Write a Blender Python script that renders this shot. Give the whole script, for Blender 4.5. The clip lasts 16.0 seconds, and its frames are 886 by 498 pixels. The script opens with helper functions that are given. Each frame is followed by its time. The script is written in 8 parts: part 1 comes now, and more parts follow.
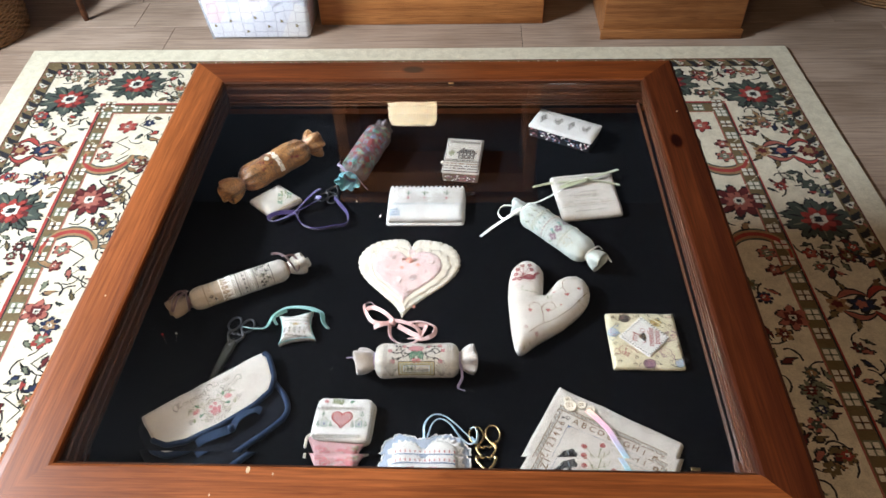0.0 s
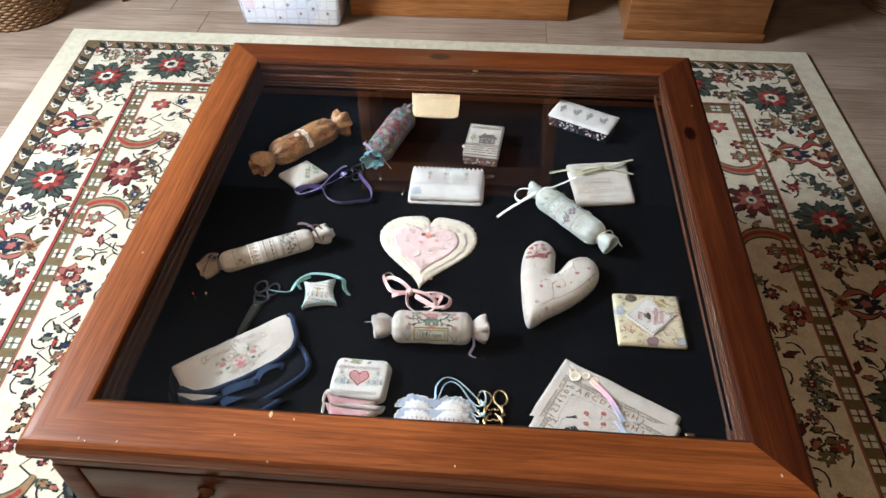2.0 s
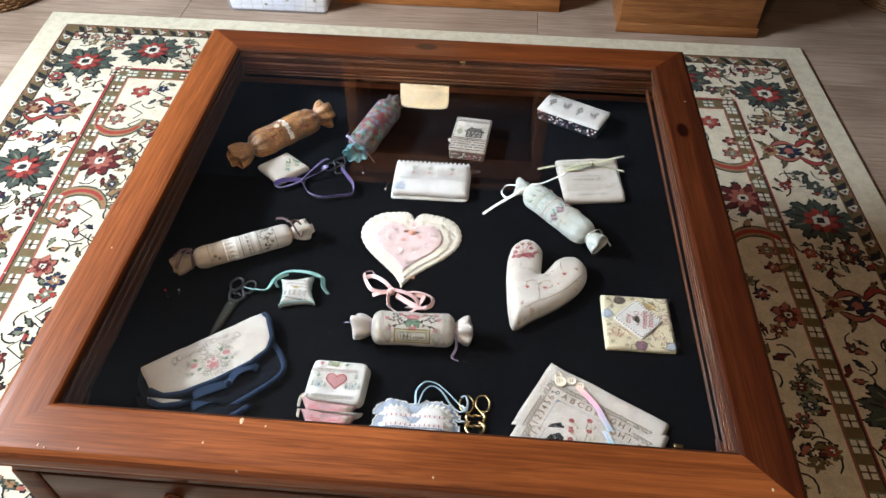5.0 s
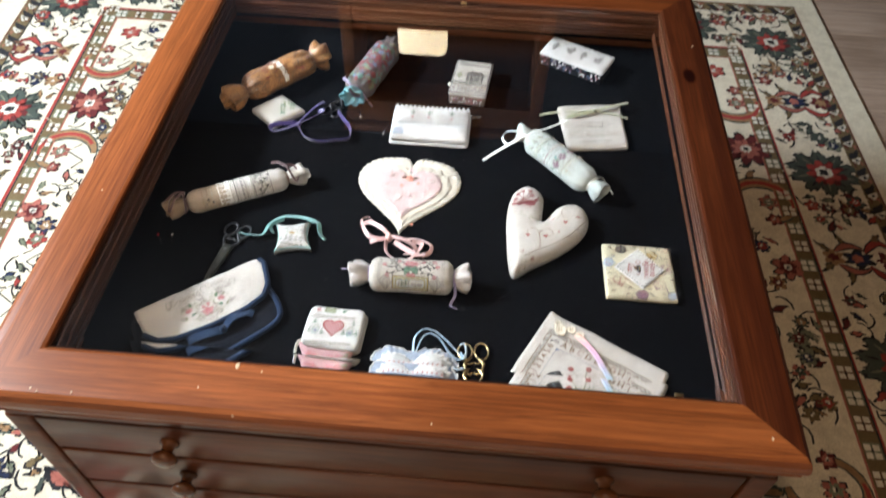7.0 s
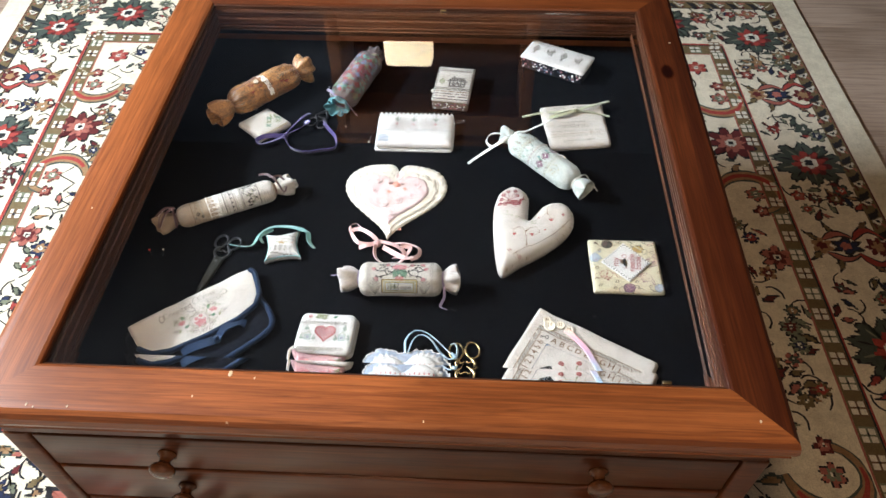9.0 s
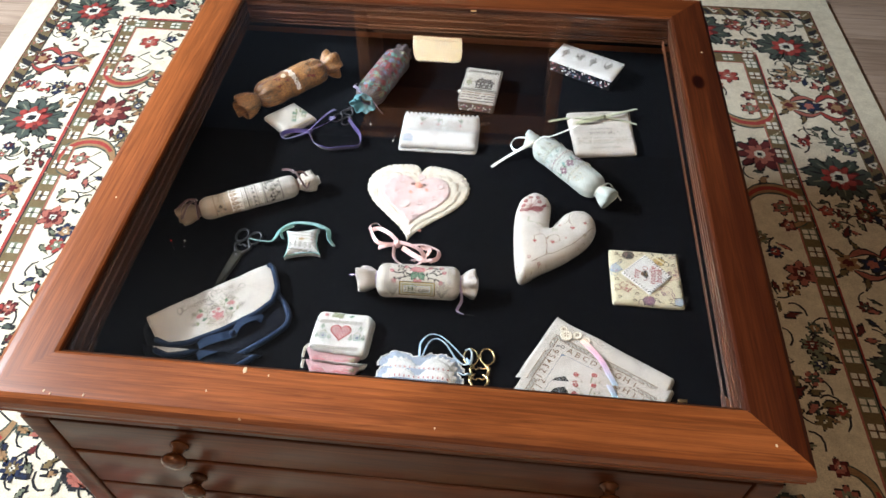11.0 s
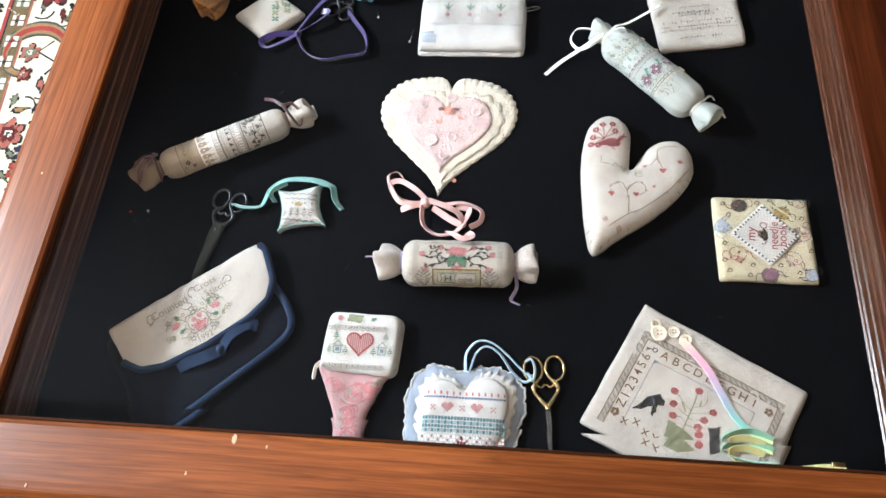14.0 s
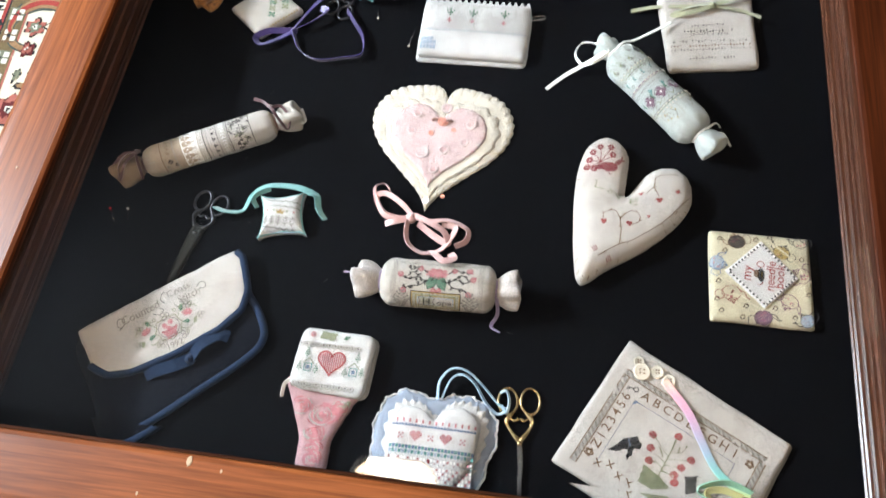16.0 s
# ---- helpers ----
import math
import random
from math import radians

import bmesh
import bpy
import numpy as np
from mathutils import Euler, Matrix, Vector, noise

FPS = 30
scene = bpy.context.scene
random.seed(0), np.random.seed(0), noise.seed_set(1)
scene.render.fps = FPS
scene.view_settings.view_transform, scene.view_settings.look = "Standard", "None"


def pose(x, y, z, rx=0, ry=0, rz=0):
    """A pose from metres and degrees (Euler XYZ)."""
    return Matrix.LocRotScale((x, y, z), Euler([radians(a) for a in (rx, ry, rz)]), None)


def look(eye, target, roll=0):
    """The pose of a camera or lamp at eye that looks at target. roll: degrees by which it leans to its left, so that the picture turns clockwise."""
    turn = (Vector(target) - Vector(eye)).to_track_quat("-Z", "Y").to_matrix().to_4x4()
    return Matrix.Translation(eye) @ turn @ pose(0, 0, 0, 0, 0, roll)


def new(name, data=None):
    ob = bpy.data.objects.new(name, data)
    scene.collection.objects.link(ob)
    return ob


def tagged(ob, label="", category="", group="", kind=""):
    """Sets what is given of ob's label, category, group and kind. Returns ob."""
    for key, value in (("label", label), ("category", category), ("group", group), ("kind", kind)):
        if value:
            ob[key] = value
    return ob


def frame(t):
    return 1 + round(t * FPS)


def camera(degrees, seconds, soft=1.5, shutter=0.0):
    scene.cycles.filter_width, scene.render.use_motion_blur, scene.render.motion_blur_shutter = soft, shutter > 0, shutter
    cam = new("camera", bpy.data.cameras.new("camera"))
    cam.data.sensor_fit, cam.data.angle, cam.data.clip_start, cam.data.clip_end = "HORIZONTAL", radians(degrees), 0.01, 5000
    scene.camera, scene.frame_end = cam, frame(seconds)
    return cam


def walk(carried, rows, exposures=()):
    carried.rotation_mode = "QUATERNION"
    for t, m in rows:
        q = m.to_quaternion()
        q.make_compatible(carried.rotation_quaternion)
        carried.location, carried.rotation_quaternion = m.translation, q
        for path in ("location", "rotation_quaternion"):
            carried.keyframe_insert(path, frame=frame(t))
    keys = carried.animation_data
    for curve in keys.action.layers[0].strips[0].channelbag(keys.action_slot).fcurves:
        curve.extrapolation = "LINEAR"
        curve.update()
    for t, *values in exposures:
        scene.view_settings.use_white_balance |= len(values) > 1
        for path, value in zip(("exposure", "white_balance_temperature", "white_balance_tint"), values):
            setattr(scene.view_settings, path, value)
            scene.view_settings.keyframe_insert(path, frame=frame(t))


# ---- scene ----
cam = camera(62.6, 16.0, shutter=0.6)
PATH = [
    (0, (0.088, -0.85, 1.306), (0.007, 0.551, -0.119), -2.1),
    (0.5, (0.08, -0.869, 1.307), (0.024, 0.526, -0.124), -0.9),
    (1, (0.071, -0.878, 1.31), (-0.068, 0.481, -0.15), -2.9),
    (1.5, (0.084, -0.906, 1.316), (-0.041, 0.473, -0.126), -1.8),
    (2, (0.088, -0.922, 1.321), (-0.035, 0.476, -0.104), -0.7),
    (2.5, (0.094, -0.933, 1.322), (-0.032, 0.463, -0.105), -0.3),
    (3, (0.105, -0.931, 1.324), (-0.009, 0.478, -0.091), -0.2),
    (3.5, (0.103, -0.905, 1.313), (0.018, 0.485, -0.123), 0.7),
    (4, (0.093, -0.894, 1.308), (-0.004, 0.492, -0.13), 0.9),
    (6.5, (0.101, -0.869, 1.285), (0.016, 0.468, -0.2), 0.6),
    (7, (0.089, -0.874, 1.276), (0.018, 0.412, -0.254), 1.9),
    (7.5, (0.079, -0.882, 1.252), (0.005, 0.295, -0.363), 0.1),
    (8, (0.088, -0.902, 1.251), (0.047, 0.256, -0.379), -1.4),
    (8.5, (0.098, -0.898, 1.263), (0.044, 0.305, -0.334), -1.3),
    (9, (0.108, -0.893, 1.277), (0.037, 0.418, -0.232), -0.6),
    (11.5, (0.109, -0.865, 1.284), (-0.053, 0.411, -0.248), 0.0),
    (12, (0.156, -0.828, 1.262), (-0.09, 0.354, -0.332), -2.1),
    (12.5, (0.201, -0.785, 1.232), (-0.131, 0.38, -0.36), -4.1),
    (13, (0.137, -0.694, 1.217), (-0.122, 0.401, -0.436), -3.5),
    (13.5, (0.05, -0.591, 1.188), (-0.074, 0.385, -0.553), -3.0),
    (14, (0.059, -0.543, 1.167), (-0.111, 0.302, -0.637), -7.9),
    (14.5, (0.096, -0.519, 1.166), (-0.123, 0.302, -0.644), -9.4),
    (15, (0.1, -0.504, 1.16), (-0.113, 0.301, -0.658), -8.1),
    (15.5, (0.097, -0.495, 1.146), (-0.122, 0.267, -0.689), -8.8),
    (16, (0.092, -0.487, 1.156), (-0.121, 0.306, -0.667), -7.8),
]
walk(cam, [(t, look(eye, target, roll)) for t, eye, target, roll in PATH],
     exposures=((0, 0.02), (0.9, -0.08), (2, -0.1), (3.5, -0.05), (6.5, 0.05), (7.5, 0.18), (8.5, 0.24), (9.2, 0.17), (11.3, 0.08), (12.5, 0.13), (13.2, 0.05), (14.5, 0.02), (16, 0.0)))

# ---- light ----
world = bpy.data.worlds.new("world")
scene.world = world
world.use_nodes = True
wn = world.node_tree
sky = wn.nodes.new("ShaderNodeTexSky")
sky.sky_type, sky.sun_disc = "NISHITA", False
sky.sun_elevation, sky.sun_rotation = radians(38), radians(-90)
wn.links.new(sky.outputs[0], wn.nodes["Background"].inputs[0])
wn.nodes["Background"].inputs[1].default_value = 0.05


def area_lamp(name, m, size_x, size_y, watts, colour):
    data = bpy.data.lights.new(name, "AREA")
    data.shape, data.size, data.size_y, data.energy, data.color = "RECTANGLE", size_x, size_y, watts, colour
    ob = new(name, data)
    ob.matrix_world = m
    return ob


# daylight in the opening of the side window
area_lamp("window_daylight", look((-2.34, 0.12, 1.98), (0.0, 0.05, 0.4)), 0.9, 0.2, 192, (0.83, 0.94, 1.04))
# soft warm fill added behind the viewer to lift the drawer fronts
area_lamp("rear_window_daylight", look((0.5, -2.7, 1.5), (0.1, 0.0, 0.3)), 1.5, 1.1, 4.5, (1.0, 0.78, 0.58))


# ---- materials ----
def material(name, colour=(0.5, 0.5, 0.5), rough=0.6, metal=0.0):
    mat = bpy.data.materials.new(name)
    mat.use_nodes = True
    b = mat.node_tree.nodes["Principled BSDF"]
    b.inputs["Base Color"].default_value = (*colour, 1)
    b.inputs["Roughness"].default_value = rough
    b.inputs["Metallic"].default_value = metal
    return mat


def node(mat, kind, **values):
    n = mat.node_tree.nodes.new(kind)
    for key, value in values.items():
        n.inputs[key.replace("_", " ")].default_value = value
    return n


def wire(mat, a, b):
    mat.node_tree.links.new(a, b)


def shader(mat):
    return mat.node_tree.nodes["Principled BSDF"]


def ramp(mat, fac, stops):
    r = mat.node_tree.nodes.new("ShaderNodeValToRGB")
    e = r.color_ramp.elements
    while len(e) < len(stops):
        e.new(0.5)
    for el, (p, c) in zip(e, stops):
        el.position, el.color = p, (*c, 1)
    wire(mat, fac, r.inputs[0])
    return r


def coords(mat, scale=(1, 1, 1), output="Object"):
    tc = mat.node_tree.nodes.new("ShaderNodeTexCoord")
    mp = mat.node_tree.nodes.new("ShaderNodeMapping")
    mp.inputs["Scale"].default_value = scale
    wire(mat, tc.outputs[output], mp.inputs[0])
    return mp.outputs[0]


def bump(mat, height, strength, distance):
    b = node(mat, "ShaderNodeBump", Strength=strength, Distance=distance)
    wire(mat, height, b.inputs["Height"])
    wire(mat, b.outputs[0], shader(mat).inputs["Normal"])
    return b


def blend(mat, kind, fac, a, b):
    m = mat.node_tree.nodes.new("ShaderNodeMix")
    m.data_type, m.blend_type = "RGBA", kind
    for value, slot in ((fac, 0), (a, 6), (b, 7)):
        if isinstance(value, (int, float)):
            m.inputs[slot].default_value = value
        elif isinstance(value, tuple):
            m.inputs[slot].default_value = (*value, 1)
        else:
            wire(mat, value, m.inputs[slot])
    return m.outputs[2]


def wood(name, light, dark, rough=0.3, coat=0.5, grain=1.0, knots=(), wear=0.0, rings_at=0.0):
    """Sawn, stained wood; the grain runs along the object's own x."""
    mat = material(name, light, rough)
    info = mat.node_tree.nodes.new("ShaderNodeObjectInfo")
    base = coords(mat, (1, 1, 1))
    shift = mat.node_tree.nodes.new("ShaderNodeVectorMath")
    shift.operation = "MULTIPLY_ADD"
    wire(mat, info.outputs["Random"], shift.inputs[0])
    shift.inputs[1].default_value = (7.0, 3.0, 1.0)
    wire(mat, base, shift.inputs[2])
    stretch = mat.node_tree.nodes.new("ShaderNodeMapping")
    stretch.inputs["Scale"].default_value = (1.6 * grain, 34 * grain, 34 * grain)
    wire(mat, shift.outputs[0], stretch.inputs[0])
    rings = node(mat, "ShaderNodeTexNoise", Scale=1.0, Detail=5.0, Roughness=0.62, Distortion=0.5)
    wire(mat, stretch.outputs[0], rings.inputs["Vector"])
    fine = mat.node_tree.nodes.new("ShaderNodeMapping")
    fine.inputs["Scale"].default_value = (14 * grain, 420 * grain, 420 * grain)
    wire(mat, shift.outputs[0], fine.inputs[0])
    pores = node(mat, "ShaderNodeTexNoise", Scale=1.0, Detail=3.0, Roughness=0.6)
    wire(mat, fine.outputs[0], pores.inputs["Vector"])
    cloud = node(mat, "ShaderNodeTexNoise", Scale=3.5, Detail=3.0)
    wire(mat, shift.outputs[0], cloud.inputs["Vector"])
    mid = tuple(0.5 * (a + b) for a, b in zip(light, dark))
    col = ramp(mat, rings.outputs[0], [(0.3, dark), (0.45, mid), (0.55, light), (0.72, mid)]).outputs[0]
    line_map = mat.node_tree.nodes.new("ShaderNodeMapping")
    line_map.inputs["Scale"].default_value = (2.2 * grain, 62 * grain, 62 * grain)
    wire(mat, shift.outputs[0], line_map.inputs[0])
    late = node(mat, "ShaderNodeTexNoise", Scale=1.0, Detail=2.0, Roughness=0.45, Distortion=0.9)
    wire(mat, line_map.outputs[0], late.inputs["Vector"])
    col = blend(mat, "MULTIPLY", 0.4 if coat > 0.1 else 0.12, col, ramp(mat, late.outputs[0], [(0.36, (1.12, 1.08, 1.0)), (0.46, (1, 1, 1)), (0.5, (0.42, 0.33, 0.28)), (0.535, (1.05, 1.0, 0.95)), (0.62, (0.6, 0.5, 0.44)), (0.66, (1.15, 1.12, 1.05))]).outputs[0])
    col = blend(mat, "MULTIPLY", 0.55, col, ramp(mat, pores.outputs[0], [(0.35, (0.45, 0.4, 0.38)), (0.6, (1, 1, 1))]).outputs[0])
    col = blend(mat, "MULTIPLY", 0.6, col, ramp(mat, cloud.outputs[0], [(0.3, (0.6, 0.55, 0.5)), (0.65, (1.1, 1.1, 1.1))]).outputs[0])
    if rings_at:
        # growth rings: sharp dark lines between paler bands, bending slowly along the board
        bend = node(mat, "ShaderNodeTexNoise", Scale=1.0, Detail=2.0, Roughness=0.5)
        bend_map = mat.node_tree.nodes.new("ShaderNodeMapping")
        bend_map.inputs["Scale"].default_value = (1.3, 7.0, 7.0)
        wire(mat, shift.outputs[0], bend_map.inputs[0])
        wire(mat, bend_map.outputs[0], bend.inputs["Vector"])
        sep = mat.node_tree.nodes.new("ShaderNodeSeparateXYZ")
        wire(mat, base, sep.inputs[0])
        run = mat.node_tree.nodes.new("ShaderNodeMath")
        run.operation = "MULTIPLY_ADD"
        wire(mat, bend.outputs[0], run.inputs[0])
        run.inputs[1].default_value = 0.06
        wire(mat, sep.outputs[1], run.inputs[2])
        saw = mat.node_tree.nodes.new("ShaderNodeMath")
        saw.operation = "MULTIPLY"
        wire(mat, run.outputs[0], saw.inputs[0])
        saw.inputs[1].default_value = rings_at
        frac = mat.node_tree.nodes.new("ShaderNodeMath")
        frac.operation = "FRACT"
        wire(mat, saw.outputs[0], frac.inputs[0])
        tone = ramp(mat, frac.outputs[0], [(0.0, (0.46, 0.36, 0.3)), (0.1, (1.1, 1.08, 1.02)), (0.5, (1.05, 1.02, 1.0)), (0.85, (0.72, 0.62, 0.55)), (1.0, (0.46, 0.36, 0.3))])
        strong = 0.42 if coat < 0.6 else 0.2
        patchy = ramp(mat, cloud.outputs[0], [(0.38, (0.1 * strong,) * 3), (0.62, (strong,) * 3)])
        col = blend(mat, "MULTIPLY", patchy.outputs[0], col, tone.outputs[0])
    for kx, ky, size in knots:
        d = mat.node_tree.nodes.new("ShaderNodeVectorMath")
        d.operation = "SUBTRACT"
        wire(mat, base, d.inputs[0])
        d.inputs[1].default_value = (kx, ky, 0)
        s = mat.node_tree.nodes.new("ShaderNodeVectorMath")
        s.operation = "MULTIPLY"
        wire(mat, d.outputs[0], s.inputs[0])
        s.inputs[1].default_value = (1 / size, 1.9 / size, 0.0)
        ln = mat.node_tree.nodes.new("ShaderNodeVectorMath")
        ln.operation = "LENGTH"
        wire(mat, s.outputs[0], ln.inputs[0])
        k = ramp(mat, ln.outputs["Value"], [(0.0, (0.12, 0.06, 0.04)), (0.65, (0.2, 0.1, 0.06)), (0.9, (0.75, 0.6, 0.5)), (1.0, (1, 1, 1))])
        col = blend(mat, "MULTIPLY", 1.0, col, k.outputs[0])
    if wear:
        chips = node(mat, "ShaderNodeTexNoise", Scale=60.0, Detail=2.0, Roughness=0.5)
        wire(mat, shift.outputs[0], chips.inputs["Vector"])
        spot = ramp(mat, chips.outputs[0], [(0.8, (0, 0, 0)), (0.82, (1, 1, 1))])
        col = blend(mat, "MIX", spot.outputs[0], col, (0.62, 0.42, 0.27))
    b = shader(mat)
    wire(mat, col, b.inputs["Base Color"])
    rr = ramp(mat, cloud.outputs[0], [(0.2, (rough * 0.8,) * 3), (0.8, (min(1, rough * 1.35),) * 3)])
    wire(mat, rr.outputs[0], b.inputs["Roughness"])
    b.inputs["Coat Weight"].default_value = coat
    b.inputs["Coat Roughness"].default_value = 0.27
    b.inputs["Specular IOR Level"].default_value = 0.16
    bump(mat, pores.outputs[0], 0.12, 0.0008)
    return mat


def fabric(name, colour, weave=900.0, vary=0.12, rough=0.9, sheen=0.15, depth=0.0006, tint=None):
    """Woven cloth: threads, slubs and soft clouding."""
    mat = material(name, colour, rough)
    v = coords(mat)
    slub = node(mat, "ShaderNodeTexNoise", Scale=weave, Detail=3.0, Roughness=0.7)
    wire(mat, v, slub.inputs["Vector"])
    cloud = node(mat, "ShaderNodeTexNoise", Scale=38.0, Detail=3.0)
    wire(mat, v, cloud.inputs["Vector"])
    lo = tuple(c * (1 - 2.2 * vary) for c in colour)
    hi = tuple(min(1, c * (1 + vary)) for c in colour)
    col = ramp(mat, slub.outputs[0], [(0.3, lo), (0.65, hi)]).outputs[0]
    col = blend(mat, "MULTIPLY", 0.7, col, ramp(mat, cloud.outputs[0], [(0.3, tint or (0.78, 0.76, 0.74)), (0.6, (1, 1, 1))]).outputs[0])
    for stretch in ((0.22, 1.0, 1.0), (1.0, 0.22, 1.0)):
        threads = node(mat, "ShaderNodeTexNoise", Scale=weave * 0.85, Detail=2.0, Roughness=0.6)
        wire(mat, coords(mat, stretch), threads.inputs["Vector"])
        col = blend(mat, "MULTIPLY", min(1.0, 3.0 * vary), col, ramp(mat, threads.outputs[0], [(0.32, (0.8, 0.785, 0.77)), (0.5, (1, 1, 1)), (0.68, (1.06, 1.06, 1.06))]).outputs[0])
    b = shader(mat)
    wire(mat, col, b.inputs["Base Color"])
    b.inputs["Sheen Weight"].default_value = sheen
    b.inputs["Specular IOR Level"].default_value = 0.5 if rough < 0.6 else 0.08
    bump(mat, slub.outputs[0], 0.9, depth)
    return mat


def satin(name, colour, rough=0.35):
    mat = fabric(name, colour, 1400.0, 0.06, rough, 0.3, 0.0002)
    shader(mat).inputs["Anisotropic"].default_value = 0.4
    return mat


M = {}
M["frame"] = wood("stained_pine", (0.335, 0.1, 0.027), (0.215, 0.058, 0.015), 0.4, 0.58, 1.0, wear=1.0, rings_at=105.0)
# same pine with knots; the far and right boards' dimness is in the colour
M["shaded_knot_far"] = wood("stained_pine_far_shaded", (0.2, 0.052, 0.013), (0.1, 0.024, 0.007), 0.34, 0.8, 1.0, rings_at=120.0, knots=((0.035, -0.458, 0.026),), wear=1.0)
M["shaded_knot_side"] = wood("stained_pine_side_shaded", (0.1, 0.024, 0.007), (0.055, 0.012, 0.004), 0.34, 0.8, 1.0, rings_at=120.0, knots=((0.218, -0.453, 0.024),), wear=1.0)
M["carcass"] = wood("stained_carcass", (0.15, 0.045, 0.016), (0.08, 0.021, 0.008), 0.36, 0.4, 0.8)
M["moulding"] = wood("moulding_wood", (0.065, 0.022, 0.01), (0.032, 0.011, 0.005), 0.3, 0.4, 1.2)
M["knob"] = wood("turned_knob", (0.16, 0.06, 0.024), (0.08, 0.025, 0.01), 0.2, 0.8, 3.0)
M["pine"] = wood("orange_pine", (0.5, 0.21, 0.07), (0.33, 0.12, 0.036), 0.42, 0.2, 0.8)
M["oak"] = wood("oak_board", (0.38, 0.165, 0.06), (0.25, 0.095, 0.032), 0.45, 0.2, 1.0)
M["hutch"] = wood("dark_hutch", (0.12, 0.045, 0.018), (0.06, 0.02, 0.008), 0.4, 0.3, 0.7)
M["hutch_frame"] = wood("hutch_frame", (0.27, 0.1, 0.04), (0.16, 0.058, 0.022), 0.4, 0.3, 0.7)
M["plank"] = wood("floor_plank", (0.41, 0.31, 0.24), (0.34, 0.25, 0.19), 0.5, 0.08, 0.4)
M["velvet"] = fabric("black_velvet", (0.0016, 0.0018, 0.0026), 700.0, 0.2, 1.0, 0.0)
shader(M["velvet"]).inputs["Specular IOR Level"].default_value = 0.05
M["plaster"] = fabric("wall_plaster", (0.34, 0.26, 0.18), 90.0, 0.04, 0.9, 0.0, 0.002)
M["ceiling"] = fabric("dimmed_ceiling", (0.045, 0.046, 0.05), 60.0, 0.03, 0.9, 0.0, 0.001)
M["slate"] = fabric("slate_paint", (0.03, 0.036, 0.046), 60.0, 0.03, 0.9, 0.0, 0.001)
M["white_paint"] = material("white_paint", (0.78, 0.77, 0.74), 0.4)
M["pale_wood"] = material("bare_pine", (0.6, 0.42, 0.26), 0.6)
M["brass"] = material("aged_brass", (0.75, 0.55, 0.28), 0.3, 1.0)
M["gap"] = material("gap_dark", (0.012, 0.008, 0.006), 0.8)

glass = material("table_glass", (1, 1, 1), 0.0)
shader(glass).inputs["Transmission Weight"].default_value = 1.0
shader(glass).inputs["IOR"].default_value = 1.5
M["glass"] = glass
lit = material("glow_box_surface", (0.9, 0.84, 0.7), 0.5)
shader(lit).inputs["Emission Color"].default_value = (1.0, 0.8, 0.5, 1)
shader(lit).inputs["Emission Strength"].default_value = 6.0
M["lit"] = lit
lit2 = material("lit_ceiling_lamp", (0.9, 0.9, 0.88), 0.4)
shader(lit2).inputs["Emission Color"].default_value = (1.0, 0.7, 0.42, 1)
shader(lit2).inputs["Emission Strength"].default_value = 60.0
M["lamp"] = lit2


# ---- mesh helpers ----
def mesh_of(bm, name, mats, smooth=True):
    bmesh.ops.recalc_face_normals(bm, faces=bm.faces)
    me = bpy.data.meshes.new(name)
    bm.to_mesh(me)
    bm.free()
    for mt in mats if isinstance(mats, (list, tuple)) else [mats]:
        me.materials.append(mt)
    for p in me.polygons:
        p.use_smooth = smooth
    return me


def part(name, bm, mats, parent=None, label="", at=None, smooth=True):
    ob = new(name, mesh_of(bm, name, mats, smooth))
    if parent is not None:
        ob.parent = parent
    if at is not None:
        ob.matrix_basis = at
    if label:
        tagged(ob, label)
    return ob


def thing(name, m, label, category, group="", kind=""):
    ob = new(name)
    ob.empty_display_size = 0.05
    ob.matrix_basis = m
    return tagged(ob, label, category, group, kind)


def box(sx, sy, sz, bevel=0.0, at=(0, 0, 0), bm=None, segments=2):
    """A block, sx by sy by sz, standing on z of at."""
    own = bmesh.new()
    bmesh.ops.create_cube(own, size=1)
    bmesh.ops.scale(own, vec=(sx, sy, sz), verts=own.verts)
    bmesh.ops.translate(own, vec=(at[0], at[1], at[2] + sz / 2), verts=own.verts)
    if bevel:
        bmesh.ops.bevel(own, geom=own.edges[:], offset=bevel, segments=segments, profile=0.5, affect="EDGES")
    if bm is None:
        return own
    join(bm, own)
    return bm


def join(bm, other, m=None):
    me = bpy.data.meshes.new("tmp")
    other.to_mesh(me)
    other.free()
    if m is not None:
        me.transform(m)
    bm.from_mesh(me)
    bpy.data.meshes.remove(me)
    return bm


def lathe(profile, steps=24):
    """Turn (radius, height) pairs round z."""
    bm = bmesh.new()
    rings = []
    for r, z in profile:
        rings.append([bm.verts.new((r * math.cos(a), r * math.sin(a), z)) for a in (2 * math.pi * k / steps for k in range(steps))])
    for a, b in zip(rings, rings[1:]):
        for k in range(steps):
            bm.faces.new((a[k], a[(k + 1) % steps], b[(k + 1) % steps], b[k]))
    for ring in (rings[0], rings[-1]):
        if len({tuple(v.co) for v in ring}) > 2:
            bm.faces.new(ring)
    return bm


def prism(points, z0, z1, bm=None):
    """An upright prism over a flat outline."""
    bm = bm or bmesh.new()
    lo = [bm.verts.new((x, y, z0)) for x, y in points]
    hi = [bm.verts.new((x, y, z1)) for x, y in points]
    n = len(points)
    bm.faces.new(lo)
    bm.faces.new(hi)
    for k in range(n):
        bm.faces.new((lo[k], lo[(k + 1) % n], hi[(k + 1) % n], hi[k]))
    return bm


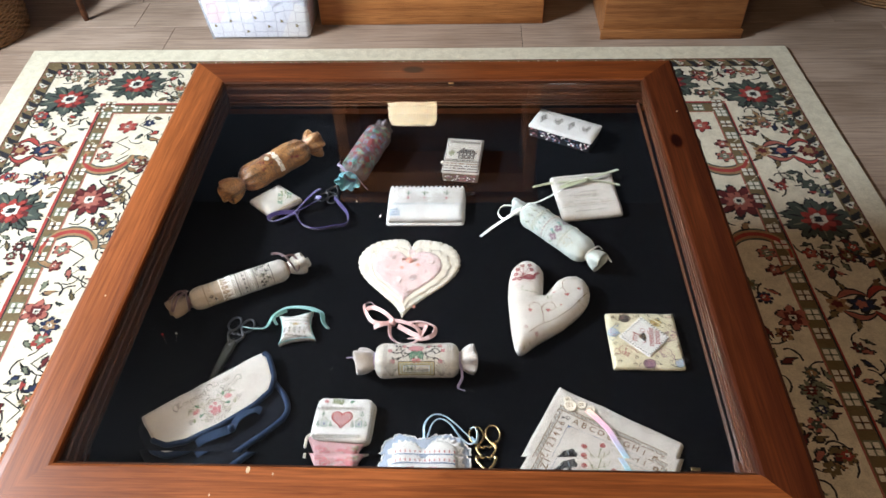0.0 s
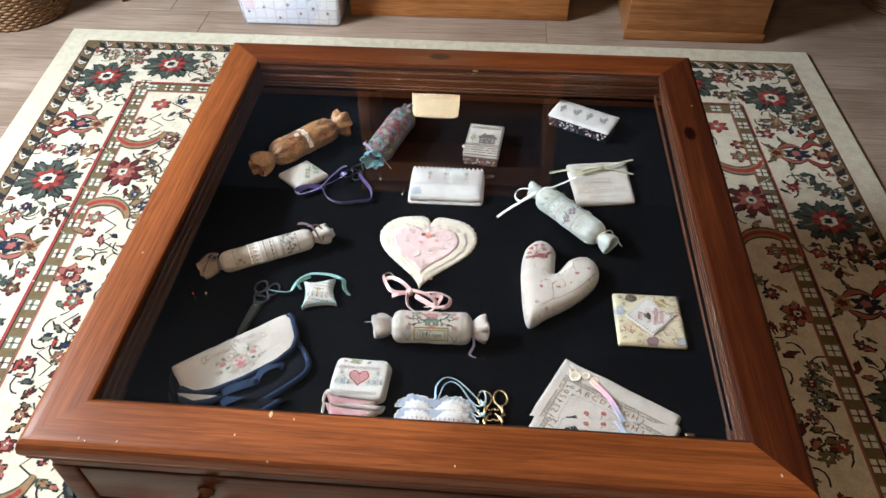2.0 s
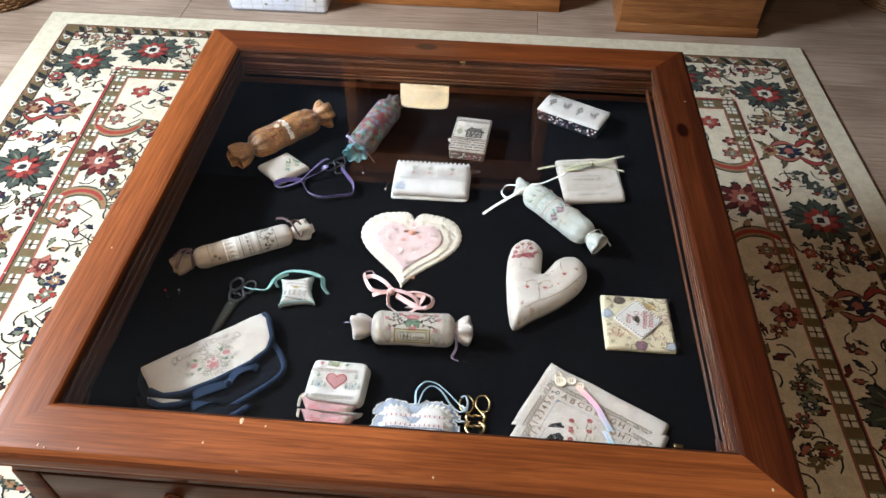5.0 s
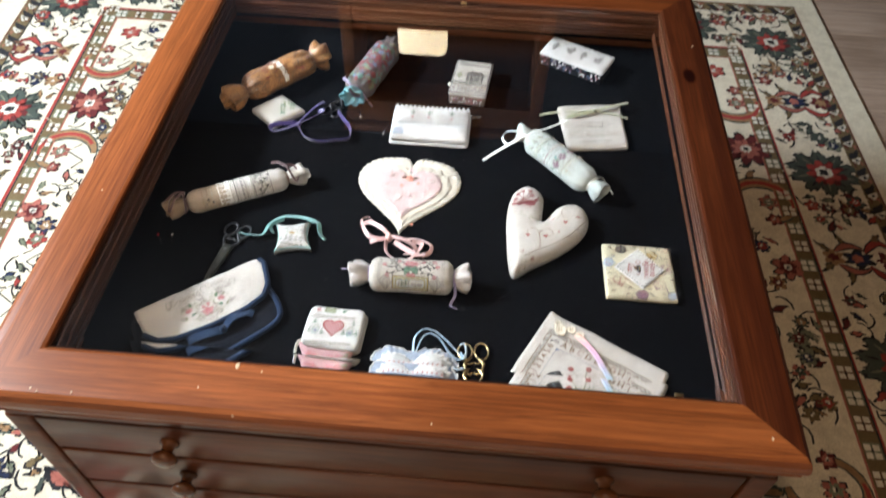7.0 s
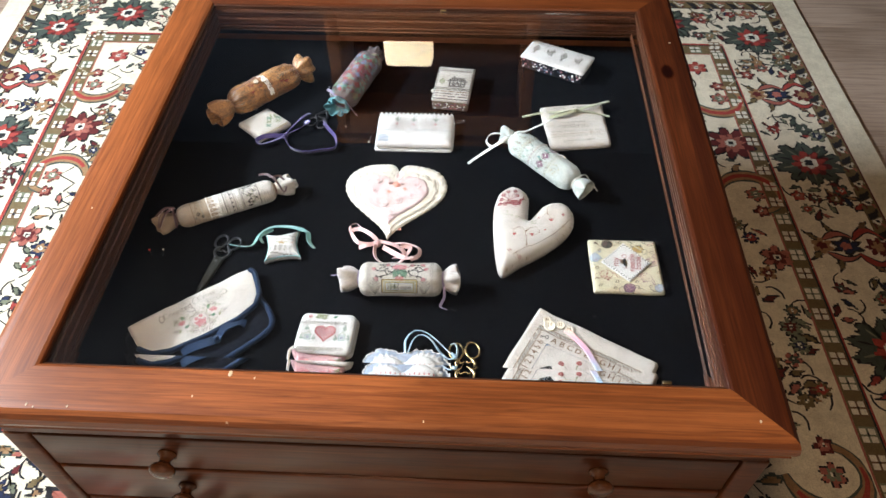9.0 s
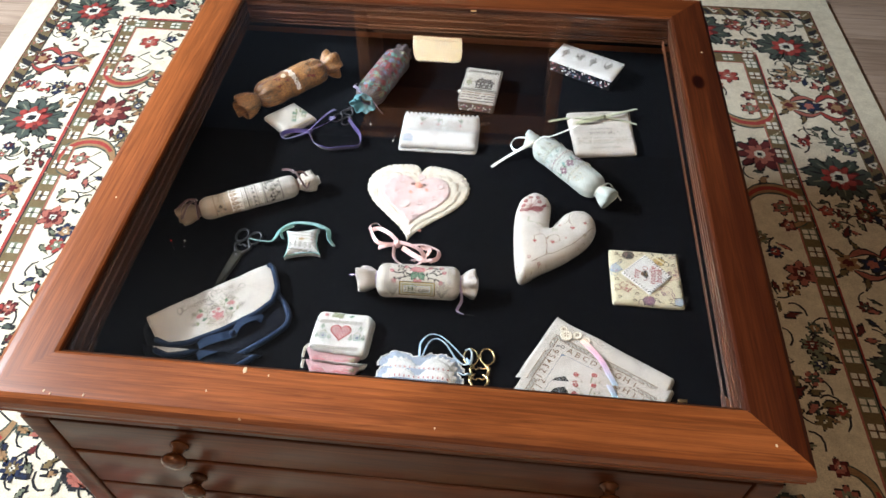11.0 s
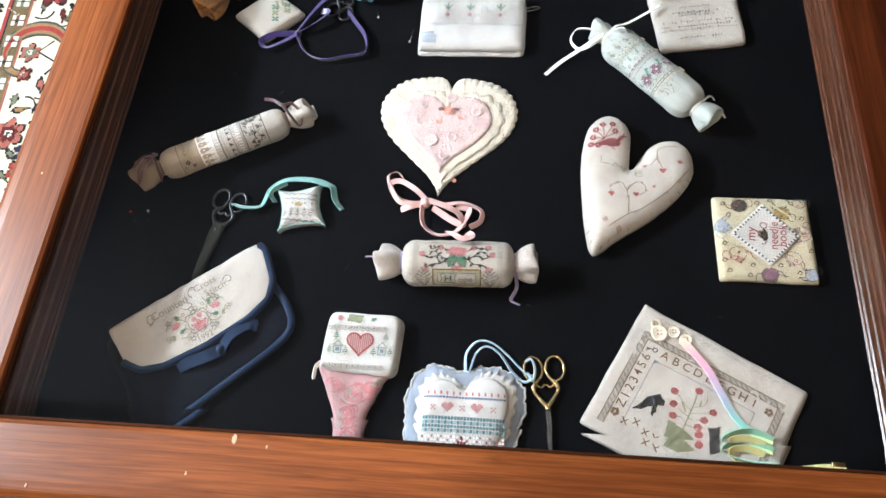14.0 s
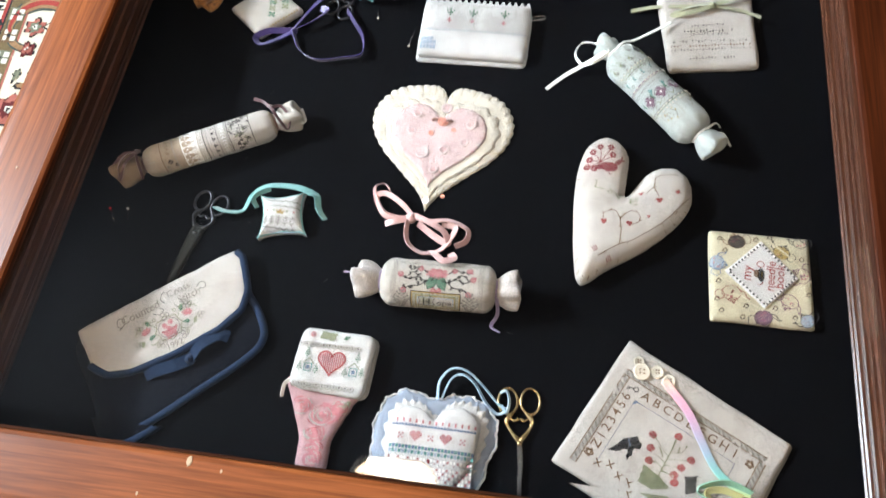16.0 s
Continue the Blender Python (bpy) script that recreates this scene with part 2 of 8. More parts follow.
def lid_rail(turn, corners, profile):
    """A mitred board of the lid, along its own x: profile of (share of the width from the outer edge, height)."""
    inv = pose(0, 0, 0, 0, 0, turn).inverted()
    (oa, ia), (ob, ib) = corners
    bm = bmesh.new()
    ends = []
    for o, i in ((oa, ia), (ob, ib)):
        ends.append([bm.verts.new(inv @ Vector((o[0] + (i[0] - o[0]) * f, o[1] + (i[1] - o[1]) * f, z))) for f, z in profile])
    n = len(profile)
    for k in range(n):
        bm.faces.new((ends[0][k], ends[0][(k + 1) % n], ends[1][(k + 1) % n], ends[1][k]))
    bm.faces.new(ends[0])
    bm.faces.new(ends[1])
    return bm


# ---- room ----
def slab(name, x0, x1, y0, y1, z0, z1, mat, label, category):
    ob = part(name, box(x1 - x0, y1 - y0, z1 - z0, 0, ((x0 + x1) / 2, (y0 + y1) / 2, z0)), mat, smooth=False)
    return tagged(ob, label, category, kind="structure")


floor = slab("floor", -2.6, 2.6, -2.8, 2.3, -0.12, -0.006, M["gap"], "pale greyish-brown wood-look plank floor", "floor")
slab("wall_north", -2.6, 2.6, 2.3, 2.45, -0.12, 2.5, M["slate"], "dark blue-grey painted wall behind the chest", "wall")
south = bmesh.new()
for x0, x1, z0, z1 in ((-2.6, -0.3, -0.12, 2.5), (1.3, 2.6, -0.12, 2.5), (-0.3, 1.3, -0.12, 0.9), (-0.3, 1.3, 2.1, 2.5)):
    box(x1 - x0, 0.15, z1 - z0, 0, ((x0 + x1) / 2, -2.875, z0), south)
tagged(part("wall_south", south, M["plaster"], smooth=False), "plain warm tan plastered wall with a window opening", "wall", kind="structure")
# unseen window, added to go with the rear fill
win2 = thing("rear_fill_window", pose(0.5, -2.88, 0.9), "white-painted window frame, unseen, added for the rear fill", "window", kind="structure")
wf = bmesh.new()
for a in (-0.775, 0.775):
    box(0.05, 0.06, 1.2, 0.004, (a, 0, 0), wf)
for z in (0.0, 1.15):
    box(1.5, 0.06, 0.05, 0.004, (0, 0, z), wf)
part("window_frame", wf, M["white_paint"], win2)
# unseen wall; its dark wood is added to weaken reflections in varnish and glass
slab("wall_east", 2.6, 2.75, -2.95, 2.45, -0.12, 2.5, M["hutch"], "unseen wall, made dark brown to dim reflections on the right", "wall")
west = bmesh.new()
for y0, y1, z0, z1 in ((-2.95, -0.35, -0.12, 2.5), (1.05, 2.45, -0.12, 2.5), (-0.35, 1.05, -0.12, 1.3), (-0.35, 1.05, 2.4, 2.5)):
    box(0.15, y1 - y0, z1 - z0, 0, (-2.675, (y0 + y1) / 2, z0), west)
tagged(part("wall_west", west, M["plaster"], smooth=False), "plain warm tan plastered wall with a window opening", "wall", kind="structure")
# unseen ceiling, set very dark so that the glass mirrors little of it
slab("ceiling", -2.75, 2.75, -2.95, 2.45, 2.5, 2.6, M["ceiling"], "plain unseen ceiling, darkened to keep the glass reflection low", "ceiling")
win = thing("window_1", pose(-2.68, 0.35, 1.3), "white-painted window frame letting in daylight", "window", kind="structure")
wf = bmesh.new()
for a in (-0.67, 0.67):
    box(0.06, 0.05, 1.1, 0.004, (0, a, 0), wf)
for z in (0.0, 1.05):
    box(0.06, 1.29, 0.05, 0.004, (0, 0, z), wf)
part("window_frame", wf, M["white_paint"], win)

plank_bm = {}
rng = random.Random(4)
plank_len = 1.26
plank_w = 0.19
for row in range(27):
    y = -2.8 + row * plank_w
    x = -2.6 - rng.random() * plank_len
    while x < 2.6:
        a, b = max(x, -2.6), min(x + plank_len, 2.6)
        if b - a > 0.05:
            key = round(b - a, 2)
            if key not in plank_bm:
                plank_bm[key] = mesh_of(box(key - 0.0015, plank_w - 0.0018, 0.006, 0.0008, (0, 0, 0), segments=1), "plank", M["plank"], False)
            ob = new("plank", plank_bm[key])
            ob.parent = floor
            ob.matrix_basis = pose((a + b) / 2, min(y + plank_w / 2, 2.2), -0.006)
        x += plank_len

ceiling_lamp = thing("ceiling_lamp", pose(-0.267, -1.045, 2.5), "round white glass ceiling lamp, lit, fixed to the ceiling", "lamp")
part("shade", lathe([(0.0, -0.07), (0.09, -0.066), (0.14, -0.058), (0.168, -0.046), (0.17, -0.04), (0.0, -0.04)], 32), M["lamp"], ceiling_lamp)
part("mount", lathe([(0.172, -0.045), (0.178, -0.047), (0.186, -0.04), (0.19, 0.0), (0.17, 0.0), (0.17, -0.036)], 32), M["white_paint"], ceiling_lamp)

# ---- display table ----
TOP, TRAY = 0.5, 0.391
table = thing("display_table", pose(0, 0, 0), "reddish-brown stained pine coffee table with glass display top", "coffee table")
# lid: four mitred boards, y from the outer edge inwards
profile = [(0.0, 0.478), (0.0015, 0.488), (0.005, 0.496), (0.011, 0.4995), (0.02, TOP), (0.0705, TOP), (0.0745, 0.4985), (0.076, 0.4955), (0.076, 0.455), (0.012, 0.455),
           (0.006, 0.4575), (0.0035, 0.462), (0.005, 0.466), (0.002, 0.47)]
bead = [(0.0763, 0.4545), (0.079, 0.4545), (0.079, 0.463), (0.0772, 0.4655), (0.0772, 0.471), (0.079, 0.4735), (0.079, 0.479), (0.0772, 0.4815), (0.0772, 0.487), (0.079, 0.4895), (0.079, 0.495), (0.0763, 0.4965)]
bead = [(y / 0.079, z) for y, z in bead]
board = [(y / 0.079, z) for y, z in profile]
OUT = [(-0.5, -0.5), (0.5, -0.5), (0.5, 0.5), (-0.5, 0.5)]
INN = [(-0.42, -0.4225), (0.424, -0.4225), (0.4215, 0.4165), (-0.418, 0.4165)]
for k, (turn, key) in enumerate(((0, "frame"), (90, "shaded_knot_side"), (180, "shaded_knot_far"), (270, "frame"))):
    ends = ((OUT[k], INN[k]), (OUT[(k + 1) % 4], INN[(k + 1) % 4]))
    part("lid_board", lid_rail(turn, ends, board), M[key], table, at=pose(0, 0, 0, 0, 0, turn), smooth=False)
    part("inner_moulding", lid_rail(turn, ends, bead), M["moulding"], table, at=pose(0, 0, 0, 0, 0, turn), smooth=False)
def bevelled_pane(x0, x1, y0, y1, z, thick, edge, width):
    """A glass pane whose upper rim is ground down to a thin edge, steeply on one side."""
    bm = bmesh.new()
    rings = []
    for inset, h in ((0.0, 0.0), (0.0, edge), (width, thick)):
        left = 0.15 * inset
        rings.append([bm.verts.new((x, y, z + h)) for x, y in ((x0 + left, y0 + inset), (x1 - inset, y0 + inset), (x1 - inset, y1 - inset), (x0 + left, y1 - inset))])
    bm.faces.new(rings[0])
    bm.faces.new(rings[-1])
    for a, b in zip(rings, rings[1:]):
        for k in range(4):
            bm.faces.new((a[k], a[(k + 1) % 4], b[(k + 1) % 4], b[k]))
    return bm


part("glass_pane", bevelled_pane(-0.4185, 0.4225, -0.422, 0.416, 0.4905, 0.0045, 0.0015, 0.016), M["glass"], table, "clear glass pane, slightly reflective", smooth=False).visible_shadow = False
for sx, sy, size in ((-0.181, -0.432, 0.004), (-0.416, -0.484, 0.0018), (-0.407, -0.487, 0.0014), (-0.366, -0.485, 0.0017), (0.061, -0.487, 0.0015), (-0.22, -0.465, 0.0016), (-0.456, -0.158, 0.0016), (-0.15, -0.437, 0.0016), (0.455, -0.47, 0.002)):
    part("scuff", lathe([(0.0, 0.0), (size, 0.0), (size * 0.8, 0.0004), (0.0, 0.0004)], 7), M["pale_wood"], table, "pale chip in the varnish", at=pose(sx, sy, TOP + 0.0001) @ Matrix.Diagonal((0.7, 1.2, 1, 1)), smooth=False)
for cx, cy in ((0.355, -0.4195), (0.043, 0.4135)):
    part("glass_clip", box(0.011, 0.004, 0.002, 0.0006, (cx, cy, 0.4947)), M["brass"], table, "small brass glass clip")
# the case
ring = bmesh.new()
for s in (-1, 1):
    box(0.985, 0.014, 0.05, 0.003, (0, s * 0.468, 0.4045), ring)
    box(0.014, 0.922, 0.05, 0.003, (s * 0.4855, 0, 0.4045), ring)
part("tray_rim", ring, M["carcass"], table)
part("display_tray", box(0.92, 0.92, 0.012, 0.001, (0, 0, TRAY - 0.012)), M["velvet"], table, "black velvet lined display tray", smooth=False)
ribs = [(1.0, 0.438)]
for z in (0.4385, 0.4465):
    ribs += [(1.0, z), (0.98, z + 0.0015), (0.98, z + 0.0045), (1.0, z + 0.0065)]
ribs += [(1.0, 0.454), (0.95, 0.454), (0.95, 0.438)]
for k, turn in enumerate((0, 90, 180, 270)):
    ends = ((OUT[k], INN[k]), (OUT[(k + 1) % 4], INN[(k + 1) % 4]))
    part("lower_moulding", lid_rail(turn, ends, ribs), M["moulding"], table, "ribbed brown wooden moulding", at=pose(0, 0, 0, 0, 0, turn), smooth=False)
lining = bmesh.new()
for s in (-1, 1):
    box(0.92, 0.004, 0.052, 0, (0, s * 0.4585, TRAY + 0.001), lining)
    box(0.004, 0.912, 0.052, 0, (s * 0.4585, 0, TRAY + 0.001), lining)
part("lining", lining, M["velvet"], table, smooth=False)
for sx in (-1, 1):
    for sy in (-1, 1):
        part("corner_post", box(0.033, 0.04, 0.4045, 0.004, (sx * 0.4805, sy * 0.456, 0)), M["carcass"], table)
for sx in (-1, 1):
    side = bmesh.new()
    box(0.012, 0.87, 0.33, 0.002, (sx * 0.488, 0, 0.0745), side)
    part("side_panel", side, M["carcass"], table, at=None)
part("back_panel", box(0.926, 0.012, 0.33, 0.002, (0, 0.462, 0.0745)), M["carcass"], table)
part("bottom_panel", box(0.96, 0.87, 0.012, 0.001, (0, 0.0, 0.0745)), M["carcass"], table)
# scrolled front apron with bracket ends
ap = [(-0.463, 0.002), (-0.435, 0.002), (-0.42, 0.02), (-0.38, 0.045), (-0.3, 0.058), (-0.15, 0.062), (0.15, 0.062), (0.3, 0.058), (0.38, 0.045), (0.42, 0.02), (0.435, 0.002), (0.463, 0.002), (0.463, 0.084), (-0.463, 0.084)]
part("apron", prism(ap, -0.009, 0.009), M["carcass"], table, at=pose(0, -0.462, 0, 90, 0, 0), smooth=False)


def drawer(z0, z1):
    d = part("drawer", box(0.921, 0.02, z1 - z0, 0.003, (0, -0.464, z0)), M["carcass"], table)
    for x in (-0.29, 0.288):
        knob = lathe([(0.013, 0.0), (0.0135, 0.003), (0.0085, 0.006), (0.0075, 0.012), (0.0095, 0.015), (0.0145, 0.018), (0.0175, 0.0225), (0.0175, 0.026), (0.0145, 0.030), (0.008, 0.0325), (0.0, 0.033)], 20)
        part("knob", knob, M["knob"], d, "turned dark wooden drawer knob", at=pose(x, -0.474, (z0 + z1) / 2 + 0.002, 90, 0, 0))


for z0, z1 in ((0.3105, 0.3985), (0.2005, 0.303), (0.0865, 0.194)):
    drawer(z0, z1)
# near-black strips put the shade of the drawer gaps into colour
for z in (0.3995, 0.3068, 0.1973):
    part("gap_strip", box(0.926, 0.008, 0.005, 0.0, (0, -0.462, z - 0.0025)), M["gap"], table, smooth=False)

# ---- furniture beyond the rug ----
chest = thing("pine_chest", pose(-0.064, 1.568, 0), "low orange pine chest with a plain plinth and moulded base", "chest")
part("plinth", box(0.8, 0.44, 0.1, 0.004, (0, 0.222, 0)), M["pine"], chest)
part("base_moulding", box(0.79, 0.43, 0.016, 0.006, (0, 0.222, 0.1005)), M["pine"], chest)
part("chest_body", box(0.77, 0.42, 0.62, 0.004, (0, 0.225, 0.117)), M["pine"], chest)
for z in (0.135, 0.34, 0.545):
    dr = part("drawer", box(0.7, 0.02, 0.18, 0.005, (0, 0.008, z)), M["pine"], chest)
    for x in (-0.2, 0.2):
        part("knob", lathe([(0.009, 0), (0.009, 0.012), (0.018, 0.02), (0.018, 0.028), (0.0, 0.034)], 16), M["pine"], dr, at=pose(x, -0.002, z + 0.09, 90, 0, 0))
part("chest_top", box(0.84, 0.46, 0.028, 0.006, (0, 0.22, 0.737)), M["pine"], chest)
hutch = thing("dark_hutch", pose(-0.064, 1.608, 0.765), "dark brown wooden hutch with an open shelf, standing on the chest", "hutch")
for x in (-0.395, 0.395):
    part("side_board", box(0.05, 0.32, 1.06, 0.004, (x, 0.16, 0)), M["hutch_frame"], hutch)
part("back_board", box(0.74, 0.015, 1.06, 0, (0, 0.31, 0)), M["hutch"], hutch, smooth=False)
part("shelf", box(0.74, 0.28, 0.025, 0.003, (0, 0.16, 0.57)), M["hutch_frame"], hutch)
part("lower_door", box(0.735, 0.02, 0.56, 0.004, (0, 0.012, 0.005)), M["hutch_frame"], hutch)
part("top_rail", box(0.74, 0.03, 0.11, 0.004, (0, 0.016, 0.945)), M["hutch_frame"], hutch)
part("hutch_top", box(0.88, 0.36, 0.03, 0.006, (0, 0.15, 1.0605)), M["hutch_frame"], hutch)
# glowing box made up for a bright cream shape mirrored in the glass
lamp = thing("glow_box", pose(-0.165, 1.698, 1.361), "small glowing cream box with rounded corners standing on the hutch shelf", "lamp")
shade = box(0.2, 0.09, 0.145, 0.028, (0, 0, 0.0), segments=4)
part("shade", shade, M["lit"], lamp)
cord = bmesh.new()
pts = [(0.005, 0.03), (0.03, 0.022), (0.058, 0.03), (0.07, 0.055), (0.052, 0.078), (0.02, 0.084)]
for (xa, za), (xb, zb) in zip(pts, pts[1:]):
    join(cord, box(math.hypot(xb - xa, zb - za) + 0.002, 0.003, 0.003, 0.0008), pose((xa + xb) / 2, -0.0475, (za + zb) / 2, 0, -math.degrees(math.atan2(zb - za, xb - xa)), 0))
part("cord", cord, material("black_cord", (0.01, 0.01, 0.01), 0.5), lamp, "thin black curved cord")

plastic = material("clear_plastic", (0.86, 0.87, 0.9), 0.12)
shader(plastic).inputs["Transmission Weight"].default_value = 0.75
shader(plastic).inputs["IOR"].default_value = 1.2
M["plastic"] = plastic


def hex_paper(name):
    """Printed paper: hexagon outlines on pale panels of lilac, white and pink."""
    mat = material(name, (0.7, 0.7, 0.72), 0.7)
    v = coords(mat, (1, 1, 1))
    cell = node(mat, "ShaderNodeTexVoronoi", Scale=26.0, Randomness=0.25)
    cell.feature = "DISTANCE_TO_EDGE"
    wire(mat, v, cell.inputs["Vector"])
    patch = node(mat, "ShaderNodeTexVoronoi", Scale=8.0, Randomness=0.8)
    wire(mat, v, patch.inputs["Vector"])
    tone = ramp(mat, patch.outputs["Color"], [(0.0, (0.72, 0.74, 0.78)), (0.45, (0.62, 0.64, 0.74)), (0.6, (0.78, 0.77, 0.76)), (0.85, (0.74, 0.52, 0.56))])
    line = ramp(mat, cell.outputs[0], [(0.0, (0.4, 0.4, 0.43)), (0.05, (1, 1, 1))])
    wire(mat, blend(mat, "MULTIPLY", 0.8, tone.outputs[0], line.outputs[0]), shader(mat).inputs["Base Color"])
    return mat


M["hex_paper"] = hex_paper("printed_paper")


def taper_box(x0, x1, d0, d1, h, widen, wall=None):
    bm = bmesh.new()
    lo = [bm.verts.new(p) for p in ((x0, 0, 0), (x1, 0, 0), (x1, d0, 0), (x0, d0, 0))]
    hi = [bm.verts.new(p) for p in ((x0 - widen, -widen, h), (x1 + widen, -widen, h), (x1 + widen, d1 + widen, h), (x0 - widen, d1 + widen, h))]
    bm.faces.new(lo), bm.faces.new(hi)
    for k in range(4):
        bm.faces.new((lo[k], lo[(k + 1) % 4], hi[(k + 1) % 4], hi[k]))
    bmesh.ops.bevel(bm, geom=bm.edges[:], offset=0.008, segments=3, profile=0.5, affect="EDGES")
    return bm


tub = thing("storage_box", pose(-0.664, 1.472, 0), "clear plastic storage box lined with lilac and pink bee-patterned paper", "storage box")
part("paper_lining", taper_box(-0.168, 0.168, 0.28, 0.28, 0.28, 0.02), M["hex_paper"], tub, at=pose(0, 0.006, 0.006))
part("plastic_tub", taper_box(-0.176, 0.176, 0.3, 0.3, 0.3, 0.022), M["plastic"], tub).visible_shadow = False
rngb = random.Random(8)
M["bee"] = material("bee_brown", (0.16, 0.12, 0.05), 0.7)
M["bee_wing"] = material("bee_wing", (0.85, 0.8, 0.74), 0.7)
for k in range(7):
    bx, bz = -0.14 + 0.047 * k + rngb.uniform(-0.01, 0.01), 0.03 + 0.045 * (k % 2) + rngb.uniform(0, 0.03)
    bee = bmesh.new()
    for a, s in ((0, 1.0), (2.4, 0.7), (-2.4, 0.7)):
        pts = [(s * 0.005 * math.cos(q) + 0.005 * math.cos(a) * (a != 0), s * 0.0028 * math.sin(q) + 0.005 * math.sin(a)) for q in (k2 * math.pi / 5 for k2 in range(10))]
        prism(pts, 0.0, 0.0006, bee)
    part("printed_bee", bee, M["bee"], tub, at=pose(bx, -0.003 - 0.0733 * bz, bz, 86, 0, rngb.uniform(-15, 15)), smooth=False)

crate = thing("oak_box", pose(0.767, 1.464, 0), "oak-brown wooden box with plain flat sides on the floor", "wooden box")
part("front_board", box(0.47, 0.018, 0.36, 0.003, (0, 0.009, 0)), M["oak"], crate)
part("base_board", box(0.482, 0.012, 0.035, 0.003, (0, -0.004, 0)), M["oak"], crate)
for s in (-1, 1):
    part("side_board", box(0.018, 0.3, 0.36, 0.003, (s * 0.226, 0.169, 0)), M["oak"], crate)
part("back_board", box(0.47, 0.018, 0.36, 0.003, (0, 0.329, 0)), M["oak"], crate)
part("lid", box(0.49, 0.36, 0.02, 0.004, (0, 0.169, 0.3605)), M["oak"], crate)

M["wicker"] = fabric("wicker_cane", (0.3, 0.165, 0.075), 160.0, 0.25, 0.55, 0.0, 0.001)


def basket(x, y, r0, r1, h, label):
    b = thing("wicker_basket", pose(x, y, 0), label, "basket")
    part("lining", lathe([(0.0, 0.004), (r0 - 0.012, 0.004), (r1 - 0.012, h - 0.01), (r1 - 0.016, h - 0.01), (r0 - 0.02, 0.012), (0.0, 0.012)], 40), M["wicker"], b)
    weave = bmesh.new()
    rows, n = int(h / 0.011), 30
    for k in range(rows):
        z = 0.008 + k * 0.011
        r = r0 + (r1 - r0) * z / h
        seg = 90
        loop = []
        for q in range(seg):
            a = 2 * math.pi * q / seg
            rr = r + 0.004 * math.sin(a * n / 2 * 2 + math.pi * (k % 2))
            loop.append([weave.verts.new(((rr + 0.0045 * math.cos(t)) * math.cos(a), (rr + 0.0045 * math.cos(t)) * math.sin(a), z + 0.006 * math.sin(t))) for t in (0.3, 1.57, 2.85, 4.7)])
        for q in range(seg):
            for t in range(4):
                weave.faces.new((loop[q][t], loop[(q + 1) % seg][t], loop[(q + 1) % seg][(t + 1) % 4], loop[q][(t + 1) % 4]))
    tagged(part("woven_side", weave, M["wicker"], b), kind="stuff")
    part("rim", lathe([(r1 - 0.014, h - 0.008), (r1 - 0.012, h + 0.006), (r1, h + 0.01), (r1 + 0.01, h + 0.004), (r1 + 0.008, h - 0.008)], 40), M["wicker"], b)


basket(-1.72, 1.53, 0.17, 0.21, 0.3, "round brown woven wicker basket on the floor")
basket(1.61, 1.82, 0.17, 0.2, 0.26, "reddish-brown woven wicker basket on the floor")
stool = thing("dark_stool", pose(-1.357, 1.626, 0), "dark stained wooden stool with slender turned legs", "stool")
for lx, ly in ((0, 0), (-0.3, 0.02), (0.02, 0.3), (-0.28, 0.32)):
    part("leg", lathe([(0.009, 0.0), (0.012, 0.02), (0.011, 0.06), (0.016, 0.14), (0.013, 0.2), (0.02, 0.4)], 14), M["hutch"], stool, at=pose(lx, ly, 0, 6 if ly < 0.1 else -6, 4 if lx > -0.1 else -4, 0))
part("seat", box(0.4, 0.42, 0.035, 0.012, (-0.14, 0.16, 0.392)), M["hutch"], stool)

# ---- needlework in the tray ----
Z0 = TRAY


def catmull(points, steps=6, closed=False):
    p = [Vector(q) for q in points]
    n = len(p)
    out = []
    for k in range(n if closed else n - 1):
        a, b, c, d = (p[(k + j) % n] if closed else p[min(max(k + j, 0), n - 1)] for j in (-1, 0, 1, 2))
        for q in range(steps):
            t = q / steps
            out.append(0.5 * ((2 * b) + (c - a) * t + (2 * a - 5 * b + 4 * c - d) * t * t + (3 * b - a - 3 * c + d) * t ** 3))
    if not closed:
        out.append(p[-1])
    return out


def tube(points, radius, closed=False, sides=8):
    bm = bmesh.new()
    n = len(points)
    rings = []
    for k in range(n):
        a, b = (points[k - 1], points[(k + 1) % n]) if closed else (points[max(0, k - 1)], points[min(n - 1, k + 1)])
        t = (Vector(b) - Vector(a)).normalized()
        s = t.cross(Vector((0.01, 0.02, 1))).normalized()
        u = s.cross(t)
        r = radius(k / (n - 1)) if callable(radius) else radius
        rings.append([bm.verts.new(Vector(points[k]) + r * (math.cos(q) * s + math.sin(q) * u)) for q in (2 * math.pi * j / sides for j in range(sides))])
    for k in range(n if closed else n - 1):
        a, b = rings[k], rings[(k + 1) % n]
        for j in range(sides):
            bm.faces.new((a[j], a[(j + 1) % sides], b[(j + 1) % sides], b[j]))
    if not closed:
        bm.faces.new(rings[0]), bm.faces.new(rings[-1])
    return bm


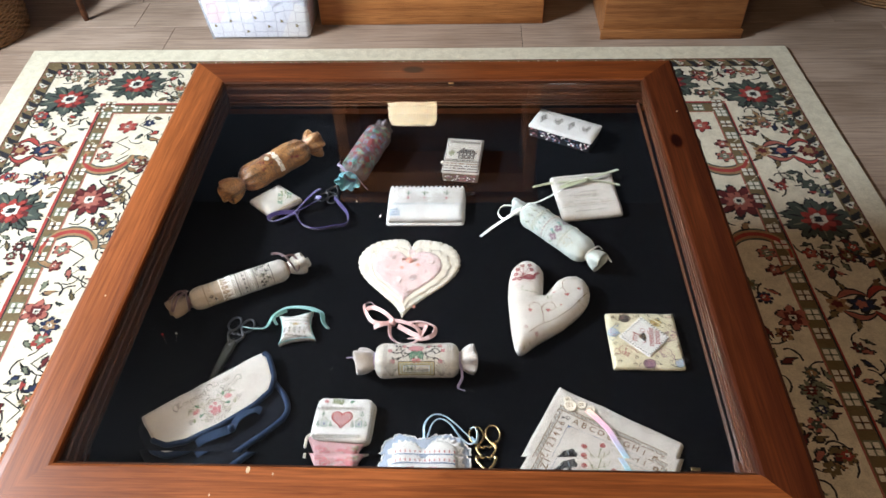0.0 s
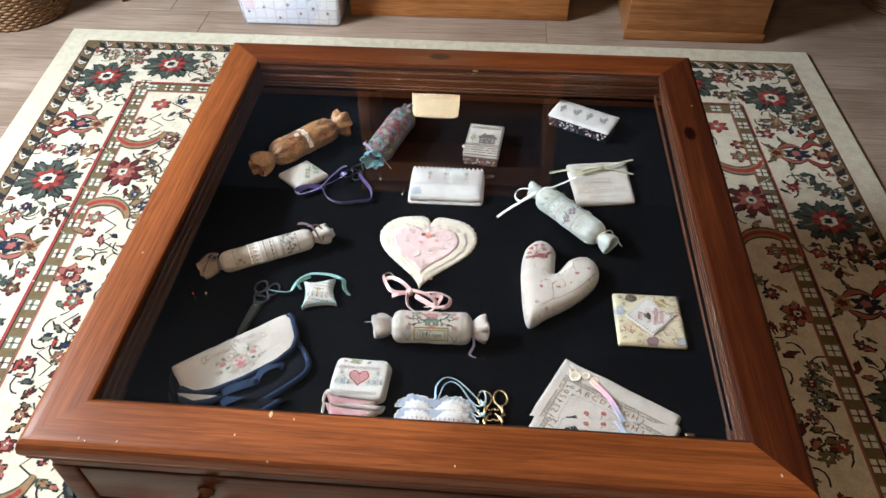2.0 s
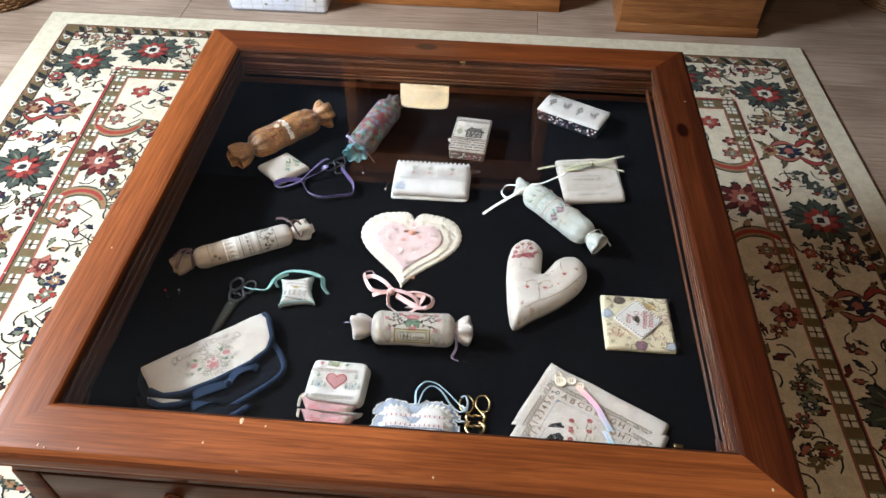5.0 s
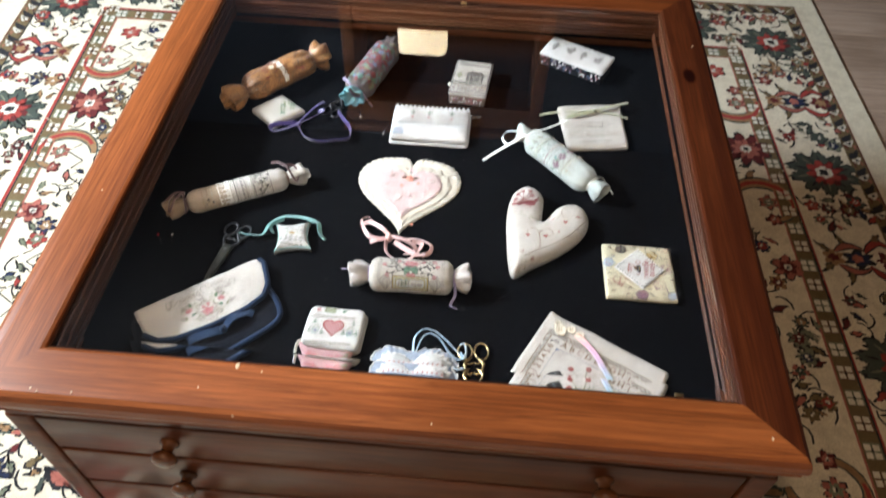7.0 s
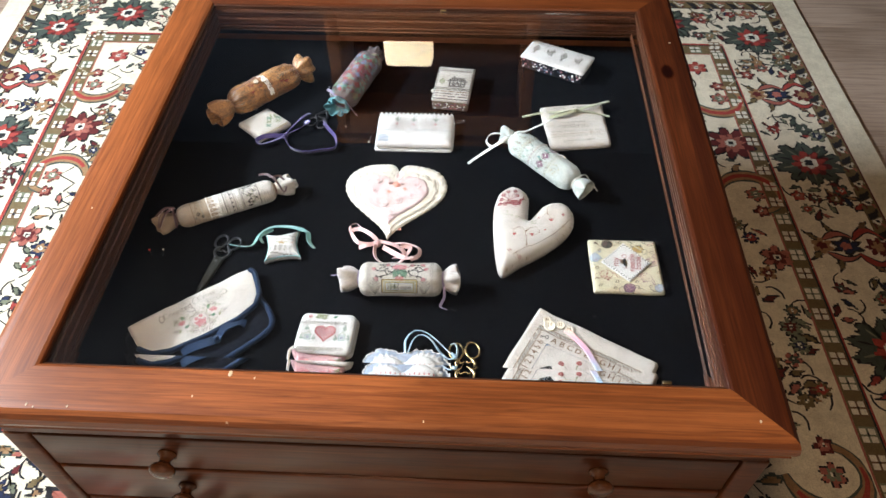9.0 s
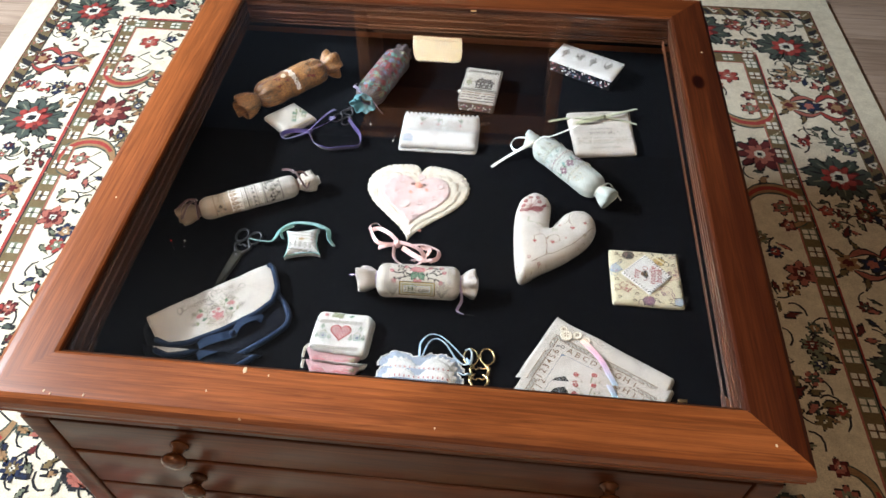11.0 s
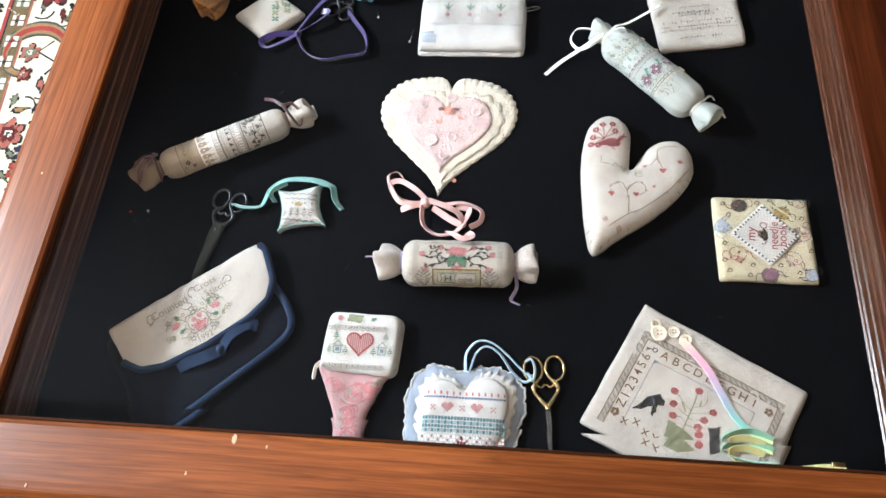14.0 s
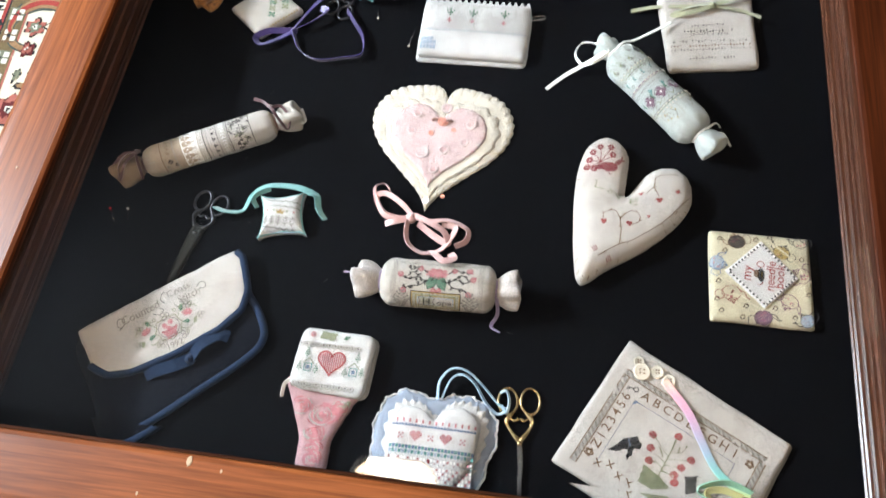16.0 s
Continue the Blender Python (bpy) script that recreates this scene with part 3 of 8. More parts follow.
def ribbon(parent, points, width, mat, twist=(0.0, 0.0), name="ribbon", thick=0.0005, closed=False, label=""):
    """A ribbon along a smooth line; twist turns it from lying flat (0) to standing (1.57)."""
    line = catmull(points, 12, closed)
    n = len(line)
    bm = bmesh.new()
    rows = []
    for k in range(n):
        t = (line[min(n - 1, k + 1)] - line[max(0, k - 1)]).normalized()
        side = t.cross(Vector((0, 0, 1)))
        side = side.normalized() if side.length > 1e-4 else Vector((1, 0, 0))
        up = side.cross(t)
        f = k / (n - 1)
        a = twist[0] + (twist[1] - twist[0]) * f
        w = side * math.cos(a) + up * math.sin(a)
        nn = t.cross(w)
        h = width / 2
        ring = [line[k] + w * h + nn * thick, line[k] - w * h + nn * thick, line[k] - w * h - nn * thick, line[k] + w * h - nn * thick]
        low = min(q.z for q in ring)
        rows.append([bm.verts.new(q + Vector((0, 0, max(0.0, 0.0004 - low)))) for q in ring])
    for a, b in zip(rows, rows[1:]):
        for j in range(4):
            bm.faces.new((a[j], a[(j + 1) % 4], b[(j + 1) % 4], b[j]))
    bm.faces.new(rows[0]), bm.faces.new(rows[-1])
    return part(name, bm, mat, parent, label, smooth=False)


def outline_of(points, steps=7):
    return [(p.x, p.y) for p in catmull([(x, y, 0) for x, y in points], steps, True)]


def rounded(points, r=0.006, steps=4):
    """A polygon with rounded corners and many points along its sides."""
    out = []
    n = len(points)
    for k in range(n):
        a, b, c = (Vector((*points[(k + j) % n], 0)) for j in (-1, 0, 1))
        p, q = b + (a - b).normalized() * r, b + (c - b).normalized() * r
        for j in range(steps + 1):
            t = j / steps
            v = p * (1 - t) ** 2 + b * 2 * t * (1 - t) + q * t * t
            out.append((v.x, v.y))
        far = c + (b - c).normalized() * r
        for j in range(1, 8):
            v = q.lerp(far, j / 8)
            out.append((v.x, v.y))
    return out


class Puff:
    """A stuffed flat shape: thickness rises from its outline inwards."""

    def __init__(self, outline, height, reach, base=0.0, rumple=0.0, centre=None):
        self.o, self.h, self.d, self.b, self.r = np.array(outline), height, reach, base, rumple
        wob = np.array([[noise.noise((x * 130, y * 130, 3.1)), noise.noise((x * 130, y * 130, 7.7))] for x, y in self.o])
        self.o = self.o + wob * min(0.0012, 0.9 * rumple)
        self.c = np.array(centre if centre is not None else self.o.mean(axis=0))

    def inside(self, x, y):
        a, b = self.o, np.roll(self.o, -1, axis=0)
        ab = b - a
        p = np.array((x, y))
        t = np.clip(((p - a) * ab).sum(1) / np.maximum((ab ** 2).sum(1), 1e-12), 0, 1)
        return float(np.sqrt((((a + ab * t[:, None]) - p) ** 2).sum(1)).min())

    def z(self, x, y):
        e = 1 - min(1.0, self.inside(x, y) / self.d)
        return self.b + self.h * (0.42 + 0.58 * math.sqrt(max(0.0, 1 - e ** 2.2))) + self.r * (noise.noise((x * 45, y * 45, self.h * 90)) + 0.45 * noise.noise((x * 170, y * 170, self.h * 50)))

    def point(self, x, y, lift=0.0):
        return Vector((x, y, self.z(x, y) + lift))

    def mesh(self, rings=9):
        bm = bmesh.new()
        n = len(self.o)
        loops = [[bm.verts.new((x, y, self.b)) for x, y in self.o * 0.985 + self.c * 0.015], [bm.verts.new((x, y, self.b + self.h * 0.2)) for x, y in self.o]]
        for k in range(rings):
            s = 1 - (k / rings) ** 1.3
            s = min(s, 0.996)
            loops.append([bm.verts.new((p[0], p[1], self.z(*p))) for p in (self.c + (self.o - self.c) * s)])
        for a, b in zip(loops, loops[1:]):
            for k in range(n):
                bm.faces.new((a[k], a[(k + 1) % n], b[(k + 1) % n], b[k]))
        tip = bm.verts.new((*self.c, self.z(*self.c)))
        for k in range(n):
            bm.faces.new((loops[-1][k], loops[-1][(k + 1) % n], tip))
        bm.faces.new(loops[0])
        return bm


class Roll:
    """A stuffed roll lying along x, its belly from x = 0 to length."""

    def __init__(self, length, radius, wrinkle=0.02, soft=0.012, squash=0.9):
        self.l, self.r, self.w, self.s, self.q = length, radius, wrinkle, soft, squash

    def radius(self, x):
        e = min(x, self.l - x)
        return self.r * (0.42 + 0.58 * math.sqrt(max(0.0, 1 - (1 - min(1.0, max(0.0, e) / self.s)) ** 2)))

    def point(self, x, a, lift=0.0):
        """a: degrees from the top, towards -y."""
        r = self.radius(x)
        t = radians(a)
        e = min(x, self.l - x)
        r *= 1 + self.w * (math.sin(9 * t + 2) * max(0.0, 1 - e / (2.5 * self.s)) + 0.9 * noise.noise((x * 60, t * 2.2, self.r * 70)) + 0.5 * noise.noise((x * 190, t * 5, self.r * 30)))
        r += lift
        return Vector((x, -r * math.sin(t), max(0.0005, self.r * self.q + r * math.cos(t) * self.q)))

    def mesh(self, steps=36, sides=40):
        bm = bmesh.new()
        rings = []
        for k in range(steps + 1):
            f = k / steps
            x = self.l * (0.5 - 0.5 * math.cos(math.pi * f))
            rings.append([bm.verts.new(self.point(x, 360 * j / sides)) for j in range(sides)])
        for a, b in zip(rings, rings[1:]):
            for j in range(sides):
                bm.faces.new((a[j], a[(j + 1) % sides], b[(j + 1) % sides], b[j]))
        bm.faces.new(rings[0]), bm.faces.new(rings[-1])
        return bm

    def frill(self, end, length, flare, folds=9, seed=0.0, solid=True):
        """The gathered end of the cloth beyond its tie."""
        bm = bmesh.new()
        sides = folds * 8
        z = self.r * self.q
        out, inn = [], []
        for k in range(9):
            f = k / 8
            r = self.r * (0.4 + (flare - 0.4) * math.sin(f * 2.0) ** 0.8)
            deep = 0.04 + 0.15 * f
            ring, ring2 = [], []
            for j in range(sides):
                t = 2 * math.pi * j / sides
                rr = r * (1 + deep * math.sin(folds * t + seed) + 0.16 * f * math.sin(2 * t + seed * 2) + 0.1 * f * math.sin(3 * t + seed))
                x = f * length * (1 + 0.12 * math.sin(2 * t + seed))
                for q, lst in ((0.0, ring), (0.0009, ring2)):
                    x2 = -x if end == 0 else self.l + x
                    lst.append(bm.verts.new((x2, (rr - q) * math.sin(t), max(0.0006, z + (rr - q) * math.cos(t) * self.q))))
            out.append(ring), inn.append(ring2)
        for rows in (out, inn):
            for a, b in zip(rows, rows[1:]):
                for j in range(sides):
                    bm.faces.new((a[j], a[(j + 1) % sides], b[(j + 1) % sides], b[j]))
        for j in range(sides):
            bm.faces.new((out[-1][j], out[-1][(j + 1) % sides], inn[-1][(j + 1) % sides], inn[-1][j]))
        return bm

    def tie(self, end, r=0.0016, turns=1.0):
        z = self.r * self.q
        x = -0.001 if end == 0 else self.l + 0.001
        rr = self.r * 0.44
        return tube([Vector((x, rr * math.sin(t), z + rr * math.cos(t) * self.q)) for t in (2 * math.pi * k / 20 for k in range(20))], r, True)


def stitches(parent, point, cells, mats, name="stitching", lift=0.0007, label=""):
    """Flat stitches laid on a surface: cells of (u, v, width, height, colour), sheared into small worked blocks."""
    vs, fs, ms = [], [], []
    for u, v, w, h, m in cells:
        k = len(vs)
        for du, dv in ((-w, -h), (w, -h), (w, h), (-w, h)):
            vs.append(tuple(point(u + du / 2, v + dv / 2, lift)))
        fs.append((k, k + 1, k + 2, k + 3))
        ms.append(m)
    me = bpy.data.meshes.new(name)
    me.from_pydata(vs, [], fs)
    for mt in mats:
        me.materials.append(mt)
    me.polygons.foreach_set("material_index", ms)
    ob = new(name, me)
    ob.parent = parent
    if label:
        tagged(ob, label)
    return tagged(ob, kind="stuff")


def art(rows, u0, v0, pu, pv, colours, fill=0.86):
    """Worked stitches from a chart; the first row is furthest along v."""
    out = []
    for r, row in enumerate(rows):
        for c, ch in enumerate(row):
            if ch in colours:
                out.append((u0 + c * pu, v0 - r * pv, pu * fill, pv * fill, colours[ch]))
    return out


def ell(cx, cy, rx, ry, n=12, a0=0, a1=360):
    return [(cx + rx * math.cos(radians(a0 + (a1 - a0) * k / n)), cy + ry * math.sin(radians(a0 + (a1 - a0) * k / n))) for k in range(n + (a1 - a0 != 360))]


def leaf(cx, cy, ang, length, width):
    c, s = math.cos(radians(ang)), math.sin(radians(ang))
    return [(cx + c * x * length - s * y * width, cy + s * x * length + c * y * width) for x, y in ((0, 0), (0.3, 0.42), (0.65, 0.4), (1, 0), (0.65, -0.4), (0.3, -0.42))]


def petals(cx, cy, r, n, col, pitch=0.0009):
    """A small open flower of n round petals."""
    return [("fill", col, pitch, ell(cx + 0.6 * r * math.cos(6.283 * k / n), cy + 0.6 * r * math.sin(6.283 * k / n), 0.42 * r, 0.42 * r, 7)) for k in range(n)]


def in_polygon(x, y, poly):
    hit = False
    for (x0, y0), (x1, y1) in zip(poly, poly[1:] + poly[:1]):
        if (y0 > y) != (y1 > y) and x < (x1 - x0) * (y - y0) / (y1 - y0) + x0:
            hit = not hit
    return hit


def draw(parent, place, shapes, name="embroidery", lift=0.0008, label=""):
    """Sewn or printed drawing on a surface: worked fills, smooth lines, straight lines and closed outlines."""
    vs, fs, ms = [], [], []

    def quad(pts, m):
        k = len(vs)
        vs.extend(tuple(place(x, y, lift)) for x, y in pts)
        fs.append((k, k + 1, k + 2, k + 3))
        ms.append(m)

    for kind, col, w, pts in shapes:
        m = I[col]
        if kind == "fill":
            xs, ys = [p[0] for p in pts], [p[1] for p in pts]
            y = min(ys) + w / 2
            while y < max(ys):
                x = min(xs) + w / 2
                while x < max(xs):
                    if in_polygon(x, y, pts):
                        h = w * 0.46
                        quad(((x - h, y - h), (x + h, y - h), (x + h, y + h), (x - h, y + h)), m)
                    x += w
                y += w
            continue
        shut = kind in ("shut", "ring")
        line = [(p.x, p.y) for p in catmull([(*p, 0) for p in pts], 5, shut)] if kind in ("line", "shut") else list(pts)
        if shut:
            line.append(line[0])
        for (x0, y0), (x1, y1) in zip(line, line[1:]):
            d = math.hypot(x1 - x0, y1 - y0)
            if d > 1e-6:
                nx, ny = -(y1 - y0) / d * w / 2, (x1 - x0) / d * w / 2
                quad(((x0 - nx, y0 - ny), (x1 - nx, y1 - ny), (x1 + nx, y1 + ny), (x0 + nx, y0 + ny)), m)
    me = bpy.data.meshes.new(name)
    me.from_pydata(vs, [], fs)
    for mt in THREADS:
        me.materials.append(mt)
    me.polygons.foreach_set("material_index", ms)
    ob = new(name, me)
    ob.parent = parent
    if label:
        tagged(ob, label)
    return tagged(ob, kind="stuff")


def lettering(parent, text, size, point, u0, v0, mat, su=1.0, sv=1.0, turn=0.0, name="lettering"):
    """Letters laid on a surface; u0, v0 is the middle of the line."""
    cu = bpy.data.curves.new("letters", "FONT")
    cu.body, cu.size, cu.align_x, cu.align_y, cu.offset = text, size, "CENTER", "CENTER", size * 0.003
    tmp = new("letters", cu)
    bpy.context.view_layer.update()
    me = bpy.data.meshes.new_from_object(tmp)
    bpy.data.objects.remove(tmp)
    me.name = name
    c, s = math.cos(turn), math.sin(turn)
    for v in me.vertices:
        x, y = v.co.x * c - v.co.y * s, v.co.x * s + v.co.y * c
        v.co = point(u0 + su * x, v0 + sv * y, 0.0009)
    me.materials.clear()
    me.materials.append(mat)
    ob = new(name, me)
    ob.parent = parent
    return ob


def disc(r, h, holes=True):
    return lathe([(0.0, 0.0), (r, 0.0), (r * 1.02, h * 0.6), (r * 0.9, h), (r * 0.78, h * 0.75), (0.0, h * 0.7)], 18)


HEART = (".XX.XX.", "XXXXXXX", "XXXXXXX", ".XXXXX.", "..XXX..", "...X...")
TREE = ("..GG..", ".GGGG.", "GGGGGG", ".GGGG.", "..BB..", "..BB..")
BIRD = ("....XX..", "X..XXXX.", "XXXXXX..", ".XXXXX..", "...X.X..")
HOUSE = ("...B.......", "..BBBBBBB..", ".BBBBBBBBB.", "BBBBBBBBBBB", ".B.B.B.B.B.", ".BBBBBBBBB.", ".B.BB.BB.B.", ".BBBBBBBBB.")

C = {}
for key, colour in {"ivory": (0.64, 0.6, 0.54), "white": (0.8, 0.8, 0.78), "linen": (0.54, 0.44, 0.33), "grey_linen": (0.4, 0.38, 0.35),
                    "yellow": (0.76, 0.7, 0.5), "mint": (0.6, 0.66, 0.63), "navy": (0.0035, 0.005, 0.011), "floral_grey": (0.15, 0.13, 0.14), "teal_cloth": (0.16, 0.4, 0.45), "lilac_grey": (0.34, 0.29, 0.33),
                    "blue_frill": (0.42, 0.5, 0.62), "pink_cloth": (0.62, 0.38, 0.4), "brown_print": (0.27, 0.21, 0.17), "shaded_linen": (0.36, 0.27, 0.19), "warm_linen": (0.69, 0.65, 0.6), "leather": (0.05, 0.052, 0.045)}.items():
    C[key] = fabric(key, tuple(0.59 * c for c in colour), 1250.0, 0.16, 0.95, 0.04, 0.0012)
for key, colour in {"cream_felt": (0.52, 0.48, 0.4), "pink_felt": (0.5, 0.38, 0.37), "pink_button": (0.56, 0.46, 0.45)}.items():
    C[key] = fabric(key + "_wool", colour, 420.0, 0.07, 1.0, 0.2, 0.003)
C["blue_edge_cloth"] = fabric("blue_binding", (0.01, 0.021, 0.048), 1200.0, 0.2, 0.8, 0.05, 0.0006)
C["amber"] = fabric("amber_organza", (0.27, 0.12, 0.03), 260.0, 0.3, 0.45, 0.1, 0.0008, (0.32, 0.26, 0.22))
C["silver_satin"] = fabric("silver_cloth", (0.34, 0.31, 0.29), 700.0, 0.22, 0.5, 0.15, 0.001)
for key, colour in {"pink_ribbon": (0.42, 0.25, 0.24), "purple_ribbon": (0.024, 0.012, 0.1), "teal_ribbon": (0.12, 0.28, 0.27), "white_ribbon": (0.72, 0.74, 0.7), "blue_ribbon": (0.26, 0.38, 0.48), "sage_ribbon": (0.24, 0.25, 0.16),
                    "blue_edge": (0.018, 0.036, 0.1), "brown_ribbon": (0.13, 0.055, 0.04), "lavender": (0.2, 0.16, 0.26), "peach": (0.52, 0.2, 0.14)}.items():
    C[key] = satin(key, colour, 0.32)
for key, colour in {"ink": (0.06, 0.055, 0.055), "grey": (0.24, 0.23, 0.21), "red": (0.45, 0.1, 0.1), "rose": (0.62, 0.25, 0.27), "green": (0.12, 0.26, 0.17), "teal": (0.16, 0.38, 0.36), "blue": (0.2, 0.28, 0.42), "brown": (0.24, 0.15, 0.09),
                    "gold": (0.5, 0.36, 0.12), "snow": (0.78, 0.77, 0.74), "plum": (0.26, 0.14, 0.2), "wine": (0.3, 0.06, 0.07), "moss": (0.3, 0.33, 0.2), "black": (0.02, 0.02, 0.022), "sky": (0.45, 0.55, 0.66), "ivory_shade": (0.5, 0.49, 0.45)}.items():
    C["t_" + key] = fabric("thread_" + key, tuple((0.6 if max(colour) < 0.7 else 0.95) * c for c in colour), 1500.0, 0.25, 0.85, 0.1, 0.0005)
C["faded"] = fabric("faded_thread", (0.22, 0.205, 0.18), 1500.0, 0.25, 0.85, 0.1, 0.0005)
C["green_ribbon"] = satin("green_ribbon", (0.2, 0.42, 0.3), 0.3)
C["yellow_ribbon"] = satin("yellow_ribbon", (0.5, 0.46, 0.2), 0.3)
C["steel"] = material("polished_steel", (0.62, 0.62, 0.63), 0.22, 1.0)
C["gilt"] = material("gilt_metal", (0.83, 0.6, 0.3), 0.25, 1.0)
C["dark_steel"] = material("dark_steel", (0.07, 0.07, 0.075), 0.42, 1.0)
C["pearl"] = material("pearl_button", (0.5, 0.46, 0.38), 0.25)
C["white_felt"] = material("shell_button", (0.62, 0.56, 0.52), 0.35)
C["red_glass"] = material("red_glass_head", (0.55, 0.02, 0.02), 0.15)
T = ["ink", "grey", "red", "rose", "green", "teal", "blue", "brown", "gold", "snow", "plum", "wine", "moss", "black", "sky", "ivory_shade"]
THREADS = [C["t_" + k] for k in T]
I = {k: n for n, k in enumerate(T)}
rs = random.Random(77)
rs2 = random.Random(5)


def on(x, y, turn=0.0):
    return pose(x, y, Z0 + 0.0004, 0, 0, turn)


def lace(parent, points, width, mat, scallop=0.006, name="lace_edging", z=0.001):
    """A scalloped lace strip along a line of 2D points."""
    bm = bmesh.new()
    line = [Vector((*p, z)) if len(p) == 2 else Vector(p) for p in points]
    acc = 0.0
    inner, outer = [], []
    for k, p in enumerate(line):
        t = (line[min(len(line) - 1, k + 1)] - line[max(0, k - 1)]).normalized()
        n = Vector((t.y, -t.x, 0))
        if k:
            acc += (line[k] - line[k - 1]).length
        w = width * (0.72 + 0.28 * abs(math.sin(math.pi * acc / scallop)))
        lift = 0.0004 * math.sin(2 * math.pi * acc / scallop)
        inner.append((p, bm.verts.new(p), bm.verts.new(p + Vector((0, 0, 0.0006)))))
        q = p + n * w + Vector((0, 0, lift + 0.0005))
        outer.append((q, bm.verts.new(q), bm.verts.new(q + Vector((0, 0, 0.0006)))))
    for k in range(len(line) - 1):
        for a, b in ((1, 1), (2, 2)):
            bm.faces.new((inner[k][a], inner[k + 1][a], outer[k + 1][b], outer[k][b]))
        bm.faces.new((outer[k][1], outer[k + 1][1], outer[k + 1][2], outer[k][2]))
    return part(name, bm, mat, parent)


def dense(points, step=0.0012):
    out = []
    for a, b in zip(points, points[1:]):
        a, b = Vector(a), Vector(b)
        n = max(1, int((b - a).length / step))
        out += [tuple(a.lerp(b, k / n)) for k in range(n)]
    return out + [tuple(points[-1])]


# felt heart with buttons
def heart_shape(scale, cx, cy, scallop=0.0, count=60, fill=0.0):
    pts = []
    n = 240 if scallop else 90
    for k in range(n):
        t = 2 * math.pi * k / n
        x = math.sin(t) ** 3 * (1 - 0.03 * math.cos(t))
        y = (13 * math.cos(t) - 5 * math.cos(2 * t) - 2 * math.cos(3 * t) - math.cos(4 * t)) / 16 + 0.16
        r = 1 + scallop * abs(math.sin(count * t / 2)) * min(1.0, 1.6 * abs(math.cos(t / 2)) + 0.1)
        x, y = x * r, y * r * 1.11
        y += fill * math.exp(-(x / 0.32) ** 2) * max(0.0, math.cos(t))
        pts.append((cx + scale * (0.9994 * x + 0.035 * y), cy + scale * (0.9994 * y - 0.035 * x)))
    return pts


felt = thing("felt_heart", on(-0.022, -0.03), "layered cream and pink felt heart with buttons and pink ribbon", "heart ornament")
low = Puff(heart_shape(0.0865, 0.0, 0.005, 0.03, 60, 0.3), 0.004, 0.006, 0.0, 0.0009, (0.002, -0.01))
part("backing_felt", low.mesh(6), C["cream_felt"], felt)
mid = Puff(heart_shape(0.0675, 0.0015, 0.003, 0.065, 26, 0.2), 0.0018, 0.004, 0.0039, 0.0009, (0.002, -0.006))
part("scalloped_felt_layer", mid.mesh(6), C["cream_felt"], felt)
top = Puff(heart_shape(0.0585, -0.002, 0.0065), 0.0028, 0.006, 0.0055, 0.0011, (0.0, 0.0))
part("pink_felt_layer", top.mesh(8), C["pink_felt"], felt, "soft pink felt heart")
shapes = []
edge, edge2 = heart_shape(0.058, -0.002, 0.0065), heart_shape(0.0525, -0.002, 0.0065)
for k in range(0, 90, 2):
    shapes.append(("poly", "snow" if k % 4 else "rose", 0.0007, [edge[k], edge2[k]]))
draw(felt, top.point, shapes, "blanket_stitch", 0.0004)
edge, edge2 = heart_shape(0.086, 0.0, 0.005, fill=0.24), heart_shape(0.0795, 0.0, 0.004, fill=0.24)
draw(felt, low.point, [("poly", "gold" if k % 3 == 0 else "snow", 0.0006, [edge[k], edge2[k]]) for k in range(90)], "edge_stitch", 0.0005)
for bx, by, r in ((-0.03, 0.05, 0.0055), (-0.034, 0.025, 0.0055), (-0.017, -0.004, 0.0085), (0.009, 0.001, 0.0064), (0.032, 0.014, 0.0058), (0.038, 0.04, 0.0066), (0.0, -0.027, 0.0054), (-0.01, 0.023, 0.0034), (0.017, 0.03, 0.003), (0.0045, 0.063, 0.0068), (0.0155, -0.0605, 0.0026)):
    bz = mid.z(bx, by) if by > 0.055 or by < -0.055 else top.z(bx, by)
    part("button", disc(r, 0.0016), C["peach" if r < 0.0036 else "pink_button"], felt, at=pose(bx, by, bz, rs2.uniform(-5, 5), rs2.uniform(-5, 5), rs2.uniform(0, 90)))
    if r < 0.0036:
        continue
    hole = [("fill", "rose", 0.0009, ell(bx + dx * r * 0.24, by + dy * r * 0.24, 0.001, 0.001, 6)) for dx in (-1, 1) for dy in (-1, 1)] + [("ring", "grey", 0.0004, ell(bx, by, r * 0.72, r * 0.72, 16))]
    draw(felt, lambda x, y, lift: Vector((x, y, bz + 0.0017)), hole, "button_holes")
part("button", disc(0.0042, 0.0015), C["white_felt"], felt, at=pose(-0.003, -0.07, 0.0085))
rose = tube([Vector((0.002 + r * math.cos(t), 0.041 + r * math.sin(t), top.z(0.002, 0.041) + 0.0035 - 0.3 * r)) for t, r in ((k * 0.55, 0.0006 + 0.00026 * k) for k in range(24))], 0.0012)
part("rosette", rose, C["peach"], felt, "small peach satin rosette")
for s in (-1, 1):
    ribbon(felt, [(0.002 + s * 0.003, 0.041, top.z(0.002, 0.041) + 0.001), (0.002 + s * 0.009, 0.0425, top.z(0.002, 0.041) + 0.002), (0.002 + s * 0.013, 0.0415, top.z(0.002, 0.041) + 0.001)], 0.0042, C["brown_ribbon"], (0.1, 0.5), "rosette_leaf")
ribbon(felt, [(-0.018, -0.092, 0.004), (-0.045, -0.094, 0.006), (-0.058, -0.08, 0.007), (-0.066, -0.058, 0.006), (-0.056, -0.05, 0.004), (-0.048, -0.058, 0.003)], 0.0060, C["pink_ribbon"], (0.3, 1.3), "ribbon_loop")
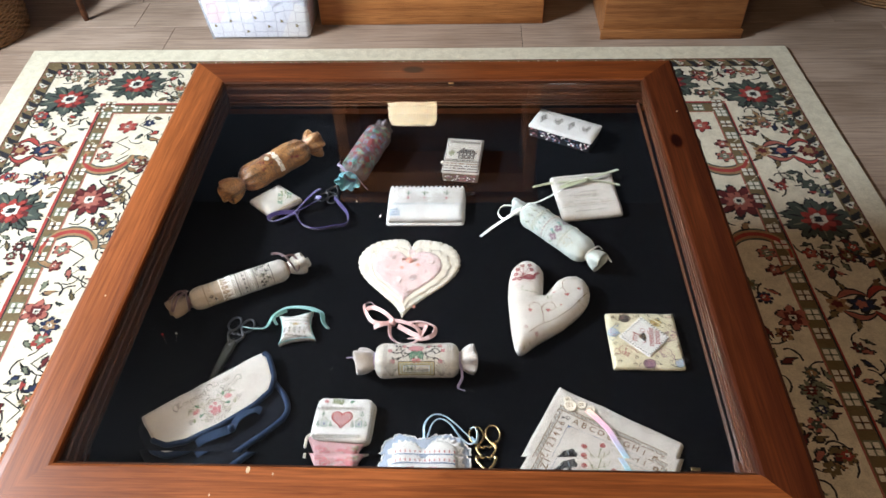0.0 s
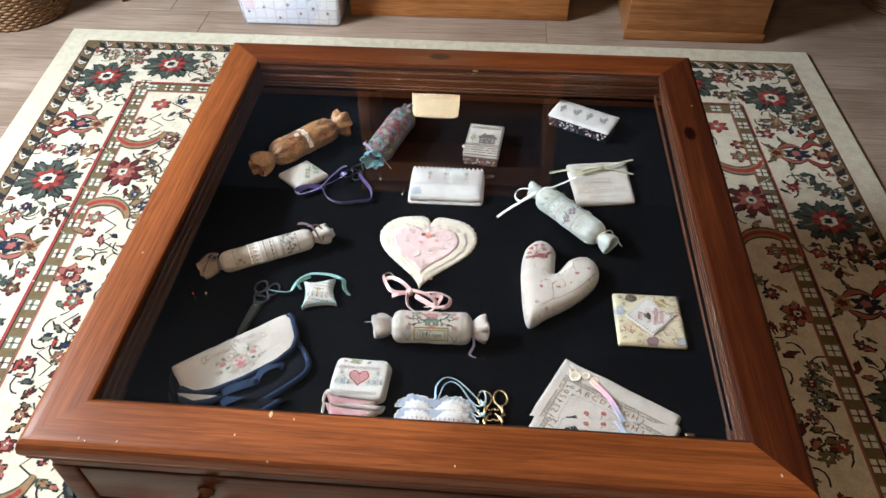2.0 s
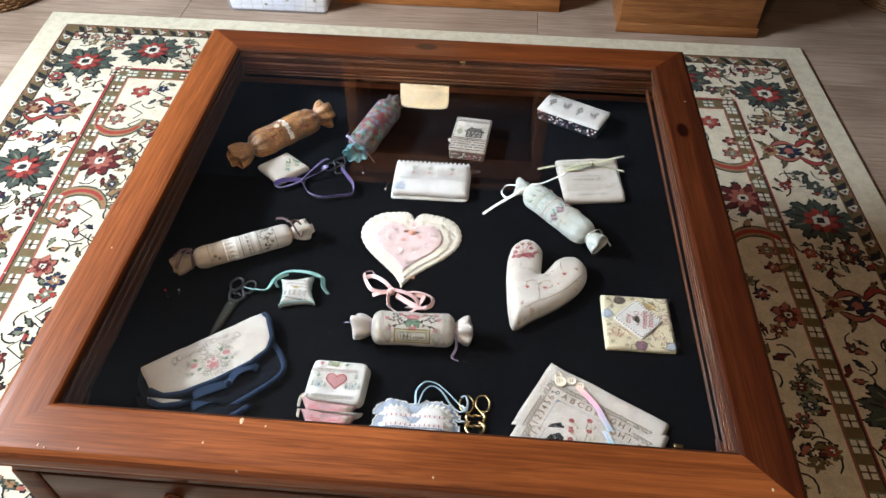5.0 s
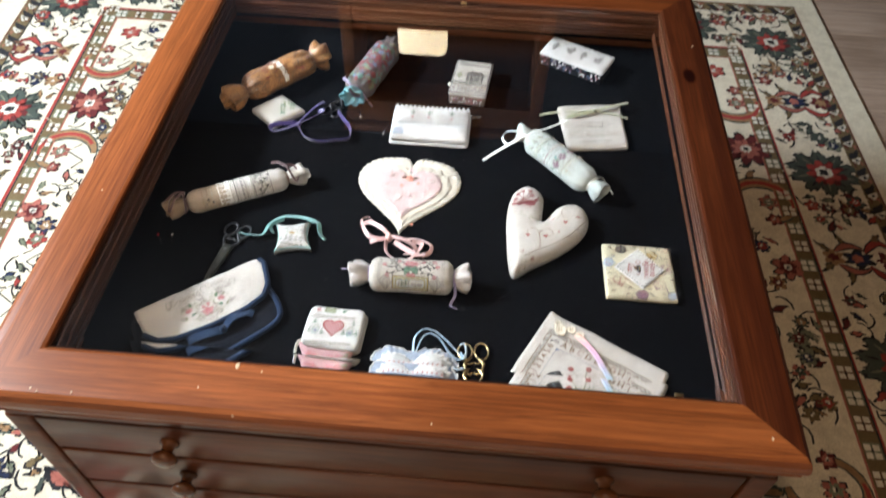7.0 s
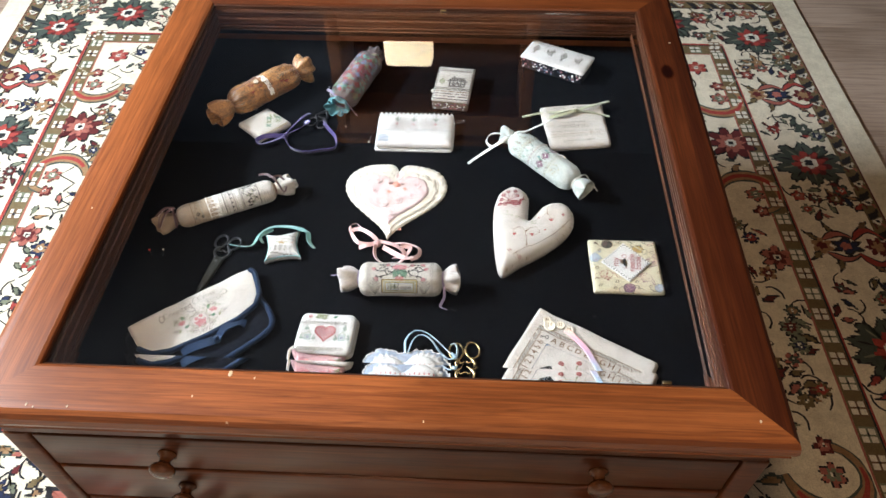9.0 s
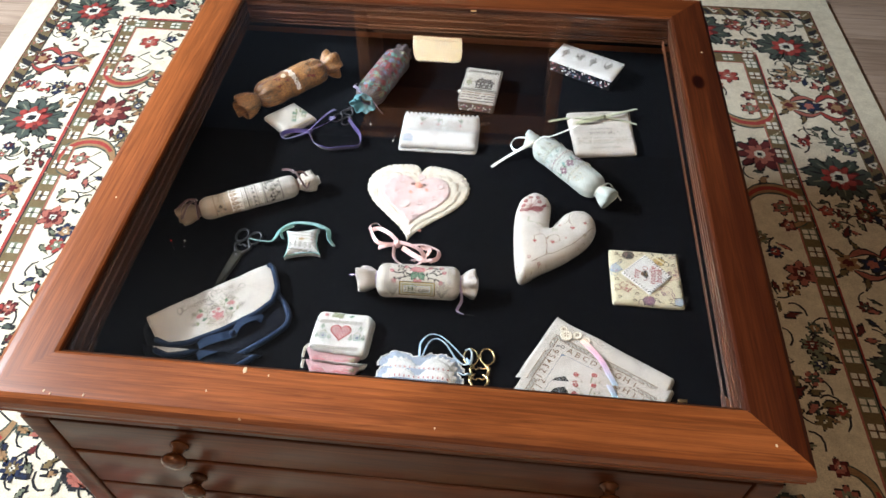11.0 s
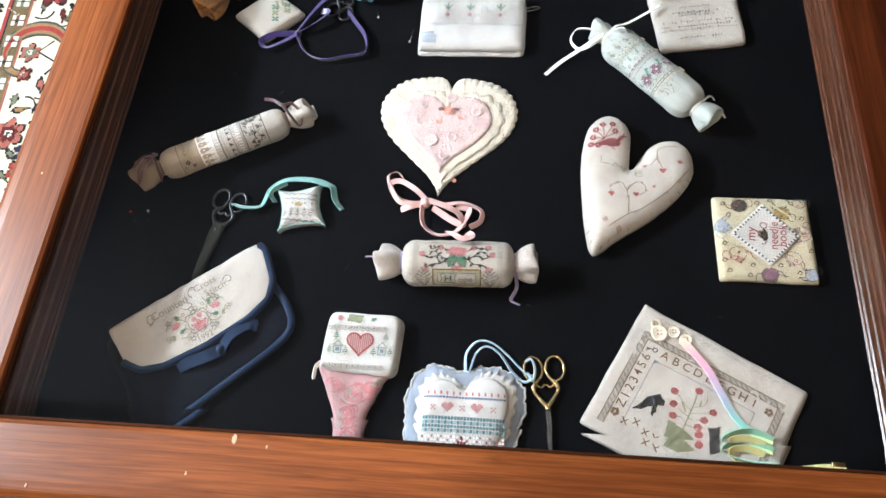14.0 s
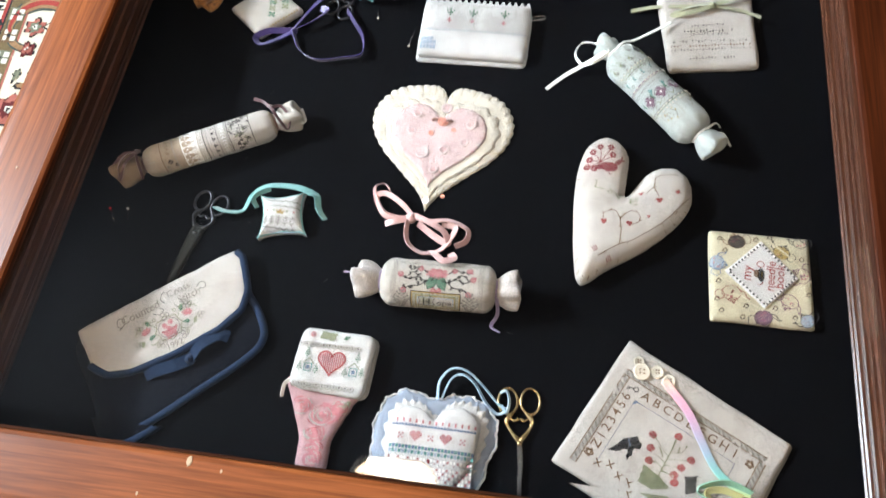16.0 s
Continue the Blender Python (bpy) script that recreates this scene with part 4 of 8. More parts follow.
ribbon(felt, [(-0.014, -0.088, 0.006), (-0.02, -0.1, 0.007), (-0.017, -0.122, 0.005), (0.0, -0.134, 0.004), (0.02, -0.13, 0.004), (0.03, -0.118, 0.006), (0.036, -0.1, 0.006), (0.02, -0.096, 0.005)], 0.0072, C["pink_ribbon"], (1.1, 0.3), "ribbon_loop")
ribbon(felt, [(-0.012, -0.09, 0.008), (0.004, -0.096, 0.009), (0.028, -0.092, 0.007), (0.05, -0.1, 0.005), (0.05, -0.114, 0.003), (0.038, -0.122, 0.002)], 0.0068, C["pink_ribbon"], (0.3, 0.9), "ribbon_tail")
ribbon(felt, [(-0.02, -0.094, 0.007), (-0.034, -0.1, 0.009), (-0.046, -0.103, 0.005)], 0.0068, C["pink_ribbon"], (0.4, 0.1), "ribbon_tail")
ribbon(felt, [(-0.016, -0.09, 0.007), (-0.03, -0.078, 0.012), (-0.05, -0.066, 0.01), (-0.062, -0.07, 0.006), (-0.05, -0.088, 0.004), (-0.026, -0.094, 0.004)], 0.0064, C["pink_ribbon"], (0.8, 0.2), "ribbon_loop")
ribbon(felt, [(-0.014, -0.09, 0.008), (0.008, -0.1, 0.013), (0.024, -0.108, 0.01), (0.03, -0.12, 0.006), (0.016, -0.114, 0.004), (-0.008, -0.098, 0.004)], 0.0080, C["pink_ribbon"], (0.2, 0.8), "ribbon_loop")
part("knot", lathe([(0.0, 0.0), (0.006, 0.002), (0.007, 0.006), (0.004, 0.01), (0.0, 0.011)], 14), C["pink_ribbon"], felt, at=pose(-0.017, -0.093, 0.001))

# stuffed linen heart
sh = thing("stuffed_heart", on(0.205, -0.1), "plump pale linen heart cushion embroidered with small red flowers", "heart ornament")
ho = outline_of([(-0.046, -0.083), (-0.055, -0.045), (-0.0585, 0.012), (-0.0565, 0.057), (-0.048, 0.087), (-0.032, 0.103), (-0.012, 0.099), (0.0, 0.081), (-0.001, 0.05), (-0.002, 0.027), (0.008, 0.034), (0.022, 0.058), (0.041, 0.069), (0.06, 0.066), (0.072, 0.048), (0.071, 0.021), (0.055, -0.004), (0.021, -0.036), (-0.019, -0.064)], 6)
hp = Puff(ho, 0.027, 0.024, 0.0, 0.0012, (-0.018, -0.006))
part("cushion", hp.mesh(14), C["warm_linen"], sh)
shapes = [("fill", "wine", 0.0011, ell(-0.0235, 0.0575, 0.0105, 0.0062)), ("fill", "wine", 0.0011, leaf(-0.0165, 0.0605, 48, 0.012, 0.0065)), ("poly", "wine", 0.0014, [(-0.009, 0.067), (-0.0085, 0.0735)]), ("poly", "wine", 0.0014, [(-0.009, 0.067), (-0.005, 0.0695)]), ("fill", "wine", 0.0011, ell(-0.034, 0.056, 0.0045, 0.0034)), ("line", "wine", 0.0009, [(-0.0235, 0.051), (-0.022, 0.0475), (-0.0195, 0.0485)])]
for fx, fy in ((-0.034, 0.084), (-0.022, 0.084), (-0.042, 0.0765), (-0.0195, 0.0735), (-0.0455, 0.0655), (-0.048, 0.0555), (-0.04, 0.0535)):
    shapes += petals(fx, fy, 0.0042, 6, "wine", 0.0009) + [("line", "wine", 0.0008, [(fx, fy - 0.003), (0.5 * fx - 0.016, 0.5 * fy + 0.031), (-0.0335, 0.062)])]
for line in ([(-0.03, -0.055), (-0.008, -0.039), (0.008, -0.031), (0.038, -0.007), (0.055, 0.012), (0.066, 0.026)], [(-0.008, -0.039), (-0.0065, -0.022), (-0.008, -0.012), (-0.007, -0.006)], [(-0.008, -0.009), (-0.013, 0.001), (-0.02, 0.001), (-0.026, -0.003), (-0.0265, -0.01)], [(-0.007, -0.006), (0.003, 0.003), (0.012, 0.0), (0.013, -0.009), (0.005, -0.014)],
             [(0.055, 0.054), (0.04, 0.054), (0.03, 0.049), (0.028, 0.037), (0.02, 0.028)], [(0.028, 0.037), (0.034, 0.024)]):
    shapes.append(("line", "brown", 0.0007, line))
    for p in catmull([(*q, 0) for q in line], 3)[1::4]:
        a = rs2.uniform(0, 360)
        shapes += [("poly", "brown", 0.0006, [(p.x, p.y), (p.x + 0.0032 * math.cos(radians(a + d)), p.y + 0.0032 * math.sin(radians(a + d)))]) for d in (0, 65)]
for fx, fy, r in ((-0.026, -0.013, 0.0036), (0.002, -0.013, 0.0036), (0.034, 0.02, 0.004), (0.014, 0.028, 0.003), (0.054, 0.032, 0.0026), (0.023, -0.002, 0.0017)):
    shapes += [("fill", "red", 0.0009, ell(fx + dx * r, fy + dy * r, 0.55 * r, 0.5 * r, 8)) for dx, dy in ((-0.45, 0.25), (0.45, 0.25), (0.0, -0.4))]
shapes += [("ring", "brown", 0.0007, [(0.05, 0.0085), (0.055, 0.0095), (0.0525, 0.0055)]), ("ring", "brown", 0.0006, [(0.051, 0.033), (0.058, 0.031), (0.0555, 0.0355)])]
for bx, by, a in ((-0.034, -0.047, 0.6), (-0.018, -0.056, 0.5)):
    for off in (-0.0022, 0.0, 0.0022):
        shapes.append(("poly", "wine", 0.0009, [(bx + off * math.cos(a) - 0.003 * math.sin(a), by + off * math.sin(a) + 0.003 * math.cos(a)), (bx + off * math.cos(a) + 0.003 * math.sin(a), by + off * math.sin(a) - 0.003 * math.cos(a))]))
n = len(ho)
for k in range(0, n, 2):
    x, y = ho[k]
    shapes.append(("poly", "brown", 0.0009, [(x * 0.997, y * 0.997), (x * 0.94 - 0.0008, y * 0.945)]))
draw(sh, hp.point, shapes, "embroidery", 0.0005)
part("seam_cord", tube([hp.point(x * 0.995, y * 0.995) - Vector((0, 0, 0.001)) for x, y in ho], 0.0006, True, 5), C["warm_linen"], sh)
shapes = []
for x, y, strokes in ((-0.033, 0.031, [[(-0.003, 0.006), (-0.0045, -0.002), (0.004, -0.004)]]), (-0.0205, 0.025, [[(-0.003, 0.0), (0.0, 0.0028), (0.003, 0.0), (0.0, -0.0028), (-0.003, 0.0)]]), (-0.0105, 0.0205, [[(-0.003, 0.003), (0.0, -0.003), (0.0025, 0.0035)]]), (0.006, 0.0155, [[(0.0035, 0.0035), (-0.003, 0.003), (-0.0035, -0.0035), (0.0035, -0.0045)], [(-0.003, 0.0), (0.003, 0.0)]])):
    for line in strokes:
        pts = [(x + a, y + b) for a, b in line]
        shapes.append(("poly", "moss", 0.0008, pts))
        for a, b in pts:
            shapes += [("poly", "moss", 0.0006, [(a, b), (a + d, b + 0.0018)]) for d in (-0.0016, 0.0016)]
draw(sh, hp.point, shapes, "branch_letters", 0.0006)


# stuffed rolls
def there(ob, points):
    """Places on the tray, as x, y and height over it, in a thing's own axes."""
    m = ob.matrix_basis.inverted()
    return [tuple(m @ Vector((x, y, Z0 + z))) for x, y, z in points]


def roll_thing(label, p, q, radius, body, frills, tie, ends=(0.03, 0.03), flare=(1.0, 1.0), folds=7, squash=0.9, wrinkle=0.04, soft=0.014):
    p, q = Vector(p), Vector(q)
    full = (q - p).length
    turn = math.degrees(math.atan2(q.y - p.y, q.x - p.x))
    d = (q - p).normalized()
    o = p + d * ends[0]
    ob = thing("needlework_roll", on(o.x, o.y, turn), label, "sewing roll", "stuffed rolls in the tray")
    rl = Roll(full - sum(ends), radius, wrinkle, soft, squash)
    part("body", rl.mesh(), body, ob)
    pleats = [("line", "ivory_shade", 0.0008, [(x0, y), (x0 + s * 0.006, y * 1.08), (x0 + s * rs2.uniform(0.01, 0.016), y * 1.12)]) for s, x0 in ((1, 0.001), (-1, rl.l - 0.001)) for y in np.arange(-1.5, 1.5, 0.24) * radius * (1 + 0.06 * rs2.random())]
    draw(ob, lambda x, y, lift: rl.point(x, -math.degrees(y / rl.r), lift), pleats, "gathers", 0.0002)
    for e in (0, 1):
        if ends[e] > 0.004:
            part("frill", rl.frill(e, ends[e], flare[e], folds, 1.7 * e + full * 9), frills[e], ob)
            part("tie", rl.tie(e), tie, ob)
    return ob, rl


# candy-shaped roll with the word on its front
hope, rl = roll_thing("candy-shaped silver-grey cross-stitched roll with a worded panel", (-0.084, -0.211), (0.094, -0.207), 0.0265, C["ivory"], (C["silver_satin"], C["silver_satin"]), C["lavender"], (0.028, 0.025), (0.8, 0.76), 5, 0.88)
L = rl.l
def on_roll(roll, origin=0.0):
    """Metres along the roll and round it, upwards from a line at the given degrees."""
    return lambda x, y, lift: roll.point(x, origin - math.degrees(y / roll.r), lift)


at = on_roll(rl, 17)
half = L / 2
shapes = []
for x0 in (0.0135, L - 0.0185):
    for i in range(4):
        for j in range(44):
            if (i + j) % 2:
                x, y = x0 + 0.0016 * i, -0.037 + 0.0016 * j
                shapes.append(("fill", "grey", 0.0013, [(x, y), (x + 0.0013, y), (x + 0.0013, y + 0.0013), (x, y + 0.0013)]))
for i in range(58):
    for j in range(2):
        if (i + j) % 2:
            x, y = 0.0205 + 0.0015 * i, 0.023 + 0.0015 * j
            if x < L - 0.02:
                shapes.append(("fill", "grey", 0.0013, [(x, y), (x + 0.0012, y), (x + 0.0012, y + 0.0012), (x, y + 0.0012)]))
shapes += [("fill", "rose", 0.0012, [(half + 0.0115 * (1 + 0.16 * math.cos(9 * t)) * math.cos(t), 0.0125 + 0.0062 * (1 + 0.16 * math.cos(9 * t)) * math.sin(t)) for t in np.arange(0, 6.28, 0.16)]),
           ("ring", "wine", 0.0007, ell(half, 0.0125, 0.0075, 0.004, 14)), ("line", "wine", 0.0007, [(half - 0.009, 0.009), (half, 0.0075), (half + 0.009, 0.009)])]
for s in (-1, 1):
    shapes += [("fill", "green", 0.0012, leaf(half + s * 0.0015, 0.009, 270 + s * 28, 0.0165, 0.0115)), ("ring", "black", 0.0007, leaf(half + s * 0.0015, 0.009, 270 + s * 28, 0.0165, 0.0115))]
    for line in ([(0.003, 0.005), (0.012, 0.003), (0.02, 0.007), (0.03, 0.004), (0.037, 0.007)], [(0.012, 0.003), (0.018, -0.002), (0.027, -0.003), (0.033, -0.006)], [(0.012, 0.013), (0.019, 0.019), (0.027, 0.015), (0.031, 0.017)], [(0.02, 0.007), (0.024, 0.012), (0.03, 0.011)]):
        shapes.append(("line", "black", 0.001, [(half + s * x, y) for x, y in line]))
        for p in catmull([(*q, 0) for q in line], 3)[1::2]:
            shapes.append(("fill", "ink", 0.001, leaf(half + s * p.x, p.y, rs2.uniform(0, 360), 0.005, 0.003)))
    for x, y, a in ((0.018, 0.0135, 90), (0.036, 0.006, 40), (0.032, -0.006, 320), (0.003, -0.0035, 270), (0.031, 0.0165, 30)):
        pts = leaf(half + s * x, y, a if s > 0 else 180 - a, 0.0075, 0.0066)
        shapes += [("fill", "rose", 0.0012, pts), ("ring", "wine", 0.0007, pts)]
    shapes += [("poly", "rose", 0.0014, [(half + s * 0.036, 0.0215), (half + s * 0.036, 0.0155)]), ("poly", "rose", 0.0014, [(half + s * 0.034, 0.0158), (half + s * 0.0385, 0.0158)])]
    tx = half + s * 0.0365
    for j in range(7):
        w = 0.0085 * (1 - abs(j - 3) / 4.4)
        y = -0.034 + 0.0038 * j
        for q in (-1, 1):
            shapes.append(("line", "grey", 0.0009, [(tx, y - 0.001), (tx + q * w * 0.5, y + 0.0015), (tx + q * w, y + 0.0035)]))
            shapes += [("fill", "grey", 0.0011, ell(tx + q * w * f, y + 0.004 * f, 0.0012, 0.0012, 6)) for f in (0.45, 1.0)]
    shapes.append(("poly", "ink", 0.001, [(tx, -0.036), (tx, -0.009)]))
for i, (dx, y0, y1, col, w) in enumerate(((0.0265, -0.0315, -0.0085, "ink", 0.0009), (0.0255, -0.0305, -0.0095, "gold", 0.0011), (0.0215, -0.0275, -0.0125, "moss", 0.001), (0.0205, -0.0265, -0.0135, "gold", 0.0008), (0.019, -0.025, -0.0148, "sky", 0.0009))):
    shapes.append(("ring", col, w, dense([(half - dx, y0), (half + dx, y0), (half + dx, y1), (half - dx, y1), (half - dx, y0)], 0.003)[:-1]))
for k in range(26):
    t = k / 25
    shapes += [("poly", "moss", 0.0008, [(half - 0.0245 + 0.049 * t, y), (half - 0.0235 + 0.049 * t, y + 0.0022 * (1 if k % 2 else 0.4))]) for y in (-0.0298, -0.0122)]
    if k < 11:
        shapes += [("poly", "moss", 0.0008, [(half + x, -0.029 + 0.0017 * k), (half + x + 0.002, -0.028 + 0.0017 * k)]) for x in (-0.0248, 0.0225)]
hb = half - 0.0095
shapes += [("shut", "ink", 0.0008, [(hb - 0.0075, -0.0255), (hb + 0.0075, -0.0255), (hb + 0.0068, -0.02), (hb + 0.0075, -0.0142), (hb - 0.0075, -0.0142), (hb - 0.0068, -0.02)])]
shapes += [("poly", "moss", 0.0005, [(hb - 0.006, -0.0248 + 0.0012 * k), (hb + 0.006, -0.0248 + 0.0012 * k)]) for k in range(9)]
draw(hope, at, shapes, "cross_stitch", 0.0006)
lettering(hope, "H", 0.0115, at, hb, -0.02, C["t_black"], 1.1, 1.0)
lettering(hope, "ope", 0.0098, at, half + 0.0095, -0.0208, C["t_ink"], 1.1, 1.0)
ribbon(hope, [(L * 0.4, 0.04, 0.024), (L * 0.46, 0.028, 0.042), (L * 0.54, 0.018, 0.0515), (L * 0.62, 0.024, 0.046), (L * 0.58, 0.034, 0.034)], 0.008, C["pink_ribbon"], (0.5, 0.1), "pink_ribbon_end")
ribbon(hope, [(L + 0.002, -0.012, 0.03), (L + 0.004, -0.024, 0.014), (L - 0.002, -0.034, 0.002), (L + 0.008, -0.04, 0.001)], 0.004, C["lavender"], (0.3, 1.0))
ribbon(hope, [(-0.026, 0.002, 0.022), (-0.034, 0.006, 0.024), (-0.044, 0.007, 0.022)], 0.0016, C["lavender"], (0.3, 0.6))

# slim roll in linen and brown
# the lid's shade on the near end is put into its browner linen
r1, rl = roll_thing("slim beige linen roll with stitched bands and tied ends", (-0.4, -0.1085), (-0.197, -0.003), 0.0198, C["linen"], (C["shaded_linen"], C["ivory"]), C["brown_ribbon"], (0.034, 0.031), (0.9, 0.85), 4, 0.9, 0.035, 0.016)
L = rl.l
at = lambda x, y, lift: rl.point(x, -math.degrees(y / rl.r), lift)
# paler cloth from the lace to the far end; shade browns the near colour
pale = bmesh.new()
rings = [[pale.verts.new(rl.point(x, 360 * j / 40, 0.0004)) for j in range(40)] for x in [L * (0.38 + 0.6 * k / 24) for k in range(25)]]
for a, b in zip(rings, rings[1:]):
    for j in range(40):
        pale.faces.new((a[j], a[(j + 1) % 40], b[(j + 1) % 40], b[j]))
part("pale_cloth", pale, C["warm_linen"], r1, "pale linen over the lit far half")
shapes = [("line", "snow", 0.0018, [(L * 0.42, -0.034 + 0.004 * k) for k in range(18)]), ("line", "snow", 0.0012, [(L * 0.31, -0.034 + 0.004 * k) for k in range(18)]), ("line", "ivory_shade", 0.0008, [(L * 0.245, -0.034 + 0.004 * k) for k in range(18)]),
          ("line", "ivory_shade", 0.001, [(L * 0.5, -0.034 + 0.004 * k) for k in range(18)]), ("line", "grey", 0.0008, [(L * 0.575, -0.034 + 0.004 * k) for k in range(18)]), ("line", "ivory_shade", 0.0014, [(L * 0.645, -0.034 + 0.004 * k) for k in range(18)])]
for k in range(9):
    y = -0.034 + 0.0078 * k
    shapes += [("fill", "snow", 0.0011, [(L * 0.42, y), (L * 0.325, y + 0.0039), (L * 0.42, y + 0.0078)]), ("fill", "snow", 0.001, ell(L * 0.318, y + 0.0039, 0.0017, 0.0017, 8)), ("fill", "snow", 0.001, ell(L * 0.345, y, 0.0011, 0.0011, 6))]
    shapes += [("fill", "ink", 0.0009, [(L * 0.535, y), (L * 0.565, y + 0.0026), (L * 0.535, y + 0.0052)])]
    shapes += [("poly", "snow", 0.0011, [(L * 0.6, y + q), (L * 0.615, y + q + 0.0018), (L * 0.63, y + q)]) for q in (0.0, 0.0039)]
    shapes += [("poly", "snow", 0.0008, [(L * 0.435 + 0.002 * q, y + 0.0039 * r), (L * 0.435 + 0.002 * q + 0.0012, y + 0.0039 * r + 0.002)]) for q in range(3) for r in range(2)]
for k in range(22):
    y = -0.034 + 0.0031 * k
    shapes += [("poly", "ink", 0.0015, [(L * 0.475, y), (L * 0.475, y + 0.002)]), ("poly", "brown", 0.0012, [(L * 0.15, y), (L * 0.15, y + 0.002)])]
for k in range(70):
    x, y = L * rs2.uniform(0.665, 0.815), rs2.uniform(-0.034, 0.034)
    q = rs2.random()
    shapes += petals(x, y, rs2.uniform(0.0018, 0.003), 5, "ink", 0.0009) if q < 0.4 else [("fill", ("ink", "moss", "grey")[k % 3], 0.0009, leaf(x, y, rs2.uniform(0, 360), rs2.uniform(0.003, 0.006), 0.0022)), ("line", "ink", 0.0006, [(x, y), (x + rs2.uniform(-0.003, 0.003), y + 0.003), (x + rs2.uniform(-0.004, 0.004), y + 0.005)])]
shapes += [("line", "ink", 0.0008, [(L * f, -0.034 + 0.004 * k + 0.0008 * (k % 2)) for k in range(18)]) for f in (0.657, 0.825)]
for k in range(5):
    x, y = L * 0.185, -0.008 + 0.0052 * k
    shapes += [("poly", "brown", 0.0007, [(x, y), (x + 0.004, y)]), ("poly", "brown", 0.0007, [(x + 0.004, y), (x + 0.002 * (k % 3), y + 0.0026)])]
shapes += petals(L * 0.2, -0.018, 0.0034, 4, "ink", 0.001) + petals(L * 0.235, -0.024, 0.0026, 4, "ink", 0.001) + petals(L * 0.17, -0.024, 0.0022, 4, "grey", 0.001)
draw(r1, at, shapes, "lace_and_motifs", 0.0008)
for x, y in [(L * 0.318, -0.0301 + 0.0078 * k) for k in range(9)]:
    part("bead", lathe([(0, 0), (0.0011, 0.0004), (0.0013, 0.0012), (0, 0.0022)], 8), C["pearl"], r1, at=pose(*rl.point(x, -math.degrees(y / rl.r), 0.0006), -math.degrees(y / rl.r) * -1, 0, 0))
C["mauve_ribbon"] = satin("mauve_ribbon", (0.05, 0.013, 0.015), 0.4)
for pts in ([(0.0, 0.012, 0.03), (-0.006, 0.002, 0.04), (-0.018, -0.008, 0.04), (-0.03, -0.016, 0.026), (-0.026, -0.004, 0.036), (-0.012, 0.004, 0.042), (0.0, 0.004, 0.04)], [(0.0, 0.004, 0.04), (-0.014, 0.006, 0.042), (-0.027, 0.003, 0.036), (-0.036, 0.002, 0.03)], [(-0.001, 0.018, 0.024), (-0.002, 0.008, 0.038), (-0.003, -0.008, 0.036), (-0.006, -0.02, 0.018)]):
    ribbon(r1, pts, 0.0032, C["mauve_ribbon"], (0.3, 0.8), "tie_bow")
ribbon(r1, [(L + 0.0, 0.022, 0.026), (L + 0.002, 0.008, 0.039), (L + 0.006, -0.008, 0.036), (L + 0.012, -0.018, 0.022), (L + 0.019, -0.008, 0.03), (L + 0.014, 0.006, 0.037), (L + 0.003, 0.007, 0.039)], 0.0038, C["mauve_ribbon"], (0.2, 0.9), "tie_bow")
ribbon(r1, [(L + 0.001, 0.008, 0.039), (L - 0.006, 0.024, 0.034), (L - 0.016, 0.041, 0.022)], 0.0038, C["mauve_ribbon"], (0.2, 0.6), "tie_tail")
for k in range(5):
    part("cord_loop", tube(catmull([(L + 0.03, 0.002 - 0.004 * k, 0.018), (L + 0.037, 0.004 - 0.004 * k, 0.022), (L + 0.036, -0.001 - 0.004 * k, 0.024), (L + 0.03, 0.0 - 0.004 * k, 0.02)], 4), 0.0009, sides=6), C["ivory"], r1)

# pale mint roll
r3, rl = roll_thing("plump white and mint cross-stitched roll tied with white ribbon", (0.166, 0.139), (0.303, -0.004), 0.0245, C["mint"], (C["mint"], C["mint"]), C["white_ribbon"], (0.024, 0.026), (0.62, 0.66), 3, 0.9, 0.04, 0.022)
L = rl.l
at = on_roll(rl)
shapes = []
for xx, col, w in ((0.405, "plum", 0.0013), (0.42, "ivory_shade", 0.0016), (0.66, "grey", 0.0009), (0.68, "moss", 0.0008)):
    shapes.append(("line", col, w, [(L * xx, -0.042 + 0.006 * k) for k in range(15)]))
